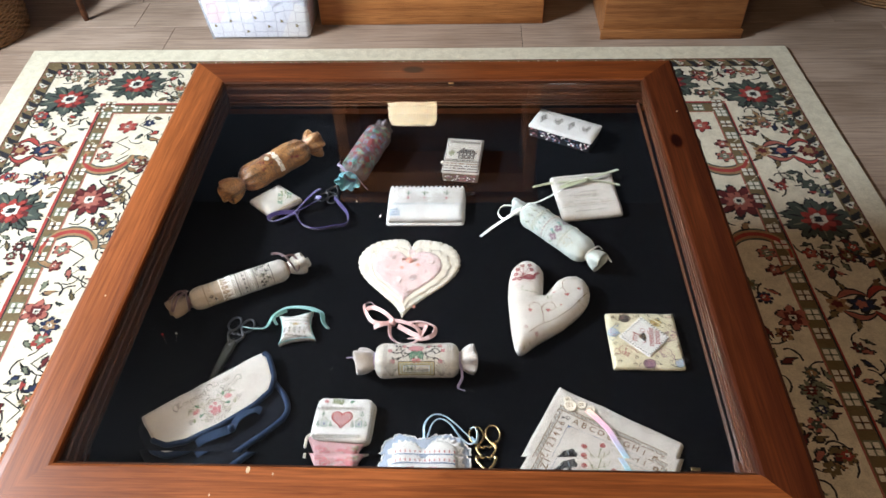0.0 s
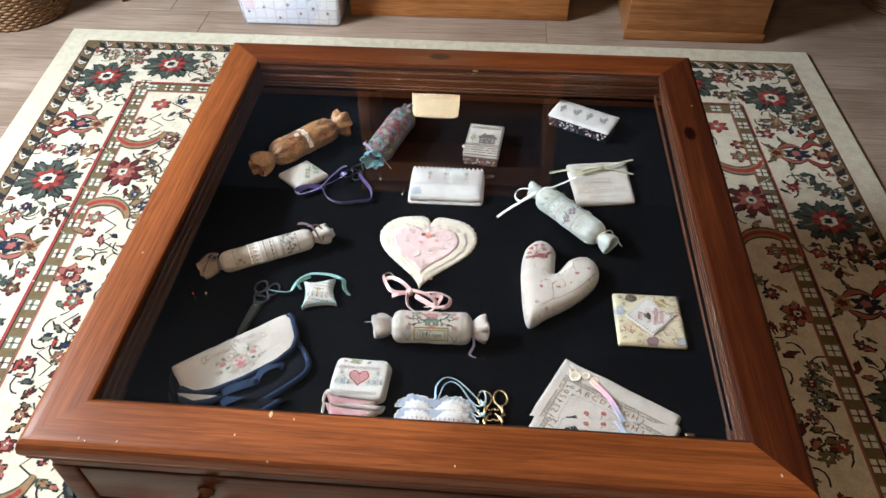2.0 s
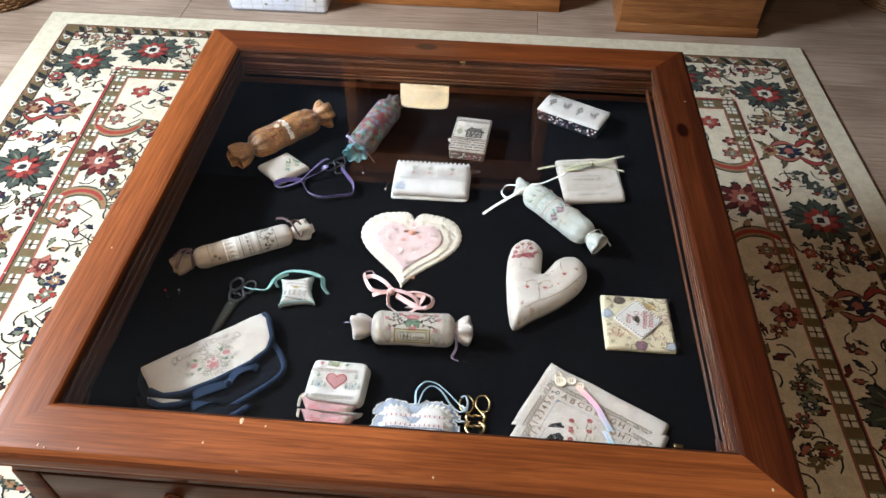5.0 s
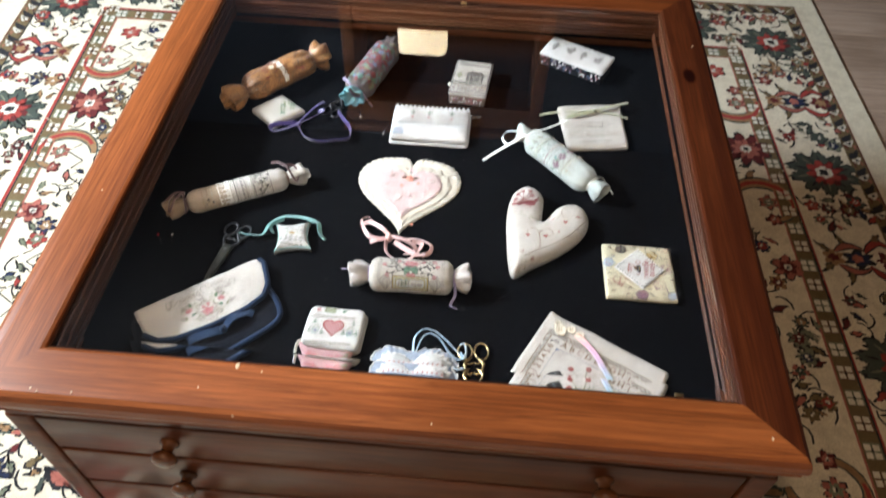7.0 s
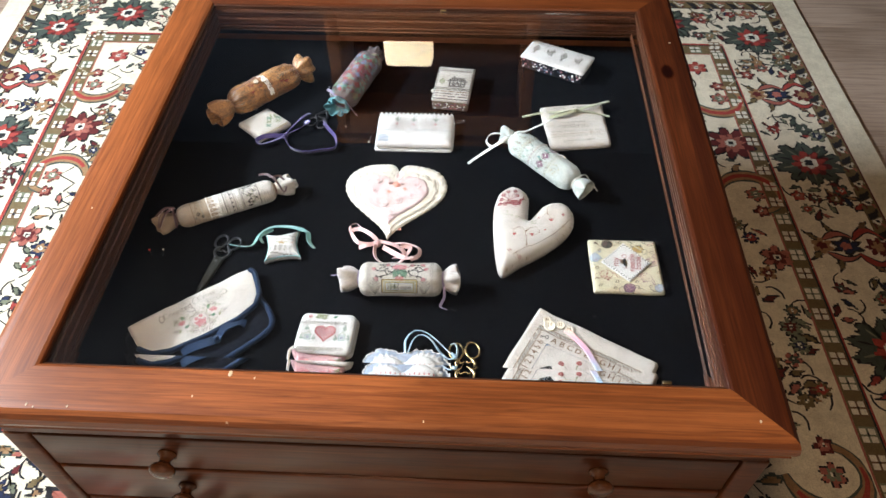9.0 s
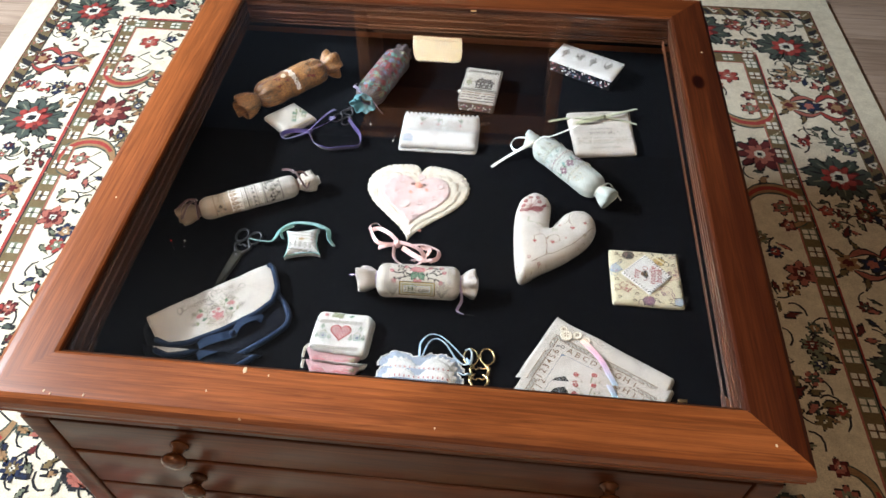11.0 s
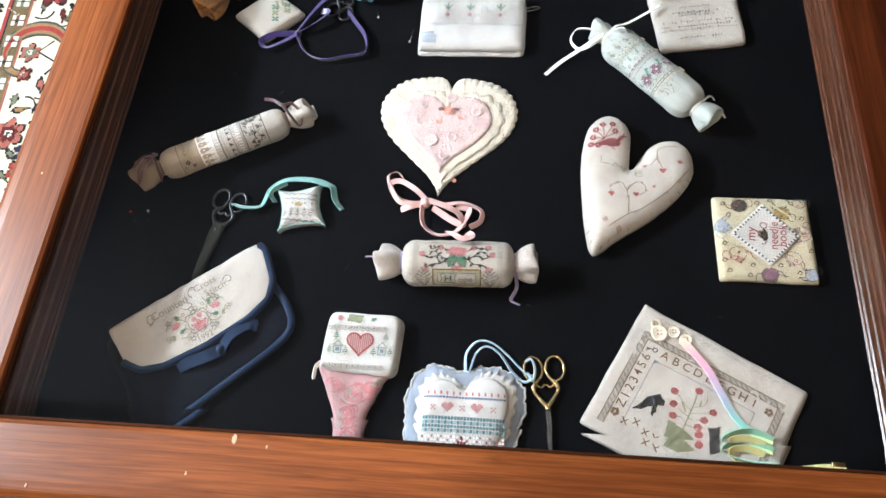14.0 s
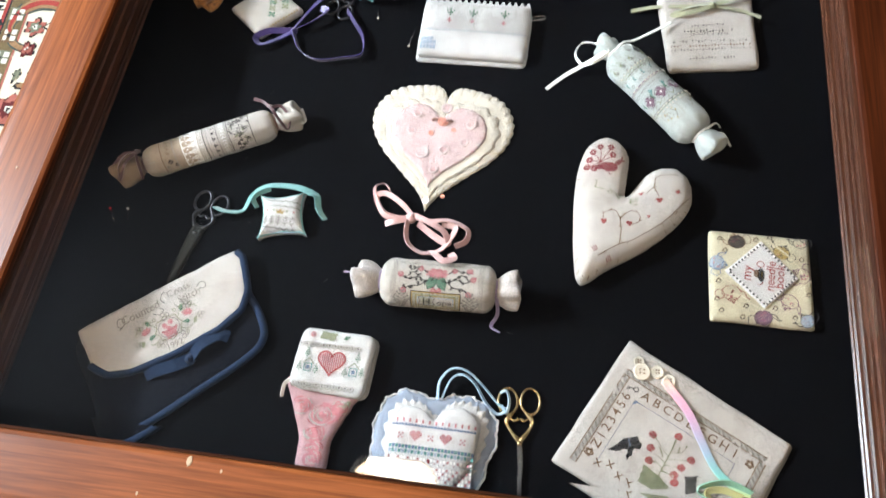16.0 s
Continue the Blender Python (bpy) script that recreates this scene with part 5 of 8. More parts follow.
for k in range(13):
    y = -0.039 + 0.0065 * k
    # rings of beads, small buds and curling stems
    shapes += [("shut", "moss", 0.0008, ell(L * 0.265, y, 0.0023, 0.0023, 8)), ("shut", "grey", 0.0006, ell(L * 0.29, y + 0.003, 0.0016, 0.0016, 7)), ("fill", "grey", 0.0009, ell(L * 0.235, y + 0.003, 0.0009, 0.0009, 6))]
    if k % 2:
        shapes += [("fill", "teal", 0.001, leaf(L * 0.33, y, 30, 0.0042, 0.0026)), ("fill", "teal", 0.001, leaf(L * 0.33, y, 150, 0.0042, 0.0026)), ("poly", "grey", 0.0007, [(L * 0.35, y), (L * 0.32, y)])]
        shapes += [("fill", "moss", 0.001, leaf(L * 0.16, y, 60, 0.0045, 0.0026)), ("line", "moss", 0.0007, [(L * 0.12, y), (L * 0.15, y + 0.003), (L * 0.19, y)])] + petals(L * 0.19, y + 0.004, 0.0022, 4, "grey", 0.0009)
    else:
        shapes += [("shut", "grey", 0.0007, ell(L * 0.37, y, 0.0018, 0.0018, 7)), ("poly", "grey", 0.0006, [(L * 0.1, y), (L * 0.115, y + 0.002)])]
    shapes += [("poly", "grey", 0.0007, [(L * 0.45, y), (L * 0.462, y + 0.0022), (L * 0.45, y + 0.0044)]), ("fill", "grey", 0.0008, ell(L * 0.67, y + 0.002, 0.0008, 0.0008, 6)), ("poly", "moss", 0.0007, [(L * 0.64, y), (L * 0.625, y + 0.003)])]
for y, big in ((-0.026, 0), (-0.008, 1), (0.012, 1), (0.03, 0)):
    x = L * 0.565
    for dx, dy in ((-0.004, 0), (0.004, 0), (0, 0.004), (0, -0.004)):
        shapes.append(("fill", "plum", 0.0009, ell(x + dx, y + dy, 0.0032, 0.0032, 9)))
    shapes += [("fill", "snow", 0.0008, ell(x, y, 0.0014, 0.0014, 7)), ("ring", "ink", 0.0005, ell(x, y, 0.0075, 0.0072, 16))]
    shapes += [("fill", "teal", 0.0011, [(x - 0.012, y + 0.008), (x - 0.003, y + 0.0085), (x - 0.009, y + 0.013)]), ("fill", "green", 0.0011, [(x - 0.008, y - 0.0105), (x + 0.002, y - 0.009), (x - 0.002, y - 0.0135)]), ("line", "moss", 0.0007, [(x + 0.006, y + 0.006), (x + 0.01, y + 0.01), (x + 0.006, y + 0.013)])]
shapes += [("fill", "ink", 0.0011, ell(L * 0.13, 0.014, 0.0055, 0.005)), ("fill", "moss", 0.0011, ell(L * 0.165, 0.017, 0.004, 0.0036)), ("fill", "grey", 0.0011, leaf(L * 0.12, 0.007, 250, 0.007, 0.004))]
for y0 in (-0.03, 0.004):
    shapes += [("ring", "ivory_shade", 0.0008, dense([(L * 0.71, y0), (L * 0.83, y0), (L * 0.83, y0 + 0.024), (L * 0.71, y0 + 0.024), (L * 0.71, y0)], 0.003)[:-1])]
    shapes += [("fill", "gold", 0.0009, ell(L * rs2.uniform(0.72, 0.82), y0 + rs2.uniform(0.003, 0.021), 0.0009, 0.0009, 6)) for _ in range(8)] + [("line", "grey", 0.0006, [(L * 0.73, y0 + 0.005 + 0.005 * q), (L * 0.77, y0 + 0.008 + 0.005 * q), (L * 0.81, y0 + 0.005 + 0.005 * q)]) for q in range(3)]
for k in range(26):
    x, y = L * rs2.uniform(0.08, 0.4), rs2.uniform(-0.036, 0.036)
    shapes.append(("poly", "grey", 0.0007, [(x, y), (x + 0.0015, y + 0.0015)]))
draw(r3, at, shapes, "cross_stitch", 0.0006)
bead = mesh_of(lathe([(0, 0), (0.0009, 0.0003), (0.0011, 0.001), (0, 0.0019)], 7), "bead", C["pearl"])
for xx in (0.25, 0.405, 0.67, 0.7):
    for k in range(11):
        a = -62 + 13 * k + 4 * math.sin(40 * xx + k)
        ob = new("bead", bead)
        ob.parent, ob.matrix_basis = r3, pose(*rl.point(L * xx, a, 0.0003), a, 0, 0)
ribbon(r3, there(r3, [(0.174, 0.118, 0.03), (0.155, 0.104, 0.026), (0.142, 0.109, 0.016), (0.134, 0.127, 0.012), (0.141, 0.141, 0.016), (0.158, 0.135, 0.024), (0.174, 0.12, 0.031)]), 0.0036, C["white_ribbon"], (0.9, 1.3), "bow_loop")
ribbon(r3, there(r3, [(0.172, 0.121, 0.03), (0.149, 0.111, 0.016), (0.122, 0.097, 0.004), (0.102, 0.077, 0.002)]), 0.0046, C["white_ribbon"], (0.4, 0.1), "bow_tail")
ribbon(r3, there(r3, [(0.18, 0.118, 0.034), (0.19, 0.135, 0.03), (0.206, 0.149, 0.02), (0.231, 0.168, 0.018), (0.25, 0.183, 0.018)]), 0.0036, C["white_ribbon"], (0.5, 0.2), "bow_tail")
ribbon(r3, there(r3, [(0.184, 0.128, 0.03), (0.197, 0.128, 0.036), (0.2, 0.115, 0.04), (0.186, 0.112, 0.04)]), 0.0036, C["white_ribbon"], (0.5, 0.9), "bow_loop")
ribbon(r3, there(r3, [(0.29, 0.018, 0.03), (0.301, 0.027, 0.012), (0.317, 0.031, 0.004), (0.326, 0.016, 0.001)]), 0.0018, C["white_ribbon"], (0.5, 0.2), "thread_tail")
ribbon(r3, there(r3, [(0.29, 0.016, 0.034), (0.302, 0.03, 0.026), (0.31, 0.032, 0.016)]), 0.0024, C["white_ribbon"], (0.3, 0.6), "thread_bow")

# amber organza roll
r4, rl = roll_thing("amber organza sachet roll with a white lace band and buttons", (-0.377, 0.166), (-0.226, 0.326), 0.0275, C["amber"], (C["amber"], C["amber"]), C["brown_ribbon"], (0.042, 0.03), (0.9, 0.95), 6, 0.9, 0.11, 0.03)
L = rl.l
cells = []
for a in np.arange(-90, 90, 5):
    cells += [(min(0.075, L * 0.55) + 0.0008 * math.sin(a), a, 0.009, 4.6, I["snow"])]
for k in range(60):
    cells += art((".X.", "XXX"), rs.uniform(0.008, L - 0.008), rs.uniform(-70, 70), 0.003, 5, {"X": I[rs.choice(("brown", "brown", "wine"))]})
stitches(r4, lambda u, v, lift: rl.point(u, v, lift), cells, THREADS, "lace_band")
for xx, a in ((0.072, 18), (0.058, 8)):
    b = rl.point(xx, a, 0.001)
    part("button", disc(0.005, 0.002), C["pearl"], r4, at=pose(*b, a, 0, 0))
ribbon(r4, [(0.004, -0.004, 0.054), (0.03, -0.006, 0.058), (0.06, 0.0, 0.059)], 0.003, C["brown_ribbon"], (0.1, 0.1), "string")

# floral roll with teal ends
r5, rl = roll_thing("grey floral print roll with teal frilled end and purple tie", (-0.15, 0.196), (-0.093, 0.376), 0.028, C["floral_grey"], (C["teal_cloth"], C["floral_grey"]), C["purple_ribbon"], (0.02, 0.02), (0.78, 0.6), 7, 0.9, 0.045, 0.02)
L = rl.l
cells = []
for k in range(240):
    xx, a = rs.uniform(0.006, L - 0.006), rs.uniform(-85, 85)
    col = rs.choice(("wine", "teal", "plum", "moss", "grey", "green", "wine", "ink", "blue"))
    cells += art(rs.choice(((".X.", "XXX", ".X."), ("XX.", "XXX", ".XX"), (".XX.", "XXXX", "XXXX", ".XX."))), xx, a, 0.0032, 6.2, {"X": I[col]}, 0.97)
for xx in np.arange(0.004, L, 0.003):
    for w in (0, 1):
        cells.append((xx, -50 + 34 * math.sin(xx * 60 + w * 2.4), 0.003, 3.2, I["teal"]))
stitches(r5, lambda u, v, lift: rl.point(u, v, lift), cells, THREADS, "printed_flowers")
ribbon(r5, [(0.0, 0.006, 0.036), (0.006, 0.022, 0.04), (0.02, 0.036, 0.03), (0.034, 0.04, 0.024)], 0.005, C["lavender"], (0.2, 0.9), "tie_tail")
ribbon(r5, [(0.0, -0.006, 0.036), (-0.006, -0.024, 0.02), (-0.004, -0.034, 0.004)], 0.003, C["lavender"], (0.2, 0.9), "tie_tail")


def local(points, cx, cy):
    return [(x - cx, y - cy) for x, y in points]


def bilinear(quad, f, g):
    """A place in a four-cornered patch: quad near-left, near-right, far-right, far-left."""
    a, b, c, d = (Vector((*q, 0)) for q in quad)
    p = a.lerp(b, f).lerp(d.lerp(c, f), g)
    return p.x, p.y


class Patch:
    """Charts a puffed shape by fractions of a four-cornered panel."""

    def __init__(self, puff, quad):
        self.p, self.q = puff, quad

    def point(self, f, g, lift=0.0):
        return self.p.point(*bilinear(self.q, f, g), lift)


# cream needle book with an envelope front
cx, cy = 0.352, -0.156
quad = [(-0.0525, -0.051), (0.0555, -0.051), (0.0545, 0.0555), (-0.0535, 0.055)]
book = thing("needle_book", on(cx, cy), "square pale yellow printed needle book with a white diamond panel", "needle book")
pf = Puff(rounded(quad, 0.003), 0.009, 0.004, 0.0, 0.0009)
part("cover", pf.mesh(7), C["yellow"], book)
pt = Patch(pf, quad)


def teapot(cx, cy, size, turn, body, line):
    """A printed teapot with lid, spout and handle."""
    c, s = math.cos(radians(turn)), math.sin(radians(turn))

    def at(pts):
        return [(cx + size * (x * c - y * s), cy + size * (x * s + y * c)) for x, y in pts]
    out = ([] if body in ("snow", "rose") else [("fill", body, 0.0011, at(ell(0, 0, 0.5, 0.42)))]) + [("ring", line, 0.0007, at(ell(0, 0, 0.5, 0.42))), ("shut", line, 0.0007, at(ell(0.62, 0.02, 0.24, 0.28, 8))), ("line", line, 0.001, at([(-0.45, -0.1), (-0.7, 0.05), (-0.78, 0.35), (-0.92, 0.42)])),
           ("line", line, 0.0007, at([(-0.46, 0.1), (-0.62, 0.25), (-0.78, 0.44)])), ("ring", line, 0.0007, at(ell(0, 0.4, 0.26, 0.1, 8))), ("fill", line, 0.001, at(ell(0, 0.55, 0.08, 0.09, 6)))]
    for k in range(7):
        x, y = rs2.uniform(-0.3, 0.3), rs2.uniform(-0.26, 0.26)
        out.append(("fill", line if k % 2 else "rose", 0.0009, at(ell(x, y, 0.07, 0.06, 6))))
    return out


w, d = quad[1][0] - quad[0][0], quad[3][1] - quad[0][1]
shapes = []
for f, g, size, turn, body, line in ((0.27, 0.88, 0.019, 20, "ink", "brown"), (0.2, 0.3, 0.02, 190, "snow", "wine"), (0.5, 0.07, 0.019, 200, "plum", "ink"), (0.9, 0.93, 0.015, 10, "snow", "ink"), (0.07, 0.62, 0.018, 260, "sky", "blue"), (0.9, 0.56, 0.019, 60, "snow", "plum"), (0.76, 0.27, 0.019, 150, "rose", "plum"), (0.71, 0.8, 0.018, 330, "gold", "ink"), (0.92, 0.08, 0.016, 40, "sky", "ink")):
    shapes += teapot(*bilinear(quad, f, g), size, turn, body, line)
for f, g in ((0.46, 0.92), (0.6, 0.96), (0.08, 0.42), (0.1, 0.9), (0.34, 0.17), (0.62, 0.18), (0.3, 0.05), (0.9, 0.74), (0.95, 0.36), (0.1, 0.1), (0.15, 0.77), (0.8, 0.1), (0.06, 0.22)):
    x, y = bilinear(quad, f, g)
    shapes += [("shut", "ink", 0.0007, ell(x, y, 0.0024, 0.0019, 6)), ("line", "brown", 0.0007, [(x - 0.003, y - 0.002), (x, y + 0.003), (x + 0.003, y + 0.001)])]
draw(book, pf.point, shapes, "printed_teapots", 0.0006)
dia = [bilinear(quad, f, g) for f, g in ((0.52, 0.16), (0.86, 0.52), (0.51, 0.91), (0.14, 0.53))]
dp = Puff(rounded(dia, 0.002), 0.0016, 0.003, pf.h + 0.0006, 0.0)
part("diamond_panel", dp.mesh(4), C["white"], book, "white diamond panel with red stitched words and a teapot")
cells = []
for k in range(4):
    a, b = dia[k], dia[(k + 1) % 4]
    for q in range(22):
        t = q / 22
        m = (0.93, 0.07)
        x, y = a[0] + (b[0] - a[0]) * t, a[1] + (b[1] - a[1]) * t
        cells.append((x * 0.9 + 0.1 * sum(p[0] for p in dia) / 4, y * 0.9 + 0.1 * sum(p[1] for p in dia) / 4, 0.0021, 0.0021, I["ink" if q % 2 else "snow"]))
stitches(book, lambda x, y, lift: Vector((x, y, pf.h + 0.0028)), cells, THREADS, "diamond_border")
mx, my = sum(p[0] for p in dia) / 4, sum(p[1] for p in dia) / 4


def on_diamond(x, y, lift=0.0):
    return Vector((mx + x, my + y, pf.h + 0.0028))


draw(book, on_diamond, [("fill", "ink", 0.001, ell(-0.002, -0.001, 0.0035, 0.0085)), ("fill", "brown", 0.001, ell(-0.0065, 0.0, 0.0028, 0.005)), ("ring", "red", 0.0009, ell(-0.002, 0.0115, 0.0038, 0.0035, 12)), ("fill", "gold", 0.001, ell(-0.0008, -0.001, 0.0012, 0.004)), ("line", "red", 0.001, [(0.0, -0.009), (-0.003, -0.0125), (-0.006, -0.012)])], "teapot_stitching")
for word, x, y, size in (("my", -0.0165, 0.0, 0.015), ("needle", 0.0085, -0.001, 0.0135), ("book", 0.018, -0.001, 0.0135)):
    lettering(book, word, size, on_diamond, x, y, C["t_red"], turn=radians(84))
ribbon(book, [(*bilinear(quad, 0.55, 0.95), pf.h), (*bilinear(quad, 0.8, 0.74), pf.h + 0.001), (*bilinear(quad, 0.98, 0.5), pf.h)], 0.0016, C["yellow"], name="fold_edge")
ribbon(book, [(*bilinear(quad, 0.02, 0.55), pf.h), (*bilinear(quad, 0.25, 0.32), pf.h + 0.001), (*bilinear(quad, 0.5, 0.14), pf.h + 0.001)], 0.0016, C["yellow"], name="fold_edge")

# linen cushion with ribbon
cx, cy = 0.302, 0.18
quad = local([(0.251, 0.115), (0.3615, 0.131), (0.354, 0.252), (0.234, 0.233)], cx, cy)
cush = thing("linen_cushion", on(cx, cy), "small square beige linen cushion with stitched lines and sage ribbon", "cushion")
pf = Puff(rounded(quad, 0.006), 0.011, 0.008, 0.0, 0.0014)
part("cushion", pf.mesh(8), C["warm_linen"], cush)
pt = Patch(pf, quad)
cells = []
for g, n, col in ((0.9, 22, "grey"), (0.55, 12, "grey"), (0.47, 16, "ink"), (0.43, 14, "grey"), (0.34, 24, "grey"), (0.28, 26, "brown"), (0.23, 26, "grey"), (0.12, 15, "grey")):
    for k in range(n):
        if rs.random() < 0.85:
            cells.append((0.5 + (k - n / 2) * (0.034 if n > 14 else 0.03), g + rs.uniform(-0.008, 0.008), 0.015, rs.choice((0.02, 0.03, 0.0115)), I[col]))
stitches(cush, pt.point, cells, THREADS, "stitched_bars")
for f, g in ((0.32, 0.8), (0.58, 0.82)):
    part("button", disc(0.0055, 0.002), C["pearl"], cush, at=pose(*pt.point(f, g, 0.0005)))
ribbon(cush, [(-0.1, 0.03, 0.003), (-0.066, 0.036, 0.008), (-0.03, 0.034, 0.0145), (0.0, 0.036, 0.0165), (0.035, 0.034, 0.0135), (0.062, 0.026, 0.012)], 0.006, C["sage_ribbon"], (0.1, 0.2))
ribbon(cush, [(0.0, 0.036, 0.0175), (0.03, 0.05, 0.0175), (0.065, 0.07, 0.0135)], 0.007, C["sage_ribbon"], (0.1, 0.3), "ribbon_tail")
ribbon(cush, [(0.0, 0.035, 0.0175), (-0.026, 0.022, 0.0175), (-0.05, 0.02, 0.0115), (-0.03, 0.03, 0.0165), (0.0, 0.036, 0.0185)], 0.006, C["sage_ribbon"], (0.1, 0.7), "ribbon_loop")
part("knot", lathe([(0, 0), (0.004, 0.001), (0.005, 0.004), (0.0, 0.006)], 12), C["sage_ribbon"], cush, at=pose(0.0, 0.036, 0.015))

# white case with picot edge
cx, cy = 0.002, 0.15
quad = local([(-0.07, 0.104), (0.074, 0.106), (0.075, 0.198), (-0.07, 0.198)], cx, cy)
case = thing("needle_case", on(cx, cy), "white stitched needle case with a picot edge and folded layers", "needle case")
pf = Puff(rounded(quad, 0.01), 0.005, 0.006, 0.0, 0.0012)
part("back_cover", pf.mesh(5), C["white"], case)
pf2 = Puff(rounded([(x * 0.98, y * 0.96 + 0.002) for x, y in quad], 0.008), 0.013, 0.022, 0.0052, 0.0016)
part("front_cover", pf2.mesh(8), C["white"], case)
pt = Patch(pf2, [(x * 0.98, y * 0.96 + 0.002) for x, y in quad])
cells = []
for f in (0.26, 0.47, 0.76):
    cells += art(("..X..", "X.X.X", ".XXX.", "..X.."), f - 0.03, 0.8, 0.016, 0.036, {"X": I["green"]})
    cells += art((".R.", "RRR", ".R."), f - 0.014, 0.62, 0.014, 0.03, {"R": I["rose"]})
    for k in range(16):
        cells.append((f + rs.uniform(-0.07, 0.07), rs.uniform(0.48, 0.78), 0.006, 0.01, I[rs.choice(("moss", "sky", "grey"))]))
for k in range(64):
    cells.append((0.03 + k * 0.0148, 0.66, 0.0035, 0.5, I["ivory_shade"]))
for k in range(60):
    cells.append((0.03 + k * 0.016, 0.4 + 0.02 * (k % 2), 0.01, 0.02, I["teal" if k % 4 == 0 else "sky"]))
stitches(case, pt.point, cells, THREADS, "stitched_motifs")
picots = bmesh.new()
for k in range(17):
    x = -0.066 + 0.00825 * k
    prism([(x - 0.0036, 0.043), (x + 0.0036, 0.043), (x + 0.0012, 0.0515), (x - 0.0012, 0.0515)], 0.0105, 0.0135, picots)
part("picot_edge", picots, C["white"], case, "row of small white picot points", smooth=False)
cells = [(0.04 + 0.03 * k, 0.1 + 0.07 * j, 0.026, 0.06, I["sky"]) for k in range(5) for j in range(3) if k + j < 6]
stitches(case, pt.point, cells, THREADS, "blue_corner")
part("pin", tube(catmull([(0.072, 0.03, 0.012), (0.085, 0.034, 0.012), (0.09, 0.031, 0.012), (0.085, 0.028, 0.012), (0.073, 0.025, 0.012)], 5), 0.0008), C["steel"], case, "small steel safety pin")


# covered boxes
def covered_box(label, centre, turn, w, d, h, side_mat, top_mat, group="covered boxes"):
    ob = thing("covered_box", on(*centre, turn), label, "small box", group)
    part("body", box(w, d, h, 0.0025, (0, 0, 0)), side_mat, ob)
    quad = [(-w / 2 - 0.002, -d / 2 - 0.002), (w / 2 + 0.002, -d / 2 - 0.002), (w / 2 + 0.002, d / 2 + 0.002), (-w / 2 - 0.002, d / 2 + 0.002)]
    pf = Puff(rounded(quad, 0.003), 0.005, 0.01, h + 0.0003, 0.0004)
    part("lid", pf.mesh(6), top_mat, ob)
    return ob, Patch(pf, quad), pf


def scatter_side(ob, w, d, h, colours, n):
    """Printed flowers on the near side and one end of a box."""
    cells = []
    for k in range(n):
        cells.append((rs.uniform(-w / 2 + 0.004, w / 2 - 0.004), rs.uniform(0.004, h - 0.003), rs.uniform(0.002, 0.005), rs.uniform(0.002, 0.004), I[rs.choice(colours)]))
    stitches(ob, lambda x, z, lift: Vector((x, -d / 2 - 0.0006, z)), cells, THREADS, "printed_side")
    cells = [(rs.uniform(-d / 2 + 0.004, d / 2 - 0.004), rs.uniform(0.004, h - 0.003), rs.uniform(0.002, 0.005), rs.uniform(0.002, 0.004), I[rs.choice(colours)]) for k in range(n)]
    stitches(ob, lambda y, z, lift: Vector((-w / 2 - 0.0006, y, z)), cells, THREADS, "printed_side")


cb, pt, pf = covered_box("small covered box with a cream house sampler lid", (0.069, 0.279), -6, 0.068, 0.104, 0.021, C["brown_print"], C["ivory"])
scatter_side(cb, 0.068, 0.104, 0.021, ("rose", "snow", "grey", "plum"), 60)
cells = []
for k in range(34):
    t = k / 34
    for f, g in ((t, 0.03), (t, 0.97), (0.035, t), (0.965, t), (t, 0.34), (t, 0.3)):
        cells.append((0.03 + 0.94 * f if g in (0.03, 0.97, 0.34, 0.3) else f, g, 0.024, 0.02, I["ink"]))
cells += art(HOUSE, 0.34, 0.68, 0.05, 0.04, {"B": I["ink"]}) + art((".X.", "XXX", "XXX", ".X."), 0.13, 0.6, 0.05, 0.05, {"X": I["moss"]})
for k in range(18):
    cells.append((0.1 + k * 0.047, 0.86, 0.02, 0.07, I["ink"]))
for g in (0.24, 0.17, 0.1):
    for k in range(20):
        if rs.random() < 0.8:
            cells.append((0.09 + k * 0.043, g, 0.03, 0.035, I["brown" if g > 0.2 else "ink"]))
stitches(cb, pt.point, cells, THREADS, "house_sampler")
part("bead", lathe([(0, 0), (0.003, 0.001), (0.004, 0.004), (0, 0.007)], 12), C["pearl"], cb, at=pose(-0.037, -0.01, 0.012, 0, -90, 0))

lb, pt, pf = covered_box("oblong covered box with a lace-trimmed pale lid and floral sides", (0.274, 0.37), -27, 0.132, 0.054, 0.024, C["navy"], C["white"])
scatter_side(lb, 0.132, 0.054, 0.024, ("snow", "rose", "blue", "snow", "plum"), 70)
cells = []
for k in range(4):
    cells += art(BIRD if k % 2 else TREE, 0.1 + 0.22 * k, 0.78, 0.018, 0.085, {"X": I["grey"], "G": I["grey"], "B": I["grey"]})
stitches(lb, pt.point, cells, THREADS, "grey_motifs")
lace(lb, dense([(0.067, 0.029), (-0.067, 0.029)]), 0.007, C["white"], 0.011, "lace_edging", 0.027)
lace(lb, dense([(-0.067, -0.029), (0.067, -0.029)]), 0.004, C["white"], 0.006, "lace_edging", 0.026)


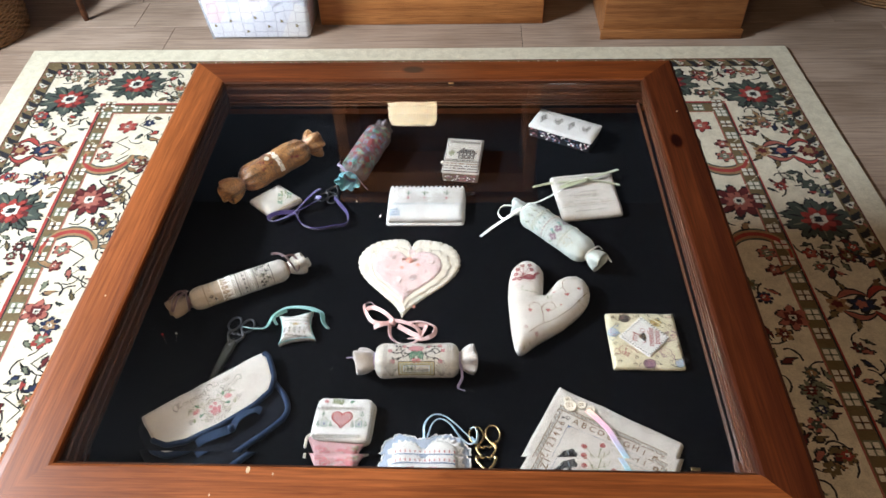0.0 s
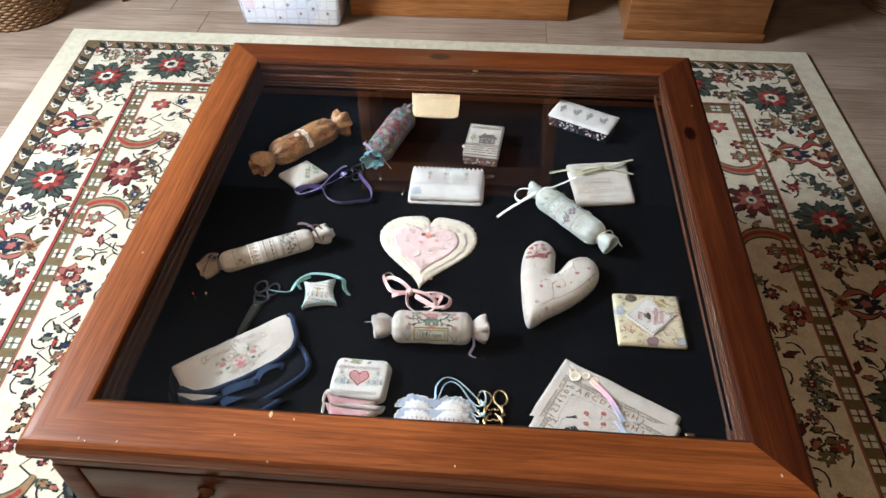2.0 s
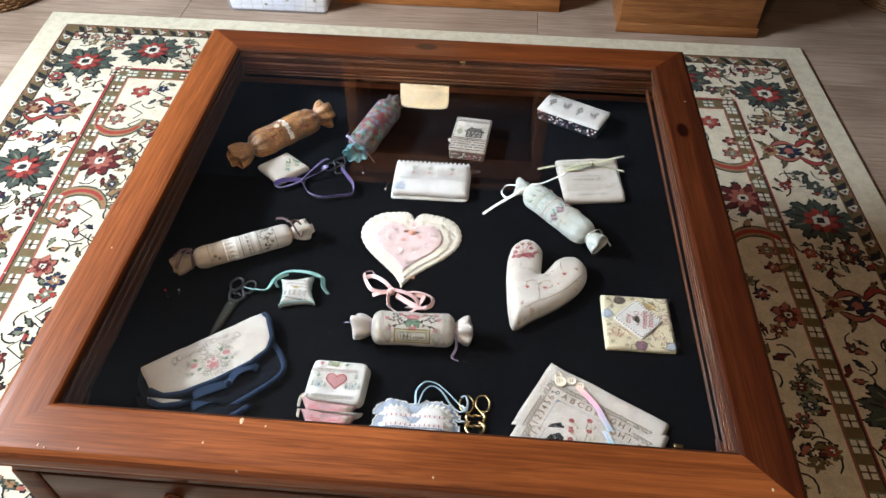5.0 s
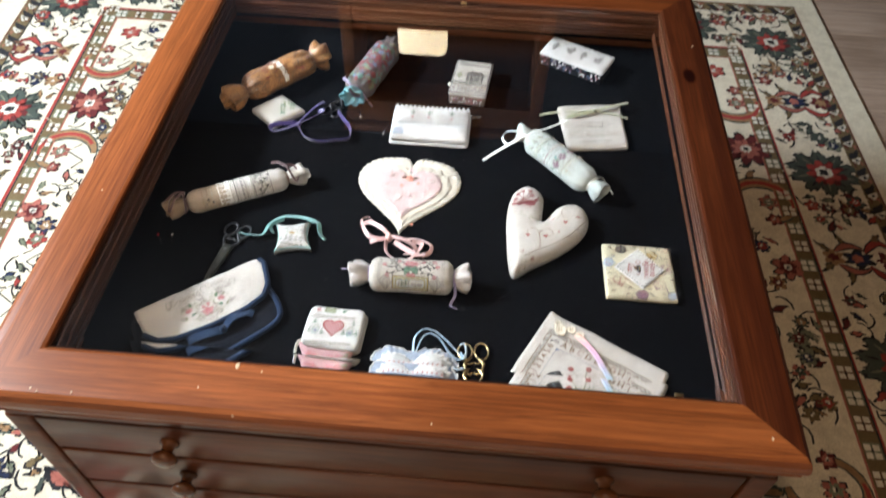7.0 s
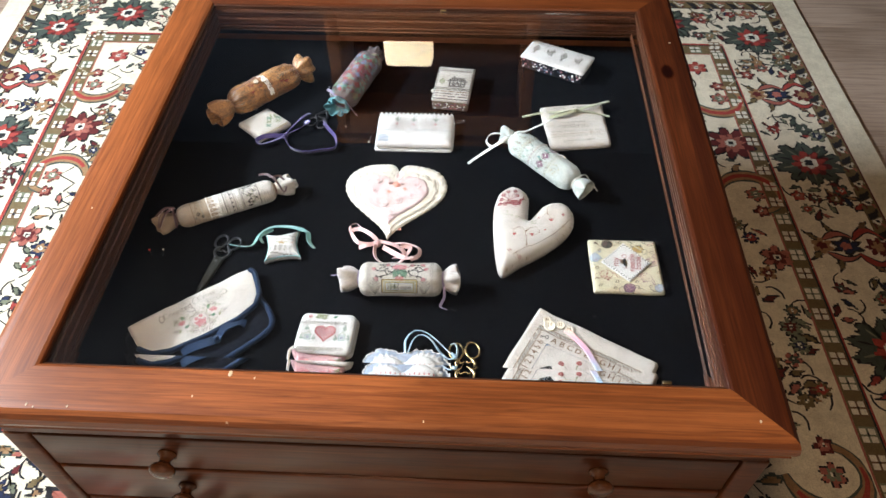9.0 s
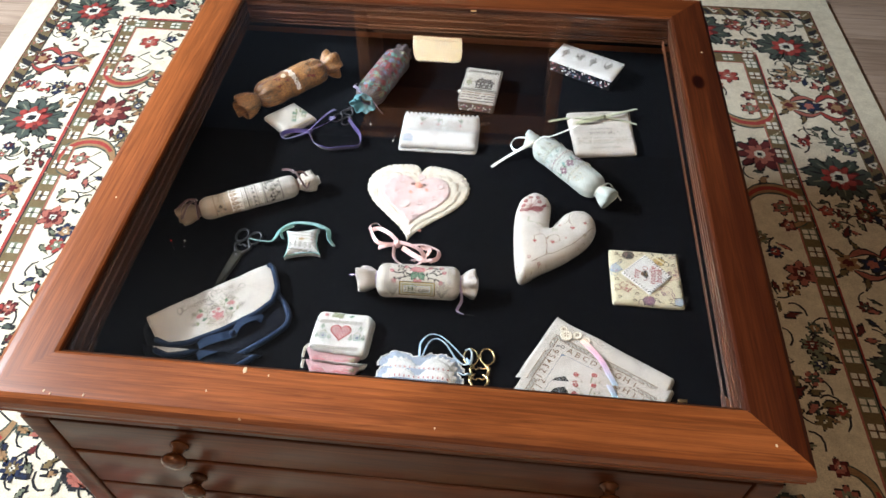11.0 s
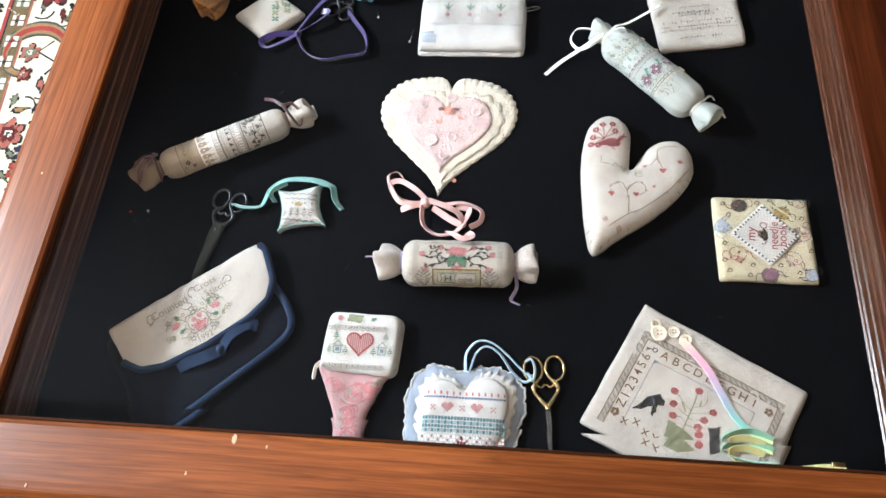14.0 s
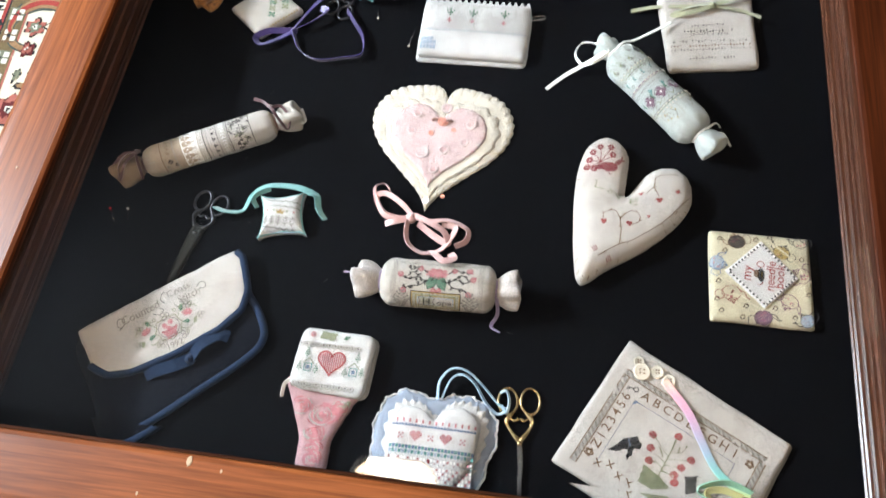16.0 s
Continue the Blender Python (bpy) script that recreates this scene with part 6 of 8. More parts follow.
# scissors
def scissors(label, x, y, turn, length, bow, metal, blade, group="embroidery scissors", spread=5.0):
    """Embroidery scissors lying flat, blades along -y."""
    ob = thing("embroidery_scissors", on(x, y, turn), label, "scissors", group)
    for s in (-1, 1):
        ring = [Vector((s * bow * 1.08 + bow * 0.92 * math.cos(t), bow * 1.25 * math.sin(t), 0.003)) for t in (2 * math.pi * k / 28 for k in range(28))]
        part("finger_ring", tube(ring, bow * 0.15, True), metal, ob)
        sh = catmull([(s * bow * 0.6, -bow * 1.1, 0.003), (s * bow * 1.15, -bow * 1.75, 0.003), (s * bow * 1.1, -bow * 2.4, 0.003), (s * bow * 0.3, -bow * 3.5, 0.003), (0, -bow * 3.9, 0.003)], 5)
        part("shank", tube(sh, lambda f: bow * (0.17 + 0.1 * math.sin(6 * f) ** 2)), metal, ob)
        part("curl", tube(catmull([(s * bow * 0.9, -bow * 1.55, 0.003), (s * bow * 0.45, -bow * 1.9, 0.003), (s * bow * 0.1, -bow * 1.6, 0.003)], 5), bow * 0.12), metal, ob)
        b = prism([(-bow * 0.24, 0), (bow * 0.24, 0), (bow * 0.2, -length * 0.5), (0.0, -length), (-bow * 0.14, -length * 0.5)], 0, 0.0016)
        part("blade", b, blade, ob, at=pose(0, -bow * 3.6, 0.0014 + 0.0018 * (s > 0), 0, 0, s * spread * 0.3), smooth=False)
    part("screw", lathe([(0, 0), (bow * 0.28, 0), (bow * 0.25, 0.001), (0, 0.0016)], 14), metal, ob, at=pose(0, -bow * 4.0, 0.005))
    return ob


scissors("gilt-handled embroidery scissors with heart-shaped shanks and steel blades", 0.106, -0.3195, 6, 0.05, 0.0108, C["gilt"], C["steel"])
dark = scissors("dark steel embroidery scissors in a slim leather blade sheath", -0.2815, -0.1285, -12, 0.06, 0.0105, C["dark_steel"], C["dark_steel"])
lea = [(-0.0075, -0.034), (0.0, -0.031), (0.0075, -0.034), (0.0065, -0.07), (0.0035, -0.105), (0.0, -0.108), (-0.0035, -0.105), (-0.0065, -0.07)]
part("blade_sheath", Puff(outline_of(lea, 6), 0.006, 0.004, 0.0, 0.0004).mesh(6), C["leather"], dark, "worn dark leather blade sheath")
scissors("slender steel scissors lying beside a purple ribbon", -0.186, 0.178, 160, 0.05, 0.0095, C["dark_steel"], C["steel"])

# small fob cushion on a purple ribbon
cx, cy = -0.281, 0.166
quad = local([(-0.282, 0.12), (-0.232, 0.17), (-0.285, 0.212), (-0.333, 0.164)], cx, cy)
fob = thing("scissor_fob", on(cx, cy), "small white and green fob cushion with purple ribbon bow", "scissor fob")
pf = Puff(rounded(quad, 0.004), 0.013, 0.014, 0.0, 0.0005)
part("cushion", pf.mesh(7), C["ivory"], fob)
pt = Patch(pf, quad)
cells = []
for k in range(5):
    cells += art((".G.", "GGG", ".G."), 0.42 + 0.1 * k, 0.3 + 0.13 * (k % 3), 0.05, 0.06, {"G": I["moss" if k % 2 else "green"]})
cells += [(0.7 + 0.03 * k, 0.45 + 0.05 * (k % 4), 0.05, 0.06, I["moss"]) for k in range(7)]
cells += [(f, 0.04, 0.03, 0.03, I["gold"]) for f in np.arange(0.05, 0.95, 0.06)]
stitches(fob, pt.point, cells, THREADS, "stitched_leaves")
P = C["purple_ribbon"]
ribbon(fob, [(0.04, -0.028, 0.004), (0.056, 0.0, 0.008), (0.07, 0.022, 0.01), (0.078, 0.034, 0.007)], 0.008, P, (0.8, 0.2), "bow_tail")
ribbon(fob, [(0.042, -0.028, 0.005), (0.07, -0.014, 0.012), (0.082, 0.004, 0.01), (0.07, 0.01, 0.005)], 0.008, P, (0.9, 0.4), "bow_loop")
ribbon(fob, [(0.04, -0.03, 0.005), (0.012, -0.036, 0.009), (-0.004, -0.048, 0.01), (0.004, -0.058, 0.008), (0.024, -0.046, 0.006), (0.04, -0.032, 0.005)], 0.008, P, (0.9, 0.3), "bow_loop")
ribbon(fob, [(0.042, -0.032, 0.005), (0.058, -0.062, 0.006), (0.085, -0.076, 0.007), (0.115, -0.07, 0.007), (0.14, -0.062, 0.007), (0.138, -0.035, 0.007), (0.122, -0.01, 0.006), (0.108, 0.01, 0.006)], 0.009, P, (1.2, 1.3), "ribbon_loop")
part("knot", lathe([(0, 0), (0.005, 0.001), (0.006, 0.004), (0.0, 0.008)], 12), P, fob, at=pose(0.042, -0.03, 0.001))

# pin cushion on a teal ribbon
cx, cy = -0.19, -0.139
quad = [(-0.0225, -0.031), (0.033, -0.02), (0.021, 0.035), (-0.0315, 0.024)]
pin = thing("scissor_fob", on(cx, cy), "tiny white stitched fob cushion tied with teal ribbon", "scissor fob")
o = outline_of([bilinear(quad, f, g) for f, g in ((0, 0), (0.12, 0.06), (0.5, 0.1), (0.88, 0.06), (1, 0), (0.95, 0.12), (0.9, 0.5), (0.95, 0.88), (1, 1), (0.88, 0.94), (0.5, 0.9), (0.12, 0.94), (0, 1), (0.05, 0.88), (0.1, 0.5), (0.05, 0.12))], 4)
pf = Puff(o, 0.018, 0.016, 0.0, 0.0006)
part("cushion", pf.mesh(8), C["white"], pin)
pt = Patch(pf, quad)
shapes = []
for y in (-0.019, 0.008, 0.015):
    shapes.append(("line", "grey", 0.0009, [(-0.021 + 0.0035 * k, y + 0.0016 * (k % 2)) for k in range(13)]))
shapes += [("poly", "sky", 0.0009, [(-0.021, y), (0.021, y)]) for y in (-0.0225, 0.0115, 0.019)]
for k in range(5):
    x = -0.016 + 0.008 * k
    shapes += [("poly", "grey", 0.0008, [(x, -0.015), (x, -0.003)])] + [("line", "grey", 0.0008, [(x, -0.013 + 0.003 * j), (x + q * 0.003, -0.011 + 0.003 * j)]) for j in range(3) for q in (-1, 1)] + [("fill", "moss" if k % 2 else "rose", 0.0011, ell(x, 0.003, 0.0014, 0.0014, 6))]
shapes += [("fill", "gold", 0.001, [(-0.004, -0.001), (0.004, -0.001), (0.005, 0.005), (0.002, 0.002), (0, 0.006), (-0.002, 0.002), (-0.005, 0.005)])]
draw(pin, pf.point, shapes, "stitched_rows")
part("cord_trim", tube([pf.point(*(np.array(p) * 0.99)) * 1.0 for p in o[::2]], 0.0011, True), C["teal_ribbon"], pin)
R2 = C["teal_ribbon"]
ribbon(pin, [(-0.086, 0.006, 0.004), (-0.07, 0.0, 0.008), (-0.05, 0.004, 0.006), (-0.04, 0.024, 0.012), (-0.02, 0.034, 0.018), (0.01, 0.036, 0.017), (0.03, 0.032, 0.014)], 0.009, R2, (0.9, 0.3))
ribbon(pin, [(-0.02, 0.032, 0.016), (-0.04, 0.022, 0.01), (-0.034, 0.01, 0.005)], 0.007, R2, (0.4, 0.9), "ribbon_tail")
ribbon(pin, [(0.02, 0.034, 0.015), (0.036, 0.03, 0.012), (0.04, 0.016, 0.006), (0.05, 0.004, 0.002)], 0.008, R2, (0.4, 0.8), "ribbon_tail")

# folding spectacle case
cx, cy = -0.28, -0.29
pocket = thing("spectacle_case", on(cx, cy), "navy blue spectacle case with a cream embroidered flap and blue binding", "spectacle case")
body = local([(-0.386, -0.309), (-0.31, -0.25), (-0.25, -0.209), (-0.225, -0.215), (-0.205, -0.24), (-0.187, -0.262), (-0.178, -0.285), (-0.189, -0.308), (-0.235, -0.352), (-0.29, -0.4), (-0.325, -0.405), (-0.355, -0.365)], cx, cy)
bo = outline_of(body, 5)
pb = Puff(bo, 0.007, 0.01, 0.0, 0.0012)
part("pouch", pb.mesh(7), C["navy"], pocket, "dark navy pouch")
flap = local([(-0.386, -0.305), (-0.31, -0.246), (-0.234, -0.189), (-0.222, -0.196), (-0.206, -0.234), (-0.207, -0.258), (-0.226, -0.283), (-0.268, -0.317), (-0.31, -0.343), (-0.335, -0.349), (-0.356, -0.342)], cx, cy)
fo = rounded(flap, 0.004, 3)
pf = Puff(fo, 0.006, 0.01, 0.0085, 0.0012)
part("flap", pf.mesh(8), C["warm_linen"], pocket, "cream linen flap with a stitched rose wreath")
part("binding", tube([Vector((x, y, 0.0125)) for x, y in [p for p in fo if p[0] > -0.078 and p[1] < 0.101 + 0.763 * (p[0] - 0.046) - 0.003]], 0.0042, False), C["blue_edge_cloth"], pocket, "bright blue edge binding")
part("binding", tube([Vector((x, y, 0.005)) for x, y in bo[17:48]], 0.0044, False), C["blue_edge_cloth"], pocket, "bright blue edge binding")
ax = Vector((0.152, 0.114, 0)).normalized()
ay = Vector((-ax.y, ax.x, 0))


def on_flap(u, v, lift=0.0):
    p = ax * (u - 0.005) + ay * (1.1 * v - 0.01)
    return pf.point(p.x - 0.004, p.y + 0.012, lift)


shapes = [("shut", "moss", 0.0009, [(0.0145 * (1 + 0.1 * math.cos(8 * t)) * math.cos(t), 0.0125 * (1 + 0.1 * math.cos(8 * t)) * math.sin(t)) for t in np.arange(0, 6.28, 0.26)]), ("shut", "grey", 0.0007, ell(0, 0, 0.0118, 0.0102, 14))]
for x, y in ((-0.0035, 0.0035), (0.004, 0.005), (0.0, -0.001)):
    shapes.append(("fill", "rose", 0.0011, ell(x, y, 0.003, 0.0028, 8)))
shapes += [("fill", "rose", 0.0015, [(-0.009, -0.002), (0.009, -0.002), (0.005, -0.009), (-0.005, -0.009)]), ("line", "wine", 0.0007, [(-0.009, -0.001), (0.0, -0.003), (0.009, -0.001)]), ("poly", "rose", 0.0012, [(-0.006, -0.0105), (0.006, -0.0105)])]
for s, y0 in ((-1, 0.0045), (1, 0.004)):
    cxx = s * 0.0265
    for k in range(5):
        shapes.append(("fill", "rose", 0.0011, leaf(cxx - s * 0.003, y0 - 0.001, (90 - s * 70) + s * 28 * k, 0.0078, 0.004)))
    shapes += [("fill", "green", 0.0011, leaf(s * 0.024, y0 - 0.008, 90 + s * 70, 0.009, 0.005)), ("fill", "green", 0.0011, leaf(s * 0.018, y0 + 0.006, 90 - s * 30, 0.008, 0.0045)), ("fill", "moss", 0.0011, leaf(s * 0.03, y0 - 0.006, 250, 0.008, 0.0045))]
    for line in ([(0.013, 0.006), (0.017, 0.011), (0.022, 0.011), (0.022, 0.007)], [(0.012, -0.006), (0.018, -0.01), (0.024, -0.009)], [(0.027, 0.01), (0.033, 0.011), (0.036, 0.007)], [(0.016, 0.013), (0.02, 0.017), (0.025, 0.015)]):
        shapes.append(("line", "moss", 0.0008, [(s * x, y) for x, y in line]))
    shapes += [("shut", "moss", 0.0007, ell(s * x, y, 0.0017, 0.0017, 6)) for x, y in ((0.02, 0.014), (0.033, -0.003), (0.017, -0.013), (0.03, 0.013), (0.012, 0.0145))]
for line in ([(-0.046, 0.022), (-0.05, 0.027), (-0.047, 0.033), (-0.041, 0.031), (-0.043, 0.025), (-0.05, 0.022)], [(-0.002, 0.024), (0.002, 0.02), (-0.004, 0.017), (-0.01, 0.021)], [(0.006, 0.026), (0.003, 0.032), (0.008, 0.038), (0.013, 0.036)], [(0.046, 0.024), (0.052, 0.022), (0.054, 0.027), (0.049, 0.03), (0.044, 0.026)], [(0.015, 0.021), (0.018, 0.015), (0.024, 0.016), (0.022, 0.022)]):
    shapes.append(("line", "grey", 0.0009, line))
draw(pocket, on_flap, shapes, "rose_basket_embroidery")
for word, u, v, size in (("Counted", -0.022, 0.0285, 0.0125), ("Cross", 0.0245, 0.033, 0.0115), ("Stitch", 0.033, 0.022, 0.0115), ("1992", -0.001, -0.0195, 0.0095)):
    lettering(pocket, word, size, on_flap, u, v, C["faded"])
tie_at = lambda u, v, z: tuple((lambda p: (p.x - 0.004, p.y + 0.012, z))(ax * (u - 0.002) + ay * (v - 0.012)))
ribbon(pocket, [tie_at(0.004, -0.042, 0.011), tie_at(0.02, -0.036, 0.018), tie_at(0.042, -0.034, 0.014), tie_at(0.05, -0.04, 0.01)], 0.013, C["blue_edge_cloth"], (0.3, 0.1), "tie_loop")
ribbon(pocket, [tie_at(0.004, -0.042, 0.011), tie_at(-0.012, -0.042, 0.016), tie_at(-0.034, -0.036, 0.013), tie_at(-0.046, -0.034, 0.01)], 0.013, C["blue_edge_cloth"], (0.1, 0.4), "tie_loop")
part("tie_knot", lathe([(0, 0), (0.006, 0.001), (0.0065, 0.005), (0.0, 0.009)], 12), C["blue_edge_cloth"], pocket, at=pose(*tie_at(0.004, -0.042, 0.008)))

for u, v, r in ((-0.03, 0.012, 0.004), (0.0, 0.0135, 0.0045), (0.028, 0.014, 0.004), (-0.012, -0.013, 0.004), (0.013, -0.014, 0.004), (-0.036, -0.004, 0.0035), (0.037, -0.003, 0.0035)):
    wreath = [p for k in range(3) for p in [("shut", "grey", 0.0006, ell(u + 0.6 * r * math.cos(2.1 * k), v + 0.6 * r * math.sin(2.1 * k), 0.55 * r, 0.5 * r, 8))]]
    draw(pocket, on_flap, wreath, "wreath_stitching")

# cone-tailed case with a heart
cx, cy = -0.1, -0.31
quad = [(-0.037, -0.026), (0.0445, -0.031), (0.0485, 0.0385), (-0.0335, 0.0405)]
cone = thing("scissor_case", on(cx, cy), "white stitched scissor case with a pink heart and tapering floral sheath", "scissor case")
sheath = [(-0.037, -0.012), (0.04, -0.016), (0.034, -0.036), (0.0185, -0.073), (0.0155, -0.096), (-0.0125, -0.096), (-0.0165, -0.073), (-0.0325, -0.036)]
ps = Puff(outline_of(sheath, 6), 0.0085, 0.009, 0.0, 0.0014)
part("sheath", ps.mesh(7), C["pink_cloth"], cone, "pink floral printed sheath")
shapes = []
for fx, fy, r in ((0.006, -0.05, 0.017), (-0.018, -0.044, 0.012), (0.022, -0.042, 0.011), (0.0, -0.07, 0.013), (0.002, -0.085, 0.011)):
    for k in range(26):
        a0, q = rs2.uniform(0, 360), r * rs2.uniform(0.2, 1.0)
        ox, oy = rs2.uniform(-0.15, 0.15) * r, rs2.uniform(-0.15, 0.15) * r
        shapes.append(("line", ("ivory_shade", "rose", "rose", "red")[k % 4], (0.0014, 0.0022, 0.0016, 0.0007)[k % 4], ell(fx + ox, fy + oy, q, q * 0.8, 5, a0, a0 + rs2.uniform(50, 120))))
    shapes.append(("fill", "rose", 0.0013, [(fx + 0.2 * r * math.cos(t), fy + 0.2 * r * math.sin(t)) for t in np.arange(0, 6.2, 0.6)]))
shapes += [("fill", "moss", 0.0014, leaf(x, y, a, 0.012, 0.006)) for x, y, a in ((0.024, -0.04, 40), (-0.03, -0.045, 250), (0.01, -0.085, 300))]
draw(cone, lambda x, y, lift: ps.point(x, y, lift if ps.inside(x, y) > 0.0005 else -0.002), [q for q in shapes if all(in_polygon(x, y, [tuple(p) for p in ps.o]) for x, y in q[3])], "printed_peonies")
pf = Puff(rounded(quad, 0.012), 0.0075, 0.007, 0.009, 0.0009)
part("front", pf.mesh(8), C["white"], cone)
pk = Puff(rounded([(x + 0.003, y + 0.0005) for x, y in quad], 0.012), 0.0086, 0.005, 0.0, 0.0)
part("back", pk.mesh(5), C["ivory"], cone)
pt = Patch(pf, quad)
hx, hy = 0.005, 0.003
hs = [(hx + 0.0145 * math.sin(t) ** 3, hy + 0.0145 * ((13 * math.cos(t) - 5 * math.cos(2 * t) - 2 * math.cos(3 * t) - math.cos(4 * t)) / 16 + 0.1)) for t in np.arange(0, 6.28, 0.2)]
shapes = [("ring", "red", 0.0017, hs)]
for x in np.arange(-0.0095, 0.02, 0.0022):
    ys = [y for y in np.arange(-0.02, 0.02, 0.0008) if in_polygon(x, y, hs)]
    if ys:
        shapes.append(("poly", "rose", 0.0012, [(x, ys[0]), (x, ys[-1])]))
for s in (-1, 1):
    x = 0.0055 + s * 0.0245
    shapes += [("ring", "teal", 0.0009, [(x - 0.004, -0.008), (x + 0.004, -0.008), (x + 0.004, 0.0), (x - 0.004, 0.0)]), ("fill", "blue", 0.001, [(x - 0.002, -0.006), (x + 0.002, -0.006), (x + 0.002, -0.002), (x - 0.002, -0.002)]), ("poly", "moss", 0.0009, [(x - 0.006, 0.0), (x, 0.006), (x + 0.006, 0.0)])]
    for dx, dy in ((0.009, -0.008), (-0.009, -0.009), (0.003, 0.008)):
        shapes += [("poly", "green", 0.0011, [(x + s * dx - w2, -0.0 + dy + 0.0022 * j), (x + s * dx + w2, dy + 0.0022 * j)]) for j, w2 in enumerate((0.0008, 0.003, 0.0024, 0.0016, 0.0008))]
shapes += [("fill", "moss", 0.0013, [(-0.012, 0.029), (0.004, 0.027), (0.006, 0.036), (-0.01, 0.037)]), ("fill", "green", 0.0011, leaf(0.014, 0.03, 30, 0.008, 0.005)), ("fill", "rose", 0.0012, ell(-0.02, 0.032, 0.003, 0.003, 8))]
draw(cone, pf.point, shapes, "cross_stitch")
for y in (0.0225, -0.021):
    edge = []
    for x in np.arange(-0.034, 0.034, 0.0062):
        edge += [("line", "ivory_shade", 0.0012, ell(x + 0.0031, y, 0.0031, 0.0042, 6, 180, 360)), ("fill", "grey", 0.0009, ell(x + 0.0031, y - 0.0012, 0.0011, 0.0013, 7)), ("line", "ivory_shade", 0.0007, [(x, y), (x + 0.0031, y + 0.001), (x + 0.0062, y)])]
    draw(cone, pf.point, edge, "lace_band", 0.0007)
ribbon(cone, [(-0.036, -0.018, 0.012), (-0.041, -0.024, 0.012), (-0.043, -0.036, 0.006)], 0.004, C["white_ribbon"], (0.4, 1.0), "side_cord")

# frilled heart cushion
cx, cy = 0.022, -0.392
frill = thing("frilled_cushion", on(cx, cy), "pale blue frilled cushion with white lace and banded heart cross-stitch", "cushion")
base = outline_of([(-0.057, -0.008), (-0.062, 0.02), (-0.059, 0.047), (-0.047, 0.064), (-0.031, 0.07), (-0.014, 0.066), (0.001, 0.064), (0.014, 0.069), (0.031, 0.07), (0.047, 0.066), (0.06, 0.054), (0.065, 0.036), (0.061, 0.012), (0.045, -0.016), (0.004, -0.05), (-0.036, -0.028)], 9)
n = len(base)
wavy = [(x * (1 + 0.018 * math.sin(k * 0.62) + 0.012 * math.sin(k * 1.7)), y * (1 + 0.018 * math.sin(k * 0.62) + 0.012 * math.sin(k * 1.7))) for k, (x, y) in enumerate(base)]
pfr = Puff(wavy, 0.006, 0.006, 0.0, 0.0022, (0, 0.01))
part("frill", pfr.mesh(8), C["blue_frill"], frill, "gathered pale blue cotton frill")
part("picot_edge", tube([Vector((x, y, 0.004 + 0.001 * math.sin(k))) for k, (x, y) in enumerate(dense(wavy + wavy[:1], 0.002))], lambda f: 0.0008 + 0.0006 * abs(math.sin(f * 300)), sides=6), C["white"], frill)
heart_panel = outline_of([(-0.037, -0.004), (-0.0435, 0.026), (-0.036, 0.047), (-0.022, 0.052), (-0.01, 0.048), (0.0, 0.041), (0.01, 0.051), (0.022, 0.056), (0.036, 0.053), (0.0465, 0.042), (0.046, 0.02), (0.036, -0.004), (0.002, -0.036)], 12)
lace_o = [(x * (1.12 + 0.08 * abs((k % 6) - 3) / 3), 0.006 + (y - 0.006) * (1.12 + 0.08 * abs((k % 6) - 3) / 3)) for k, (x, y) in enumerate(heart_panel)]
pl = Puff(lace_o, 0.002, 0.004, 0.0072, 0.0016, (0, 0.008))
part("lace_edging", pl.mesh(6), C["white"], frill)
pan = heart_panel
pp = Puff(pan, 0.011, 0.018, 0.0088, 0.0008, (0, 0.008))
part("panel", pp.mesh(9), C["white"], frill)
quad = [(-0.044, -0.03), (0.046, -0.03), (0.046, 0.047), (-0.044, 0.047)]
pt = Patch(pp, quad)
cells = []
for k in range(26):
    f = 0.04 + k * 0.037
    cells += [(f, 0.52, 0.03, 0.045, I["blue" if k % 2 else "teal"]), (f, 0.46, 0.03, 0.045, I["teal" if k % 2 else "sky"]), (f, 0.8, 0.03, 0.03, I["blue"])]
    for j in range(9):
        cells.append((f, 0.38 - 0.048 * j, 0.022, 0.03, I["rose" if (k + j) % 3 == 0 else ("moss" if j > 6 else "snow")]))
    if k % 2:
        cells.append((f, 0.86, 0.022, 0.05, I["rose"]))
for f0 in (0.28, 0.62):
    cells += art(HEART, f0 - 0.03, 0.72, 0.02, 0.022, {"X": I["rose"]})
for f0 in (0.12, 0.46, 0.82):
    cells += art(("X.X", ".X.", "X.X"), f0, 0.68, 0.022, 0.025, {"X": I["rose"]})
cells += art((".X.", "XXX", "XXX", "XXX", ".X."), 0.46, 0.36, 0.035, 0.06, {"X": I["wine"]})
stitches(frill, pt.point, cells, THREADS, "cross_stitch")
ribbon(frill, [(0.0, 0.063, 0.008), (0.0, 0.081, 0.014), (0.011, 0.095, 0.016), (0.027, 0.095, 0.014), (0.044, 0.083, 0.012), (0.064, 0.065, 0.008), (0.072, 0.063, 0.008)], 0.0034, C["blue_ribbon"], (0.7, 1.1), "hanging_ribbon")
ribbon(frill, [(0.004, 0.064, 0.008), (0.011, 0.084, 0.012), (0.022, 0.091, 0.013), (0.036, 0.084, 0.011), (0.05, 0.066, 0.007), (0.063, 0.056, 0.006), (0.073, 0.061, 0.007)], 0.0034, C["blue_ribbon"], (1.0, 0.6), "hanging_ribbon")
ribbon(frill, [(0.064, 0.078, 0.009), (0.07, 0.08, 0.01), (0.074, 0.07, 0.009), (0.072, 0.058, 0.007), (0.066, 0.066, 0.007)], 0.004, C["blue_ribbon"], (0.8, 1.2), "ribbon_knot")

# folded sampler
cx, cy = 0.258, -0.352
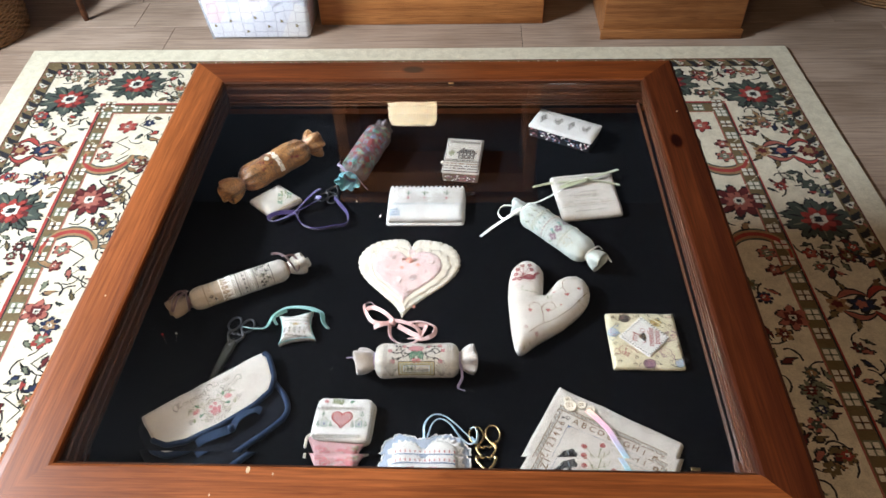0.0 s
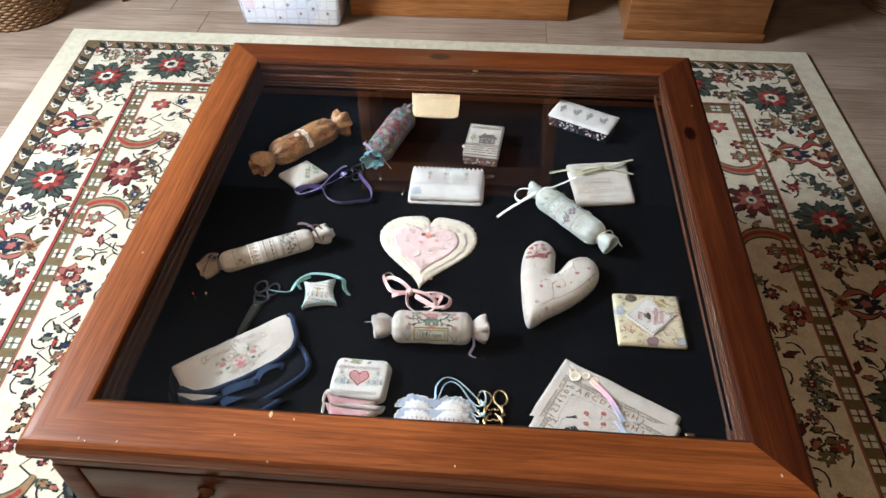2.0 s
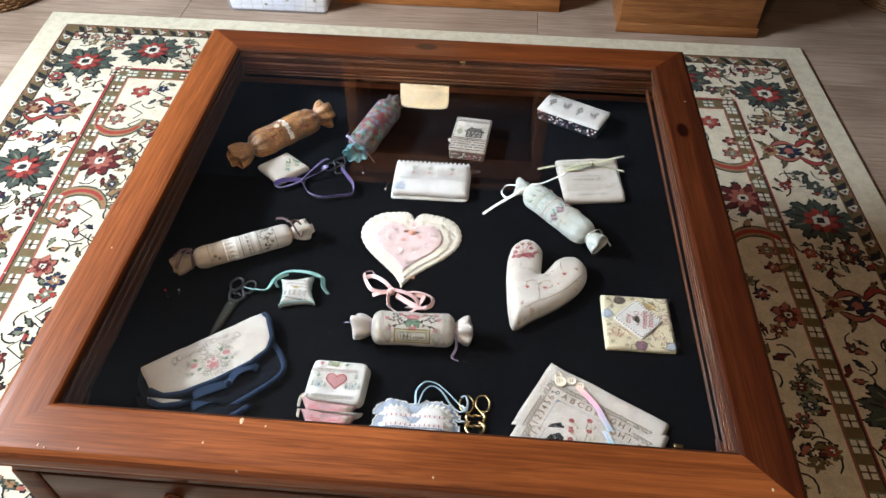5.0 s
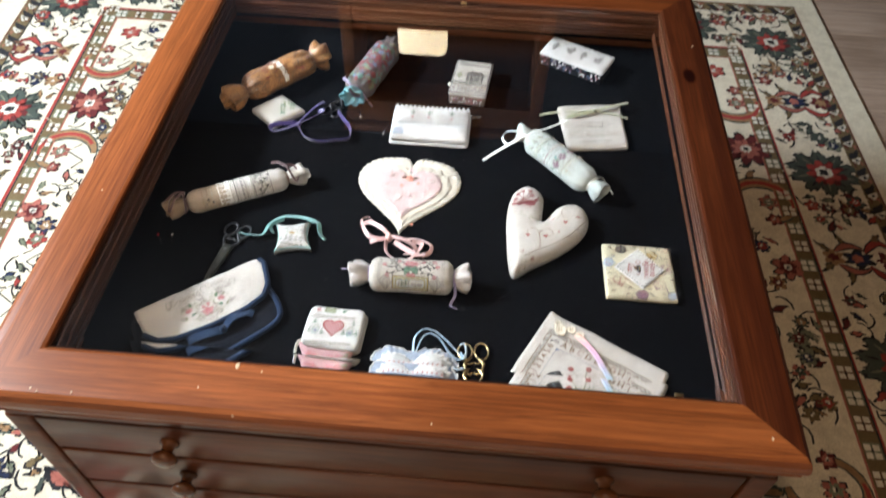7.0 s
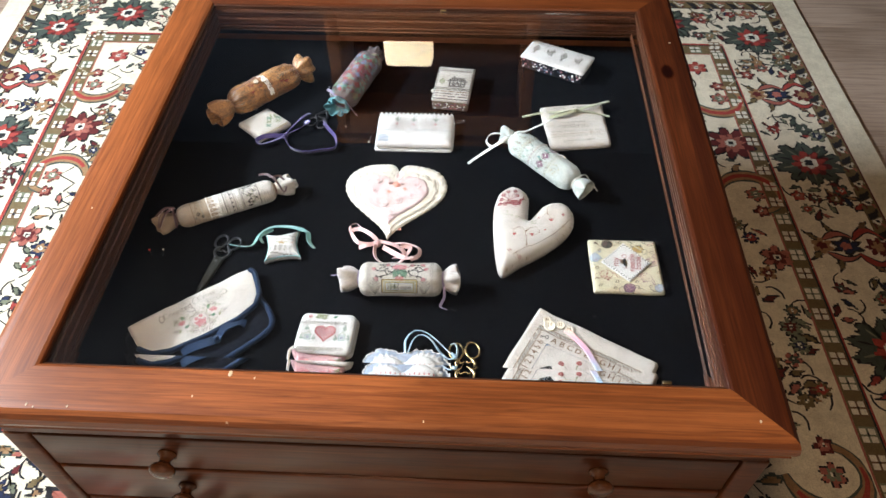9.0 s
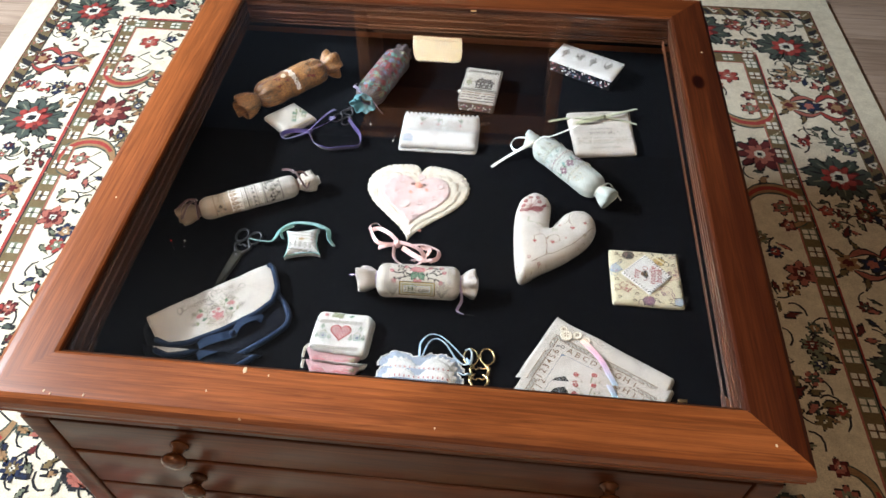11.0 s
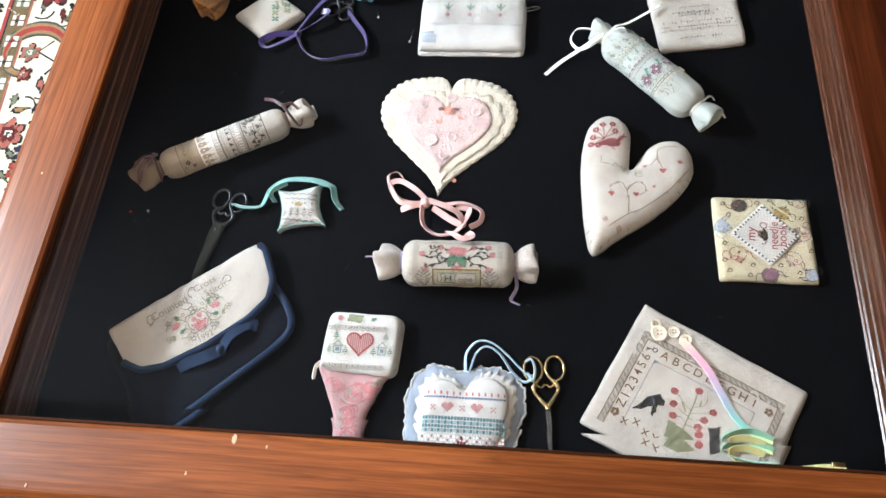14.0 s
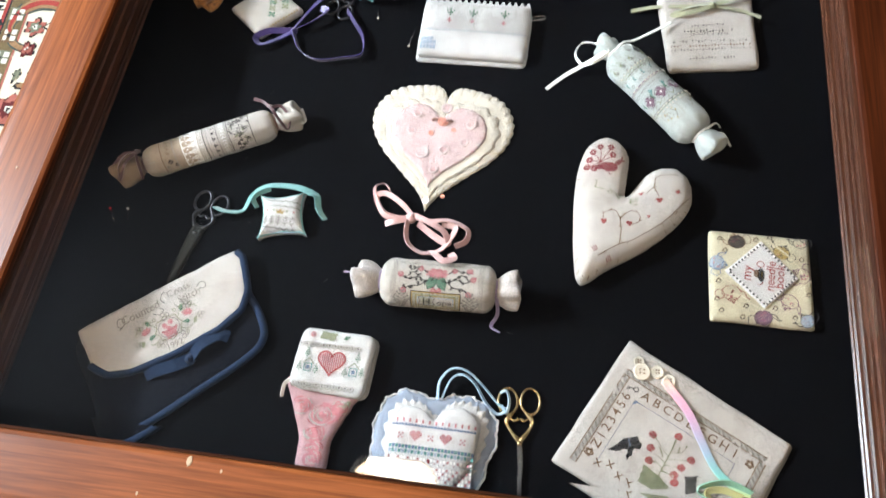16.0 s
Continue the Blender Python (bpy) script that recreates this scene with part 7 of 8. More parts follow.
tp, rt, lf = Vector((-0.042, 0.112, 0)), Vector((0.12, 0.023, 0)), Vector((-0.115, -0.023, 0))
bt = rt + (lf - tp) * 0.9
samp = thing("folded_sampler", on(cx, cy), "folded linen alphabet sampler with pearl buttons and a rainbow ribbon", "sampler")
quad = [(lf.x + 0.002, lf.y - 0.001), (bt.x + 0.004, bt.y - 0.002), (rt.x + 0.002, rt.y - 0.0015), (tp.x + 0.003, tp.y - 0.003)]
pf = Puff(rounded(quad, 0.002), 0.0022, 0.002, 0.0, 0.0008)
part("lower_fold", pf.mesh(6), C["grey_linen"], samp)
quad2 = [(lf.x, lf.y), (bt.x, bt.y), (rt.x, rt.y), (tp.x, tp.y)]
pf2 = Puff(rounded(quad2, 0.002), 0.0024, 0.0025, 0.0026, 0.0018)
part("upper_fold", pf2.mesh(10), C["warm_linen"], samp)
pt = Patch(pf2, quad2)


def samp_at(u, v, lift=0.0):
    """u along the upper right side from the top corner, v away from it, in metres."""
    return pt.point(min(1, max(0, u / 0.185)), 1 - min(1, max(0, v / 0.1535)), lift)


def cell(u, v, col, w=0.0014):
    return ("fill", col, w, [(u, v), (u + w, v), (u + w, v + w), (u, v + w)])


shapes = []
# pale scrolls worked along the two outer sides
for k in range(15):
    u = 0.012 + 0.0112 * k
    shapes += [("line", "ivory_shade", 0.0006, [(u, 0.0085), (u + 0.003, 0.0055), (u + 0.006, 0.0085), (u + 0.003, 0.0115), (u + 0.0065, 0.0125)]), ("line", "grey", 0.0005, [(u + 0.006, 0.0085), (u + 0.0085, 0.007), (u + 0.0112, 0.0085)])]
for k in range(9):
    v = 0.03 + 0.0112 * k
    shapes += [("line", "ivory_shade", 0.0006, [(0.177, v), (0.1795, v + 0.003), (0.177, v + 0.006), (0.1745, v + 0.003)]), ("line", "ivory_shade", 0.0006, [(0.0075, v), (0.005, v + 0.003), (0.0075, v + 0.006), (0.01, v + 0.003)])]
# sewn frame: a dark edge on either side of a speckled band
for k in range(101):
    t = 0.0016 * k
    for j in range(5):
        edge = j in (0, 4)
        col = "brown" if edge else ("grey" if (k * 3 + j * 5) % 4 < 2 else "ivory_shade")
        if t <= 0.158:
            shapes.append(cell(0.0135 + t, 0.0282 + 0.0016 * j, col))
        if 0.0362 + t < 0.1405:
            shapes += [cell(u0 + 0.0016 * j, 0.0362 + t, col) for u0 in (0.0135, 0.1655)]
for k in range(64):
    t = 0.0018 * k
    if t <= 0.1107:
        shapes.append(cell(0.0366 + t, 0.0532, "blue" if k % 2 else "grey", 0.0011))
    if 0.0532 + t <= 0.133:
        shapes += [cell(u0, 0.0532 + t, "blue" if k % 2 else "grey", 0.0011) for u0 in (0.0366, 0.1473)]
shapes += [("fill", "blue", 0.0012, [(0.037, 0.0535), (0.0435, 0.0535), (0.037, 0.0585)])]
# key
shapes += [("shut", "ink", 0.0011, ell(0.0325, 0.0432, 0.0024, 0.0024, 8)), ("poly", "ink", 0.0011, [(0.0302, 0.0436), (0.0235, 0.0447)]), ("poly", "ink", 0.0011, [(0.0245, 0.0447), (0.0243, 0.0478)]), ("poly", "ink", 0.0011, [(0.0262, 0.0444), (0.0261, 0.0468)])]
# leaping dog, fruit tree, mound and fir
dog = [(0.0395, 0.1135), (0.0445, 0.1045), (0.0475, 0.0945), (0.053, 0.09), (0.0575, 0.0855), (0.0605, 0.0885), (0.0665, 0.0905), (0.066, 0.0955), (0.061, 0.098), (0.062, 0.1055), (0.0605, 0.112), (0.0575, 0.1095), (0.0565, 0.102), (0.0525, 0.104), (0.049, 0.1095)]
shapes += [("fill", "black", 0.0012, dog), ("line", "sky", 0.001, [(0.0515, 0.093), (0.0545, 0.0955), (0.0565, 0.0985)])]
shapes += [("fill", "moss", 0.0013, [(0.0765, 0.1071), (0.0925, 0.1085), (0.1085, 0.1135), (0.1, 0.121), (0.0932, 0.1253), (0.0797, 0.1258)])]
shapes += [("fill", "ink", 0.0012, [(0.1141, 0.0945), (0.119, 0.0915), (0.1246, 0.0865), (0.126, 0.0945), (0.1305, 0.1037), (0.1227, 0.1103), (0.1185, 0.1025)])]
for k in range(26):
    f = k / 25
    shapes.append(cell(0.0926 - 0.0022 * f, 0.1074 - 0.0397 * f, "moss", 0.0013))
for line in ([(0.0926, 0.1), (0.0845, 0.097), (0.0785, 0.1003)], [(0.0925, 0.093), (0.0835, 0.0905), (0.0745, 0.088)], [(0.092, 0.085), (0.0835, 0.082), (0.075, 0.0765), (0.0695, 0.0755)], [(0.091, 0.076), (0.0895, 0.068), (0.0905, 0.0625)], [(0.0915, 0.081), (0.1005, 0.0735), (0.1015, 0.065)], [(0.0922, 0.088), (0.1025, 0.082), (0.1115, 0.0765)], [(0.0925, 0.095), (0.1, 0.0915), (0.1075, 0.089)], [(0.0926, 0.102), (0.0985, 0.101), (0.105, 0.0995)], [(0.087, 0.0885), (0.0835, 0.0845), (0.08, 0.0815)], [(0.0975, 0.0765), (0.0965, 0.071)]):
    shapes += [cell(p.x, p.y, "moss", 0.0012) for p in catmull([(*q, 0) for q in line], 5)]
for bu, bv in ((0.0691, 0.0747), (0.074, 0.088), (0.0785, 0.1003), (0.0907, 0.0618), (0.1122, 0.0762), (0.1077, 0.0889), (0.1053, 0.0993), (0.1091, 0.1063)):
    shapes += [("fill", "red", 0.0011, ell(bu, bv, 0.0042, 0.0042, 9)), cell(bu - 0.0012, bv - 0.001, "ivory_shade", 0.001), cell(bu + 0.0008, bv + 0.0006, "ivory_shade", 0.001)]
for u, v in ((0.0387, 0.1301), (0.0497, 0.1252), (0.062, 0.131), (0.0728, 0.1319)):
    shapes += [("poly", "brown", 0.0012, [(u - 0.0035, v - 0.0035), (u + 0.0035, v + 0.0035)]), ("poly", "brown", 0.0012, [(u + 0.003, v - 0.0035), (u - 0.003, v + 0.0035)])]
shapes += petals(0.026, 0.1256, 0.005, 5, "brown", 0.001) + petals(0.1596, 0.0457, 0.005, 5, "brown", 0.001)
draw(samp, samp_at, shapes, "cross_stitch", 0.0005)


def flip(u, v, lift=0.0):
    return samp_at(u, -v, lift)


for k, ch in enumerate("ABCDEFGHI"):
    lettering(samp, ch, 0.0135, flip, 0.0444 + 0.0124 * k, -0.0442, C["t_brown"])
for k, ch in enumerate("654321Z"):
    lettering(samp, ch, 0.0135, flip, 0.0278, -0.0548 - 0.0099 * k, C["t_brown"], turn=radians(90))
for u, v, r in ((0.0276, 0.0235, 0.0088), (0.0198, 0.0153, 0.0056), (0.0408, 0.0141, 0.0066), (0.0551, 0.0153, 0.0066)):
    b = samp_at(u, v, 0.0006)
    part("pearl_button", disc(r, 0.003), C["pearl"], samp, at=pose(*b, rs2.uniform(-6, 6), rs2.uniform(-6, 6), 0))
    holes = [("fill", "brown", 0.0009, ell(b.x + dx * r * 0.22, b.y + dy * r * 0.22, 0.0009, 0.0009, 6)) for dx in (-1, 1) for dy in (-1, 1)]
    draw(samp, lambda x, y, lift: Vector((x, y, b.z + 0.0031)), holes, "button_holes")


def rainbow(name):
    mat = material(name, (0.6, 0.4, 0.6), 0.3)
    tc = mat.node_tree.nodes.new("ShaderNodeTexCoord")
    sep = mat.node_tree.nodes.new("ShaderNodeSeparateXYZ")
    wire(mat, tc.outputs["Generated"], sep.inputs[0])
    r = ramp(mat, sep.outputs[1], [(0.0, (0.65, 0.68, 0.25)), (0.12, (0.2, 0.6, 0.5)), (0.35, (0.35, 0.5, 0.65)), (0.62, (0.55, 0.36, 0.52)), (0.82, (0.66, 0.32, 0.4)), (1.0, (0.7, 0.45, 0.33))])
    wire(mat, r.outputs[0], shader(mat).inputs["Base Color"])
    shader(mat).inputs["Sheen Weight"].default_value = 0.3
    return mat


silk = rainbow("shaded_ribbon")
ribbon(samp, [(-0.006, 0.071, 0.009), (0.006, 0.056, 0.011), (0.019, 0.038, 0.012), (0.03, 0.015, 0.011), (0.043, -0.009, 0.009), (0.058, -0.023, 0.008), (0.078, -0.031, 0.007)], 0.0088, silk, (0.15, 0.5), "ribbon", label="shaded pink to aqua satin ribbon")
ribbon(samp, [(0.078, -0.03, 0.008), (0.055, -0.023, 0.013), (0.032, -0.029, 0.013), (0.03, -0.036, 0.009), (0.055, -0.042, 0.008), (0.082, -0.042, 0.008)], 0.0085, C["green_ribbon"], (1.0, 1.2), "ribbon_coil", label="green coil of satin ribbon")
ribbon(samp, [(0.07, -0.034, 0.007), (0.05, -0.03, 0.01), (0.036, -0.034, 0.01), (0.045, -0.043, 0.007), (0.075, -0.047, 0.006), (0.105, -0.045, 0.003), (0.132, -0.041, 0.002), (0.15, -0.043, 0.001)], 0.0075, C["yellow_ribbon"], (0.9, 0.2), "ribbon_coil", label="yellow tail of satin ribbon")


# stray pins and needles
def stray(x, y, turn, length, head, label):
    ob = thing("pin", on(x, y, turn), label, "pin", "stray pins")
    part("shaft", tube([Vector((0, 0, 0.0012)), Vector((length * 0.5, 0, 0.0011)), Vector((length, 0, 0.0006))], lambda f: 0.0006 * (1.05 - f * 0.6), sides=6), C["steel"], ob)
    part("head", lathe([(0, -0.0016), (0.0014, -0.0008), (0.0016, 0.0004), (0.001, 0.0014), (0, 0.0018)], 10), head, ob, at=pose(0, 0, 0.0018))


stray(-0.405, -0.148, -58, 0.02, C["red_glass"], "fine steel pin with a red glass head")
stray(-0.383, -0.146, -75, 0.016, C["pearl"], "fine steel pin with a pale head")
stray(-0.082, 0.128, 82, 0.03, C["pearl"], "fine steel needle lying on the velvet")
stray(-0.13, 0.17, 100, 0.02, C["pearl"], "fine steel pin with a pale head")

# lint and dust on the velvet
bm = bmesh.new()
for k in range(190):
    x, y = rs2.uniform(-0.41, 0.41), rs2.uniform(-0.41, 0.4)
    r = rs2.uniform(0.0002, 0.00055)
    z = Z0 + 0.0008
    vs = [bm.verts.new((x + r * math.cos(a + k), y + r * rs2.uniform(0.5, 1.3) * math.sin(a + k), z + (0.0005 if j % 2 else 0.0))) for j, a in enumerate((0, 1.57, 3.14, 4.71))]
    bm.faces.new(vs)
for k in range(26):
    x, y, a = rs2.uniform(-0.4, 0.4), rs2.uniform(-0.4, 0.38), rs2.uniform(0, 6.28)
    n = rs2.uniform(0.003, 0.009)
    bend = rs2.uniform(-0.8, 0.8)
    path = [Vector((x + n * f * math.cos(a + bend * f), y + n * f * math.sin(a + bend * f), Z0 + 0.0008)) for f in (0, 0.25, 0.5, 0.75, 1)]
    join(bm, tube(path, 0.00011, sides=4))
lint = part("lint", bm, C["grey_linen"])
tagged(lint, "tiny pale lint specks and threads on black velvet", "lint", kind="stuff")

# ---- rug ----
RUG_FAR, RUG_NEAR, RUG_LEFT, RUG_RIGHT = 1.423, -1.75, -1.453, 1.14
RUG_MID = (RUG_LEFT + RUG_RIGHT) / 2
LEN = RUG_FAR - RUG_NEAR
M["wool"] = fabric("cream_wool", (0.7, 0.63, 0.49), 420.0, 0.12, 0.97, 0.03, 0.002)
M["wool_edge"] = fabric("plain_cream_wool", (0.66, 0.6, 0.46), 420.0, 0.1, 0.97, 0.03, 0.002)
WOOL = {"white": (0.7, 0.66, 0.56), "ink": (0.032, 0.031, 0.034), "green": (0.075, 0.09, 0.076), "red": (0.34, 0.06, 0.05), "tan": (0.32, 0.19, 0.1),
        "brown": (0.17, 0.105, 0.06), "rose": (0.38, 0.13, 0.1), "navy": (0.03, 0.038, 0.075), "sage": (0.19, 0.2, 0.14), "wine": (0.125, 0.03, 0.03), "olive": (0.17, 0.125, 0.065)}
WOOL_NAMES = list(WOOL)
WOOL_MATS = [fabric("wool_" + k, c, 420.0, 0.14, 0.97, 0.0, 0.002) for k, c in WOOL.items()]


def rug_xy(u, v):
    """u across, v from the far edge; the rug lies a little askew."""
    s = float(np.interp(u, [RUG_LEFT, RUG_MID, RUG_RIGHT], [0.10, 0.037, 0.025]))
    return 0.9965 * (u + s * v) - 0.001, 0.9815 * (RUG_FAR - v) - 0.008


rug = thing("oriental_rug", pose(0, 0, 0), "cream wool oriental rug with green rosettes and floral borders", "rug")


def rug_sheet(u0, u1, v0, v1, z0, z1, nu, nv):
    bm = bmesh.new()
    us, vs = np.linspace(u0, u1, nu), np.linspace(v0, v1, nv)
    rows = [[bm.verts.new((*rug_xy(u, v), z1)) for u in us] for v in vs]
    for a in range(nv - 1):
        for b in range(nu - 1):
            bm.faces.new((rows[a][b], rows[a][b + 1], rows[a + 1][b + 1], rows[a + 1][b]))
    for g in bmesh.ops.extrude_face_region(bm, geom=bm.faces[:])["geom"]:
        if isinstance(g, bmesh.types.BMVert):
            g.co.z = z0
    return bm


part("plain_edge", rug_sheet(RUG_LEFT, RUG_RIGHT, 0, LEN, 0.001, 0.0105, 40, 40), M["wool_edge"], rug, smooth=False)
part("pile_ground", rug_sheet(RUG_LEFT + 0.08, RUG_RIGHT - 0.062, 0.082, LEN - 0.082, 0.0106, 0.0112, 40, 40), M["wool"], rug, smooth=False)

pat_v, pat_f, pat_m = [], [], []
KNOT = 0.0042


def weave(points, colour, layer):
    """A woven patch: its outline steps from knot to knot."""
    dense = []
    n = len(points)
    for k in range(n):
        (x0, y0), (x1, y1) = points[k], points[(k + 1) % n]
        steps = max(1, int(math.hypot(x1 - x0, y1 - y0) / KNOT))
        for q in range(steps):
            p = (round((x0 + (x1 - x0) * q / steps) / KNOT) * KNOT, round((y0 + (y1 - y0) * q / steps) / KNOT) * KNOT)
            if dense and p != dense[-1] and p[0] != dense[-1][0] and p[1] != dense[-1][1]:
                dense.append((p[0], dense[-1][1]))
            if not dense or p != dense[-1]:
                dense.append(p)
    if len(dense) < 4:
        return
    base = len(pat_v)
    z = 0.0114 + 0.00035 * layer + 0.000004 * (len(pat_f) % 71)
    n = len(dense)
    pat_v.append((*rug_xy(sum(p[0] for p in dense) / n, sum(p[1] for p in dense) / n), z))
    for u, v in dense:
        pat_v.append((*rug_xy(u, v), z))
    for k in range(n):
        pat_f.append([base, base + 1 + k, base + 1 + (k + 1) % n])
        pat_m.append(WOOL_NAMES.index(colour))


def star(cu, cv, r, n, deep, colour, layer, turn=0.0, squash=1.0, jag=0.0):
    pts = []
    steps = max(24, n * 8)
    for k in range(steps):
        a = 2 * math.pi * k / steps
        rr = r * (1 - deep + deep * abs(math.sin(n * a / 2)) + jag * math.sin(n * 3.3 * a + cu * 40))
        x, y = rr * math.cos(a), rr * math.sin(a) * squash
        pts.append((cu + x * math.cos(turn) - y * math.sin(turn), cv + x * math.sin(turn) + y * math.cos(turn)))
    weave(pts, colour, layer)


def band(points, widths, colour, layer):
    """A strip of changing width along a line."""
    left, right = [], []
    n = len(points)
    for k in range(n):
        a, b = points[max(0, k - 1)], points[min(n - 1, k + 1)]
        dx, dy = b[0] - a[0], b[1] - a[1]
        d = math.hypot(dx, dy) or 1
        w = widths if isinstance(widths, float) else widths[k]
        left.append((points[k][0] - dy / d * w / 2, points[k][1] + dx / d * w / 2))
        right.append((points[k][0] + dy / d * w / 2, points[k][1] - dx / d * w / 2))
    for k in range(n - 1):
        base = len(pat_v)
        snap = [(round(p[0] / KNOT * 2) * KNOT / 2, round(p[1] / KNOT * 2) * KNOT / 2) for p in (left[k], left[k + 1], right[k + 1], right[k])]
        pat_v.extend((*rug_xy(*p), 0.0114 + 0.00035 * layer + 0.000004 * (base % 71)) for p in snap)
        pat_f.append([base, base + 1, base + 2, base + 3])
        pat_m.append(WOOL_NAMES.index(colour))


def rosette(u, v, s=0.098, turn=0.0):
    star(u, v, s * 1.05, 10, 0.3, "ink", 1, turn, 0.88, 0.07)
    star(u, v, s * 0.97, 10, 0.3, "green", 2, turn, 0.88, 0.07)
    for k in range(10):
        a = turn + 2 * math.pi * (k + 0.5) / 10
        band([(u + q * s * math.cos(a), v + q * s * math.sin(a) * 0.88) for q in (0.45, 0.62, 0.8)], [0.003, 0.006, 0.002], "ink" if k % 2 else "sage", 3)
    star(u + 0.1 * s, v, s * 0.52, 8, 0.45, "wine", 4, turn)
    star(u, v, s * 0.5, 8, 0.5, "red", 5, turn + 0.2)
    star(u, v, s * 0.26, 6, 0.25, "white", 6, turn)
    star(u, v, s * 0.14, 4, 0.3, "ink", 7, turn)


def turned(u, v, turn, pts):
    c, s = math.cos(turn), math.sin(turn)
    return [(u + x * c - y * s, v + x * s + y * c) for x, y in pts]


def palmette(u, v, turn, s=1.0):
    """A dark bud between red wings and tan leaves, along its own x."""
    def at(x, y):
        return turned(u, v, turn, [(s * x, s * y)])[0]
    for side in (-1, 1):
        for x0, bend, colours in ((-0.05, 0.02, ("ink", "rose")), (0.02, 0.034, ("ink", "red"))):
            line = [at(x0 + d, side * (0.02 + bend * math.sin(d * 40))) for d in (0.0, 0.015, 0.03, 0.045, 0.06, 0.075)]
            band(line, [0.008, 0.022, 0.024, 0.02, 0.014, 0.006], colours[0], 1)
            band(line, [0.003, 0.013, 0.015, 0.011, 0.006, 0.002], colours[1], 2)
        for x, y, a in ((-0.075, 0.03, 2.4), (-0.03, 0.058, 1.9), (0.055, 0.066, 0.9), (0.095, 0.03, 0.4)):
            leaf(*at(x, y * side), 0.02 * s, turn + a * side, "olive" if x < 0 else "brown")
    star(*at(0.0, 0), 0.042 * s, 6, 0.45, "ink", 3, turn, 0.7)
    star(*at(0.0, 0), 0.03 * s, 6, 0.4, "navy", 4, turn, 0.7)
    star(*at(-0.004, 0), 0.014 * s, 5, 0.35, "rose", 5, turn)
    star(*at(-0.058, 0), 0.026 * s, 6, 0.4, "tan", 3, turn)
    star(*at(-0.058, 0), 0.013 * s, 5, 0.35, "wine", 4, turn)
    star(*at(0.07, 0), 0.03 * s, 7, 0.45, "wine", 3, turn)
    star(*at(0.07, 0), 0.016 * s, 5, 0.35, "tan", 4, turn)


def blossom(u, v, s, outer, inner, n=8, turn=0.0):
    star(u, v, s * 1.12, n, 0.42, "ink", 1, turn)
    star(u, v, s, n, 0.42, outer, 2, turn)
    star(u, v, s * 0.62, n, 0.4, inner, 3, turn + 0.3)
    star(u, v, s * 0.25, 4, 0.2, "white", 4, turn)
    star(u, v, s * 0.12, 4, 0.2, "ink", 5, turn)


def leaf(u, v, size, turn, colour, rim="ink"):
    pts = [(-1, 0), (-0.5, 0.42), (0.1, 0.5), (0.45, 0.2), (1.1, 0.12), (0.6, -0.1), (0.1, -0.3), (-0.5, -0.25)]
    weave(turned(u, v, turn, [(size * 1.15 * x, size * 1.15 * y) for x, y in pts]), rim, 1)
    weave(turned(u, v, turn, [(size * 0.75 * x, size * 0.75 * y) for x, y in pts]), colour, 2)


def scroll(u, v, s, turn, flip):
    """A large C-shaped scroll ending in a split leaf."""
    arc = []
    for k in range(22):
        a = -0.5 + 4.5 * k / 21
        r = 0.085 - 0.0016 * k
        arc.append((s * (r * math.cos(a)), s * flip * r * math.sin(a)))
    line = turned(u, v, turn, arc)
    prof = [math.sin(math.pi * min(1, 0.08 + k / 17)) if k < 14 else 0.35 for k in range(22)]
    band(line, [0.008 + 0.034 * s * p for p in prof], "green", 1)
    band(line, [0.004 + 0.026 * s * p for p in prof], "tan", 2)
    band(line[2:16], [0.003 + 0.011 * s * p for p in prof[2:16]], "red", 3)
    for q, a in ((0.115, -0.4), (0.12, 0.1)):
        p = turned(u, v, turn, [(s * q * math.cos(a), s * flip * q * math.sin(a))])[0]
        leaf(*p, 0.026 * s, turn + a * flip, "tan", "green")
    blossom(*turned(u, v, turn, [(0.0, 0.008 * flip)])[0], 0.024 * s, "rose", "sage", 6)
    blossom(*line[-1], 0.02 * s, "wine", "rose", 5)


rrug = random.Random(21)
FILL = ("wine", "green", "rose", "olive", "navy", "red", "tan", "sage")


def sprig(u, v, size=1.0):
    """A small flower with two leaves and a curled stem."""
    a = rrug.uniform(0, 6.28)
    band([(u + size * (0.01 * k) * math.cos(a + 0.3 * k), v + size * (0.01 * k) * math.sin(a + 0.3 * k)) for k in range(5)], 0.0042, "ink", 1)
    kind = rrug.random()
    if kind < 0.5:
        blossom(u, v, size * rrug.uniform(0.014, 0.022), rrug.choice(FILL), rrug.choice(FILL), rrug.choice((5, 6, 8)), a)
    leaf(u + size * 0.026 * math.cos(a + 2), v + size * 0.026 * math.sin(a + 2), size * rrug.uniform(0.012, 0.02), a, rrug.choice(FILL))
    if kind > 0.35:
        leaf(u - size * 0.02 * math.cos(a), v - size * 0.024 * math.sin(a), size * rrug.uniform(0.012, 0.018), a + 2.2, rrug.choice(FILL))


RF = 0.86  # the right-hand borders are a little narrower


def at_border(d, run, side):
    """A place d in from the edge: side 0 far, 1 right, 2 near, 3 left."""
    return {0: (run, d), 1: (RUG_RIGHT - d * RF, run), 2: (run, LEN - d), 3: (RUG_LEFT + d, run)}[side]


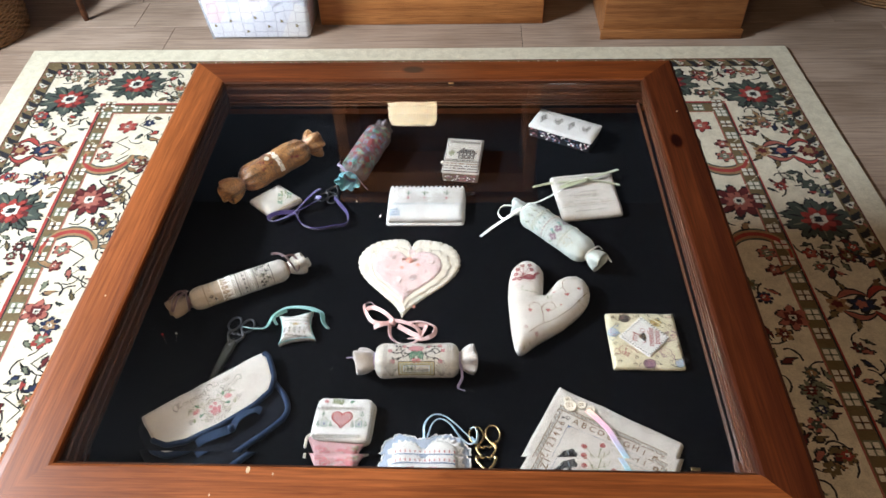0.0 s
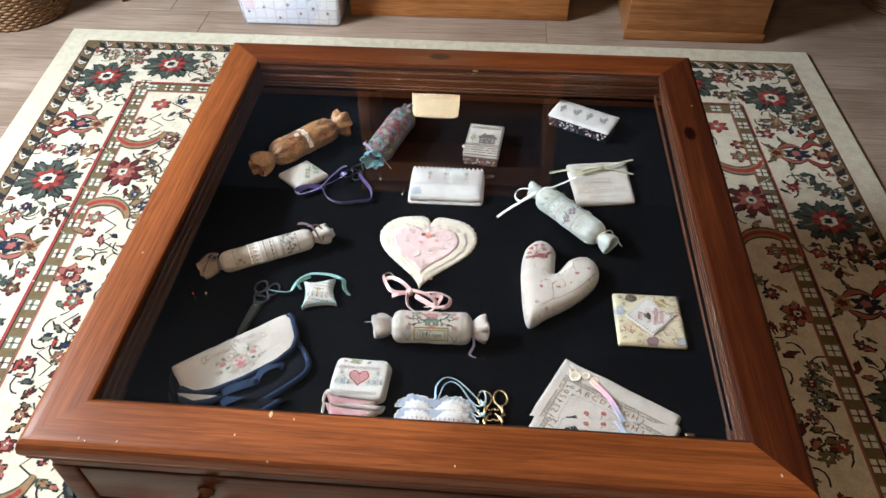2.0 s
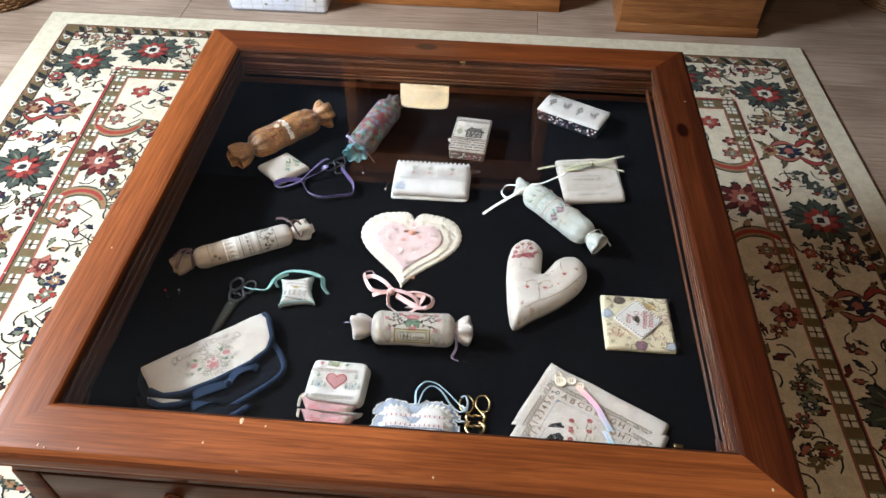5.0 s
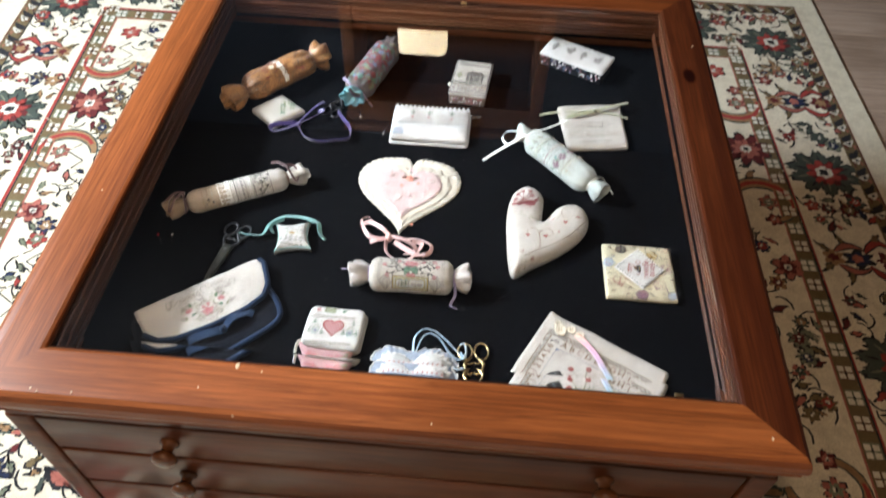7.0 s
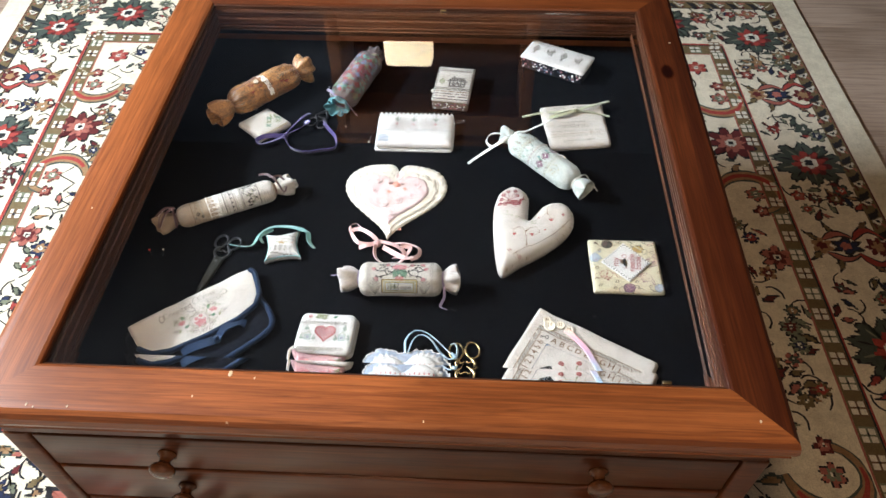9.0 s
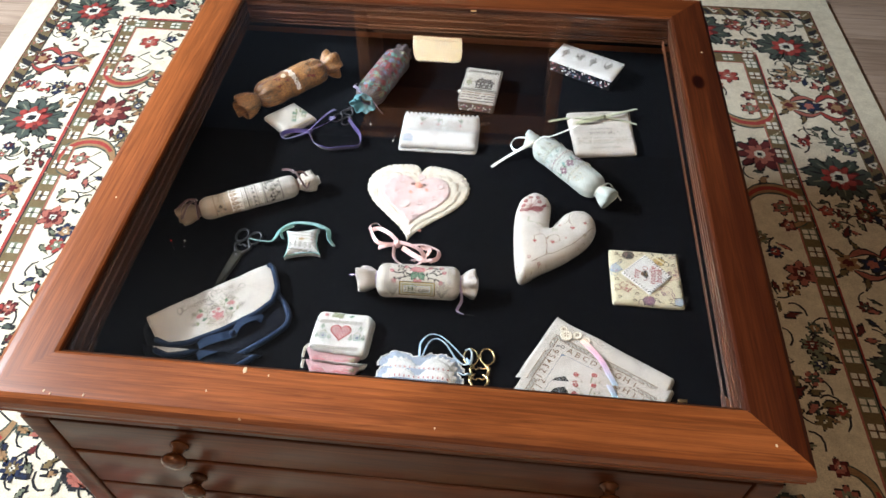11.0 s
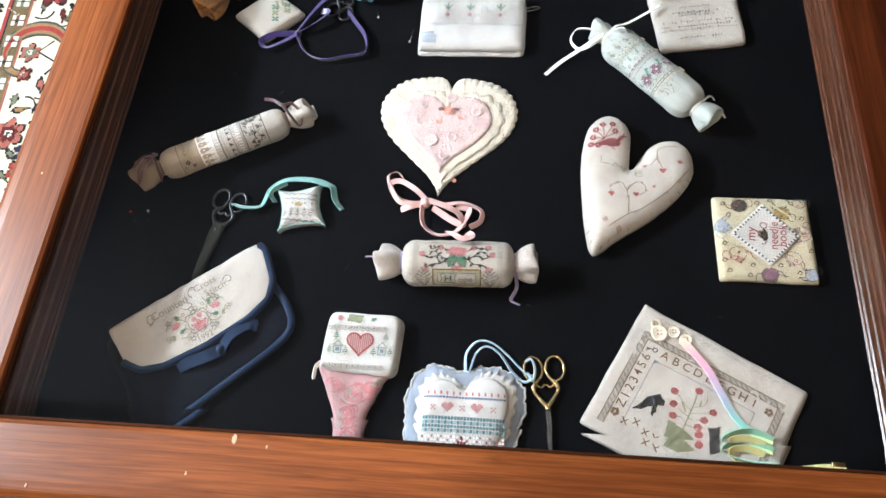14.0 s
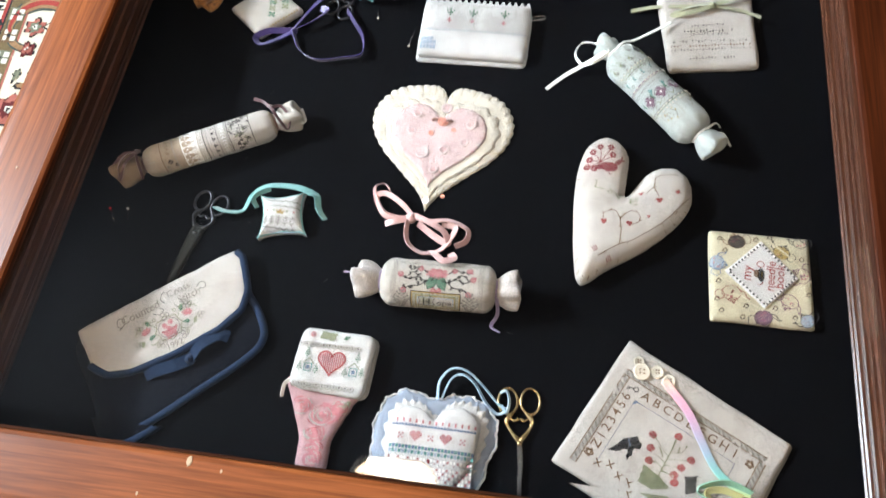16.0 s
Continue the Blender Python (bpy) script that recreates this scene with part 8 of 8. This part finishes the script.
def border_line(d0, d1, colour, layer):
    for side in range(4):
        span = (RUG_LEFT, RUG_RIGHT) if side in (0, 2) else (0.0, LEN)
        f = RF if side in (0, 2) else 1.0
        ends = [(at_border(d, span[0] + d, side), at_border(d, span[1] - d * f, side)) for d in (d0, d1)]
        n = 14
        edge = []
        for (p, q) in ends:
            edge.append([(p[0] + (q[0] - p[0]) * k / n, p[1] + (q[1] - p[1]) * k / n) for k in range(n + 1)])
        for k in range(n):
            weave([edge[0][k], edge[0][k + 1], edge[1][k + 1], edge[1][k]], colour, layer)


border_line(0.08, 0.084, "wine", 1)
border_line(0.084, 0.127, "olive", 1)
border_line(0.127, 0.131, "ink", 1)
border_line(0.332, 0.339, "red", 1)
border_line(0.339, 0.343, "ink", 1)
border_line(0.343, 0.388, "olive", 1)
border_line(0.388, 0.392, "rose", 1)
for side in range(4):
    lo, hi = (RUG_LEFT + 0.12, RUG_RIGHT - 0.1) if side in (0, 2) else (0.12, LEN - 0.12)
    # guard stripe: slanting leaves and cream tips
    n = int((hi - lo) / 0.064)
    for k in range(n):
        run = lo + (k + 0.5) * (hi - lo) / n
        for pts, colour, layer in ((((0.088, -0.03), (0.124, -0.012), (0.124, 0.006), (0.1, -0.002)), "ink", 2),
                                   (((0.09, -0.004), (0.122, 0.012), (0.106, 0.026)), "white", 2),
                                   (((0.098, 0.006), (0.112, 0.012), (0.106, 0.019)), "ink", 3),
                                   (((0.09, 0.018), (0.1, 0.012), (0.094, 0.034)), "rose", 2),
                                   (((0.112, 0.02), (0.124, 0.016), (0.118, 0.034)), "wine", 2)):
            weave([at_border(d, run + r, side) for d, r in pts], colour, layer)
    # band of small four-petalled flowers
    n = int((hi - lo - 0.44) / 0.056)
    for k in range(n + 1):
        run = lo + 0.22 + k * (hi - lo - 0.44) / n
        u, v = at_border(0.3655, run, side)
        weave([(u - 0.017, v - 0.017), (u + 0.017, v - 0.017), (u + 0.017, v + 0.017), (u - 0.017, v + 0.017)], "sage" if k % 2 else "brown", 2)
        for du in (-0.0085, 0.0085):
            for dv in (-0.0085, 0.0085):
                weave([(u + du - 0.006, v + dv - 0.006), (u + du + 0.006, v + dv - 0.006), (u + du + 0.006, v + dv + 0.006), (u + du - 0.006, v + dv + 0.006)], "white", 3)
        star(u, v, 0.0035, 4, 0.1, "ink", 4)
# main border: rosettes and palmettes by turns
taken = []


def border_set(side, runs, first):
    for k, run in enumerate(runs):
        u, v = at_border(0.222, run, side)
        if (k + first) % 2 == 0:
            rosette(u, v, 0.098 if side != 1 else 0.092)
        else:
            palmette(u, v, (math.pi, 0, 0, math.pi)[side] if side in (1, 3) else math.pi / 2, 1.0)
        taken.append((u, v, 0.12))


border_set(1, [0.295 + 0.288 * k for k in range(9)], 0)
border_set(3, [0.31 + 0.268 * k for k in range(9)], 0)
border_set(0, [-1.03 + 0.288 * k for k in range(7)], 0)
for side in range(4):
    lo, hi = (RUG_LEFT + 0.2, RUG_RIGHT - 0.18) if side in (0, 2) else (0.16, LEN - 0.16)
    run = lo
    while run < hi:
        for d in (0.16, 0.2, 0.245, 0.29):
            u, v = at_border(d + rrug.uniform(-0.008, 0.008), run + rrug.uniform(-0.014, 0.014), side)
            if all(math.hypot(u - a, v - b) > r * 0.92 for a, b, r in taken):
                sprig(u, v, 1.12)
                taken.append((u, v, 0.028))
        run += 0.026
# field: scrolls, red blossoms and vines, mirrored about the middle
taken = []


def both(fn, u, v, r, *args, flip_turn=None):
    for side in (1, -1):
        uu = u if side == 1 else 2 * RUG_MID + 0.06 - u
        fn(uu, v, *args) if flip_turn is None else fn(uu, v, args[0], args[1] if side == 1 else math.pi - args[1], args[2] * side)
        taken.append((uu, v, r))


both(scroll, -1.03, 0.6, 0.11, 1.0, 0.5, 1, flip_turn=True)
both(scroll, -1.03, 1.0, 0.11, 1.0, -0.6, -1, flip_turn=True)
both(blossom, -1.02, 0.8, 0.075, 0.062, "wine", "rose", 9)
both(blossom, -1.03, 1.2, 0.05, 0.036, "rose", "wine", 6)
both(blossom, -1.0, 0.46, 0.05, 0.03, "red", "rose", 6)
both(scroll, -0.98, 1.72, 0.11, 1.0, 0.6, 1, flip_turn=True)
both(blossom, -0.92, 1.93, 0.07, 0.058, "red", "navy", 9)
both(rosette, -0.75, 1.97, 0.09, 0.075)
both(leaf, -0.8, 1.75, 0.04, 0.04, 1.0, "green")
both(leaf, -0.72, 1.83, 0.04, 0.04, 0.4, "rose")
both(blossom, -0.66, 1.93, 0.06, 0.05, "rose", "red", 7)
both(leaf, -0.56, 1.94, 0.05, 0.05, 2.2, "green")
for s in (-1, 1):
    mid = RUG_MID + 0.03
    band([(mid + s * x, v) for x, v in ((0.33, 1.86), (0.325, 1.95), (0.34, 2.05), (0.3, 2.2))], [0.02, 0.032, 0.034, 0.02], "ink", 1)
    band([(mid + s * x, v) for x, v in ((0.33, 1.86), (0.325, 1.95), (0.34, 2.05), (0.3, 2.2))], [0.01, 0.02, 0.02, 0.01], "red", 2)
    band([(mid + s * x, v) for x, v in ((0.18, 1.9), (0.14, 1.905), (0.1, 1.93), (0.06, 1.965), (0.02, 1.975))], 0.012, "red", 1)
    leaf(mid + s * 0.05, 1.91, 0.05, 1.2 if s < 0 else 1.9, "navy")
    leaf(mid + s * 0.09, 1.95, 0.04, 2.2 if s < 0 else 0.9, "brown")
    leaf(mid + s * 0.24, 1.92, 0.034, 1.5, "green")
    leaf(mid + s * 0.25, 1.97, 0.03, 2.4, "tan")
    taken += [(mid + s * 0.33, 1.95, 0.05), (mid + s * 0.08, 1.93, 0.08), (mid + s * 0.24, 1.94, 0.05)]
star(RUG_MID + 0.03, 1.93, 0.045, 5, 0.5, "rose", 2)
taken.append((RUG_MID + 0.03, 1.93, 0.05))
for k in range(26):
    v = 0.42 + k * 0.09
    for s in (-1, 1):
        u = RUG_MID + s * (0.78 + 0.05 * math.sin(k * 1.3))
        band([(u, v), (u + 0.03 * s, v + 0.03), (u - 0.02 * s, v + 0.06), (u, v + 0.09)], 0.0045, "ink", 0)
for k in range(5200):
    u, v = rrug.uniform(RUG_LEFT + 0.42, RUG_RIGHT - 0.37), rrug.uniform(0.42, LEN - 0.42)
    if -0.42 < RUG_FAR - v < 0.42 and abs(u) < 0.42 or RUG_FAR - v < -1.0:
        continue
    if all(math.hypot(u - a, v - b) > r for a, b, r in taken):
        sprig(u, v, 1.15)
        taken.append((u, v, 0.041))
pattern = bpy.data.meshes.new("woven_pattern")
pattern.from_pydata(pat_v, [], pat_f)
for mt in WOOL_MATS:
    pattern.materials.append(mt)
pattern.polygons.foreach_set("material_index", pat_m)
pat = tagged(new("woven_pattern", pattern), kind="stuff")
pat.parent = rug
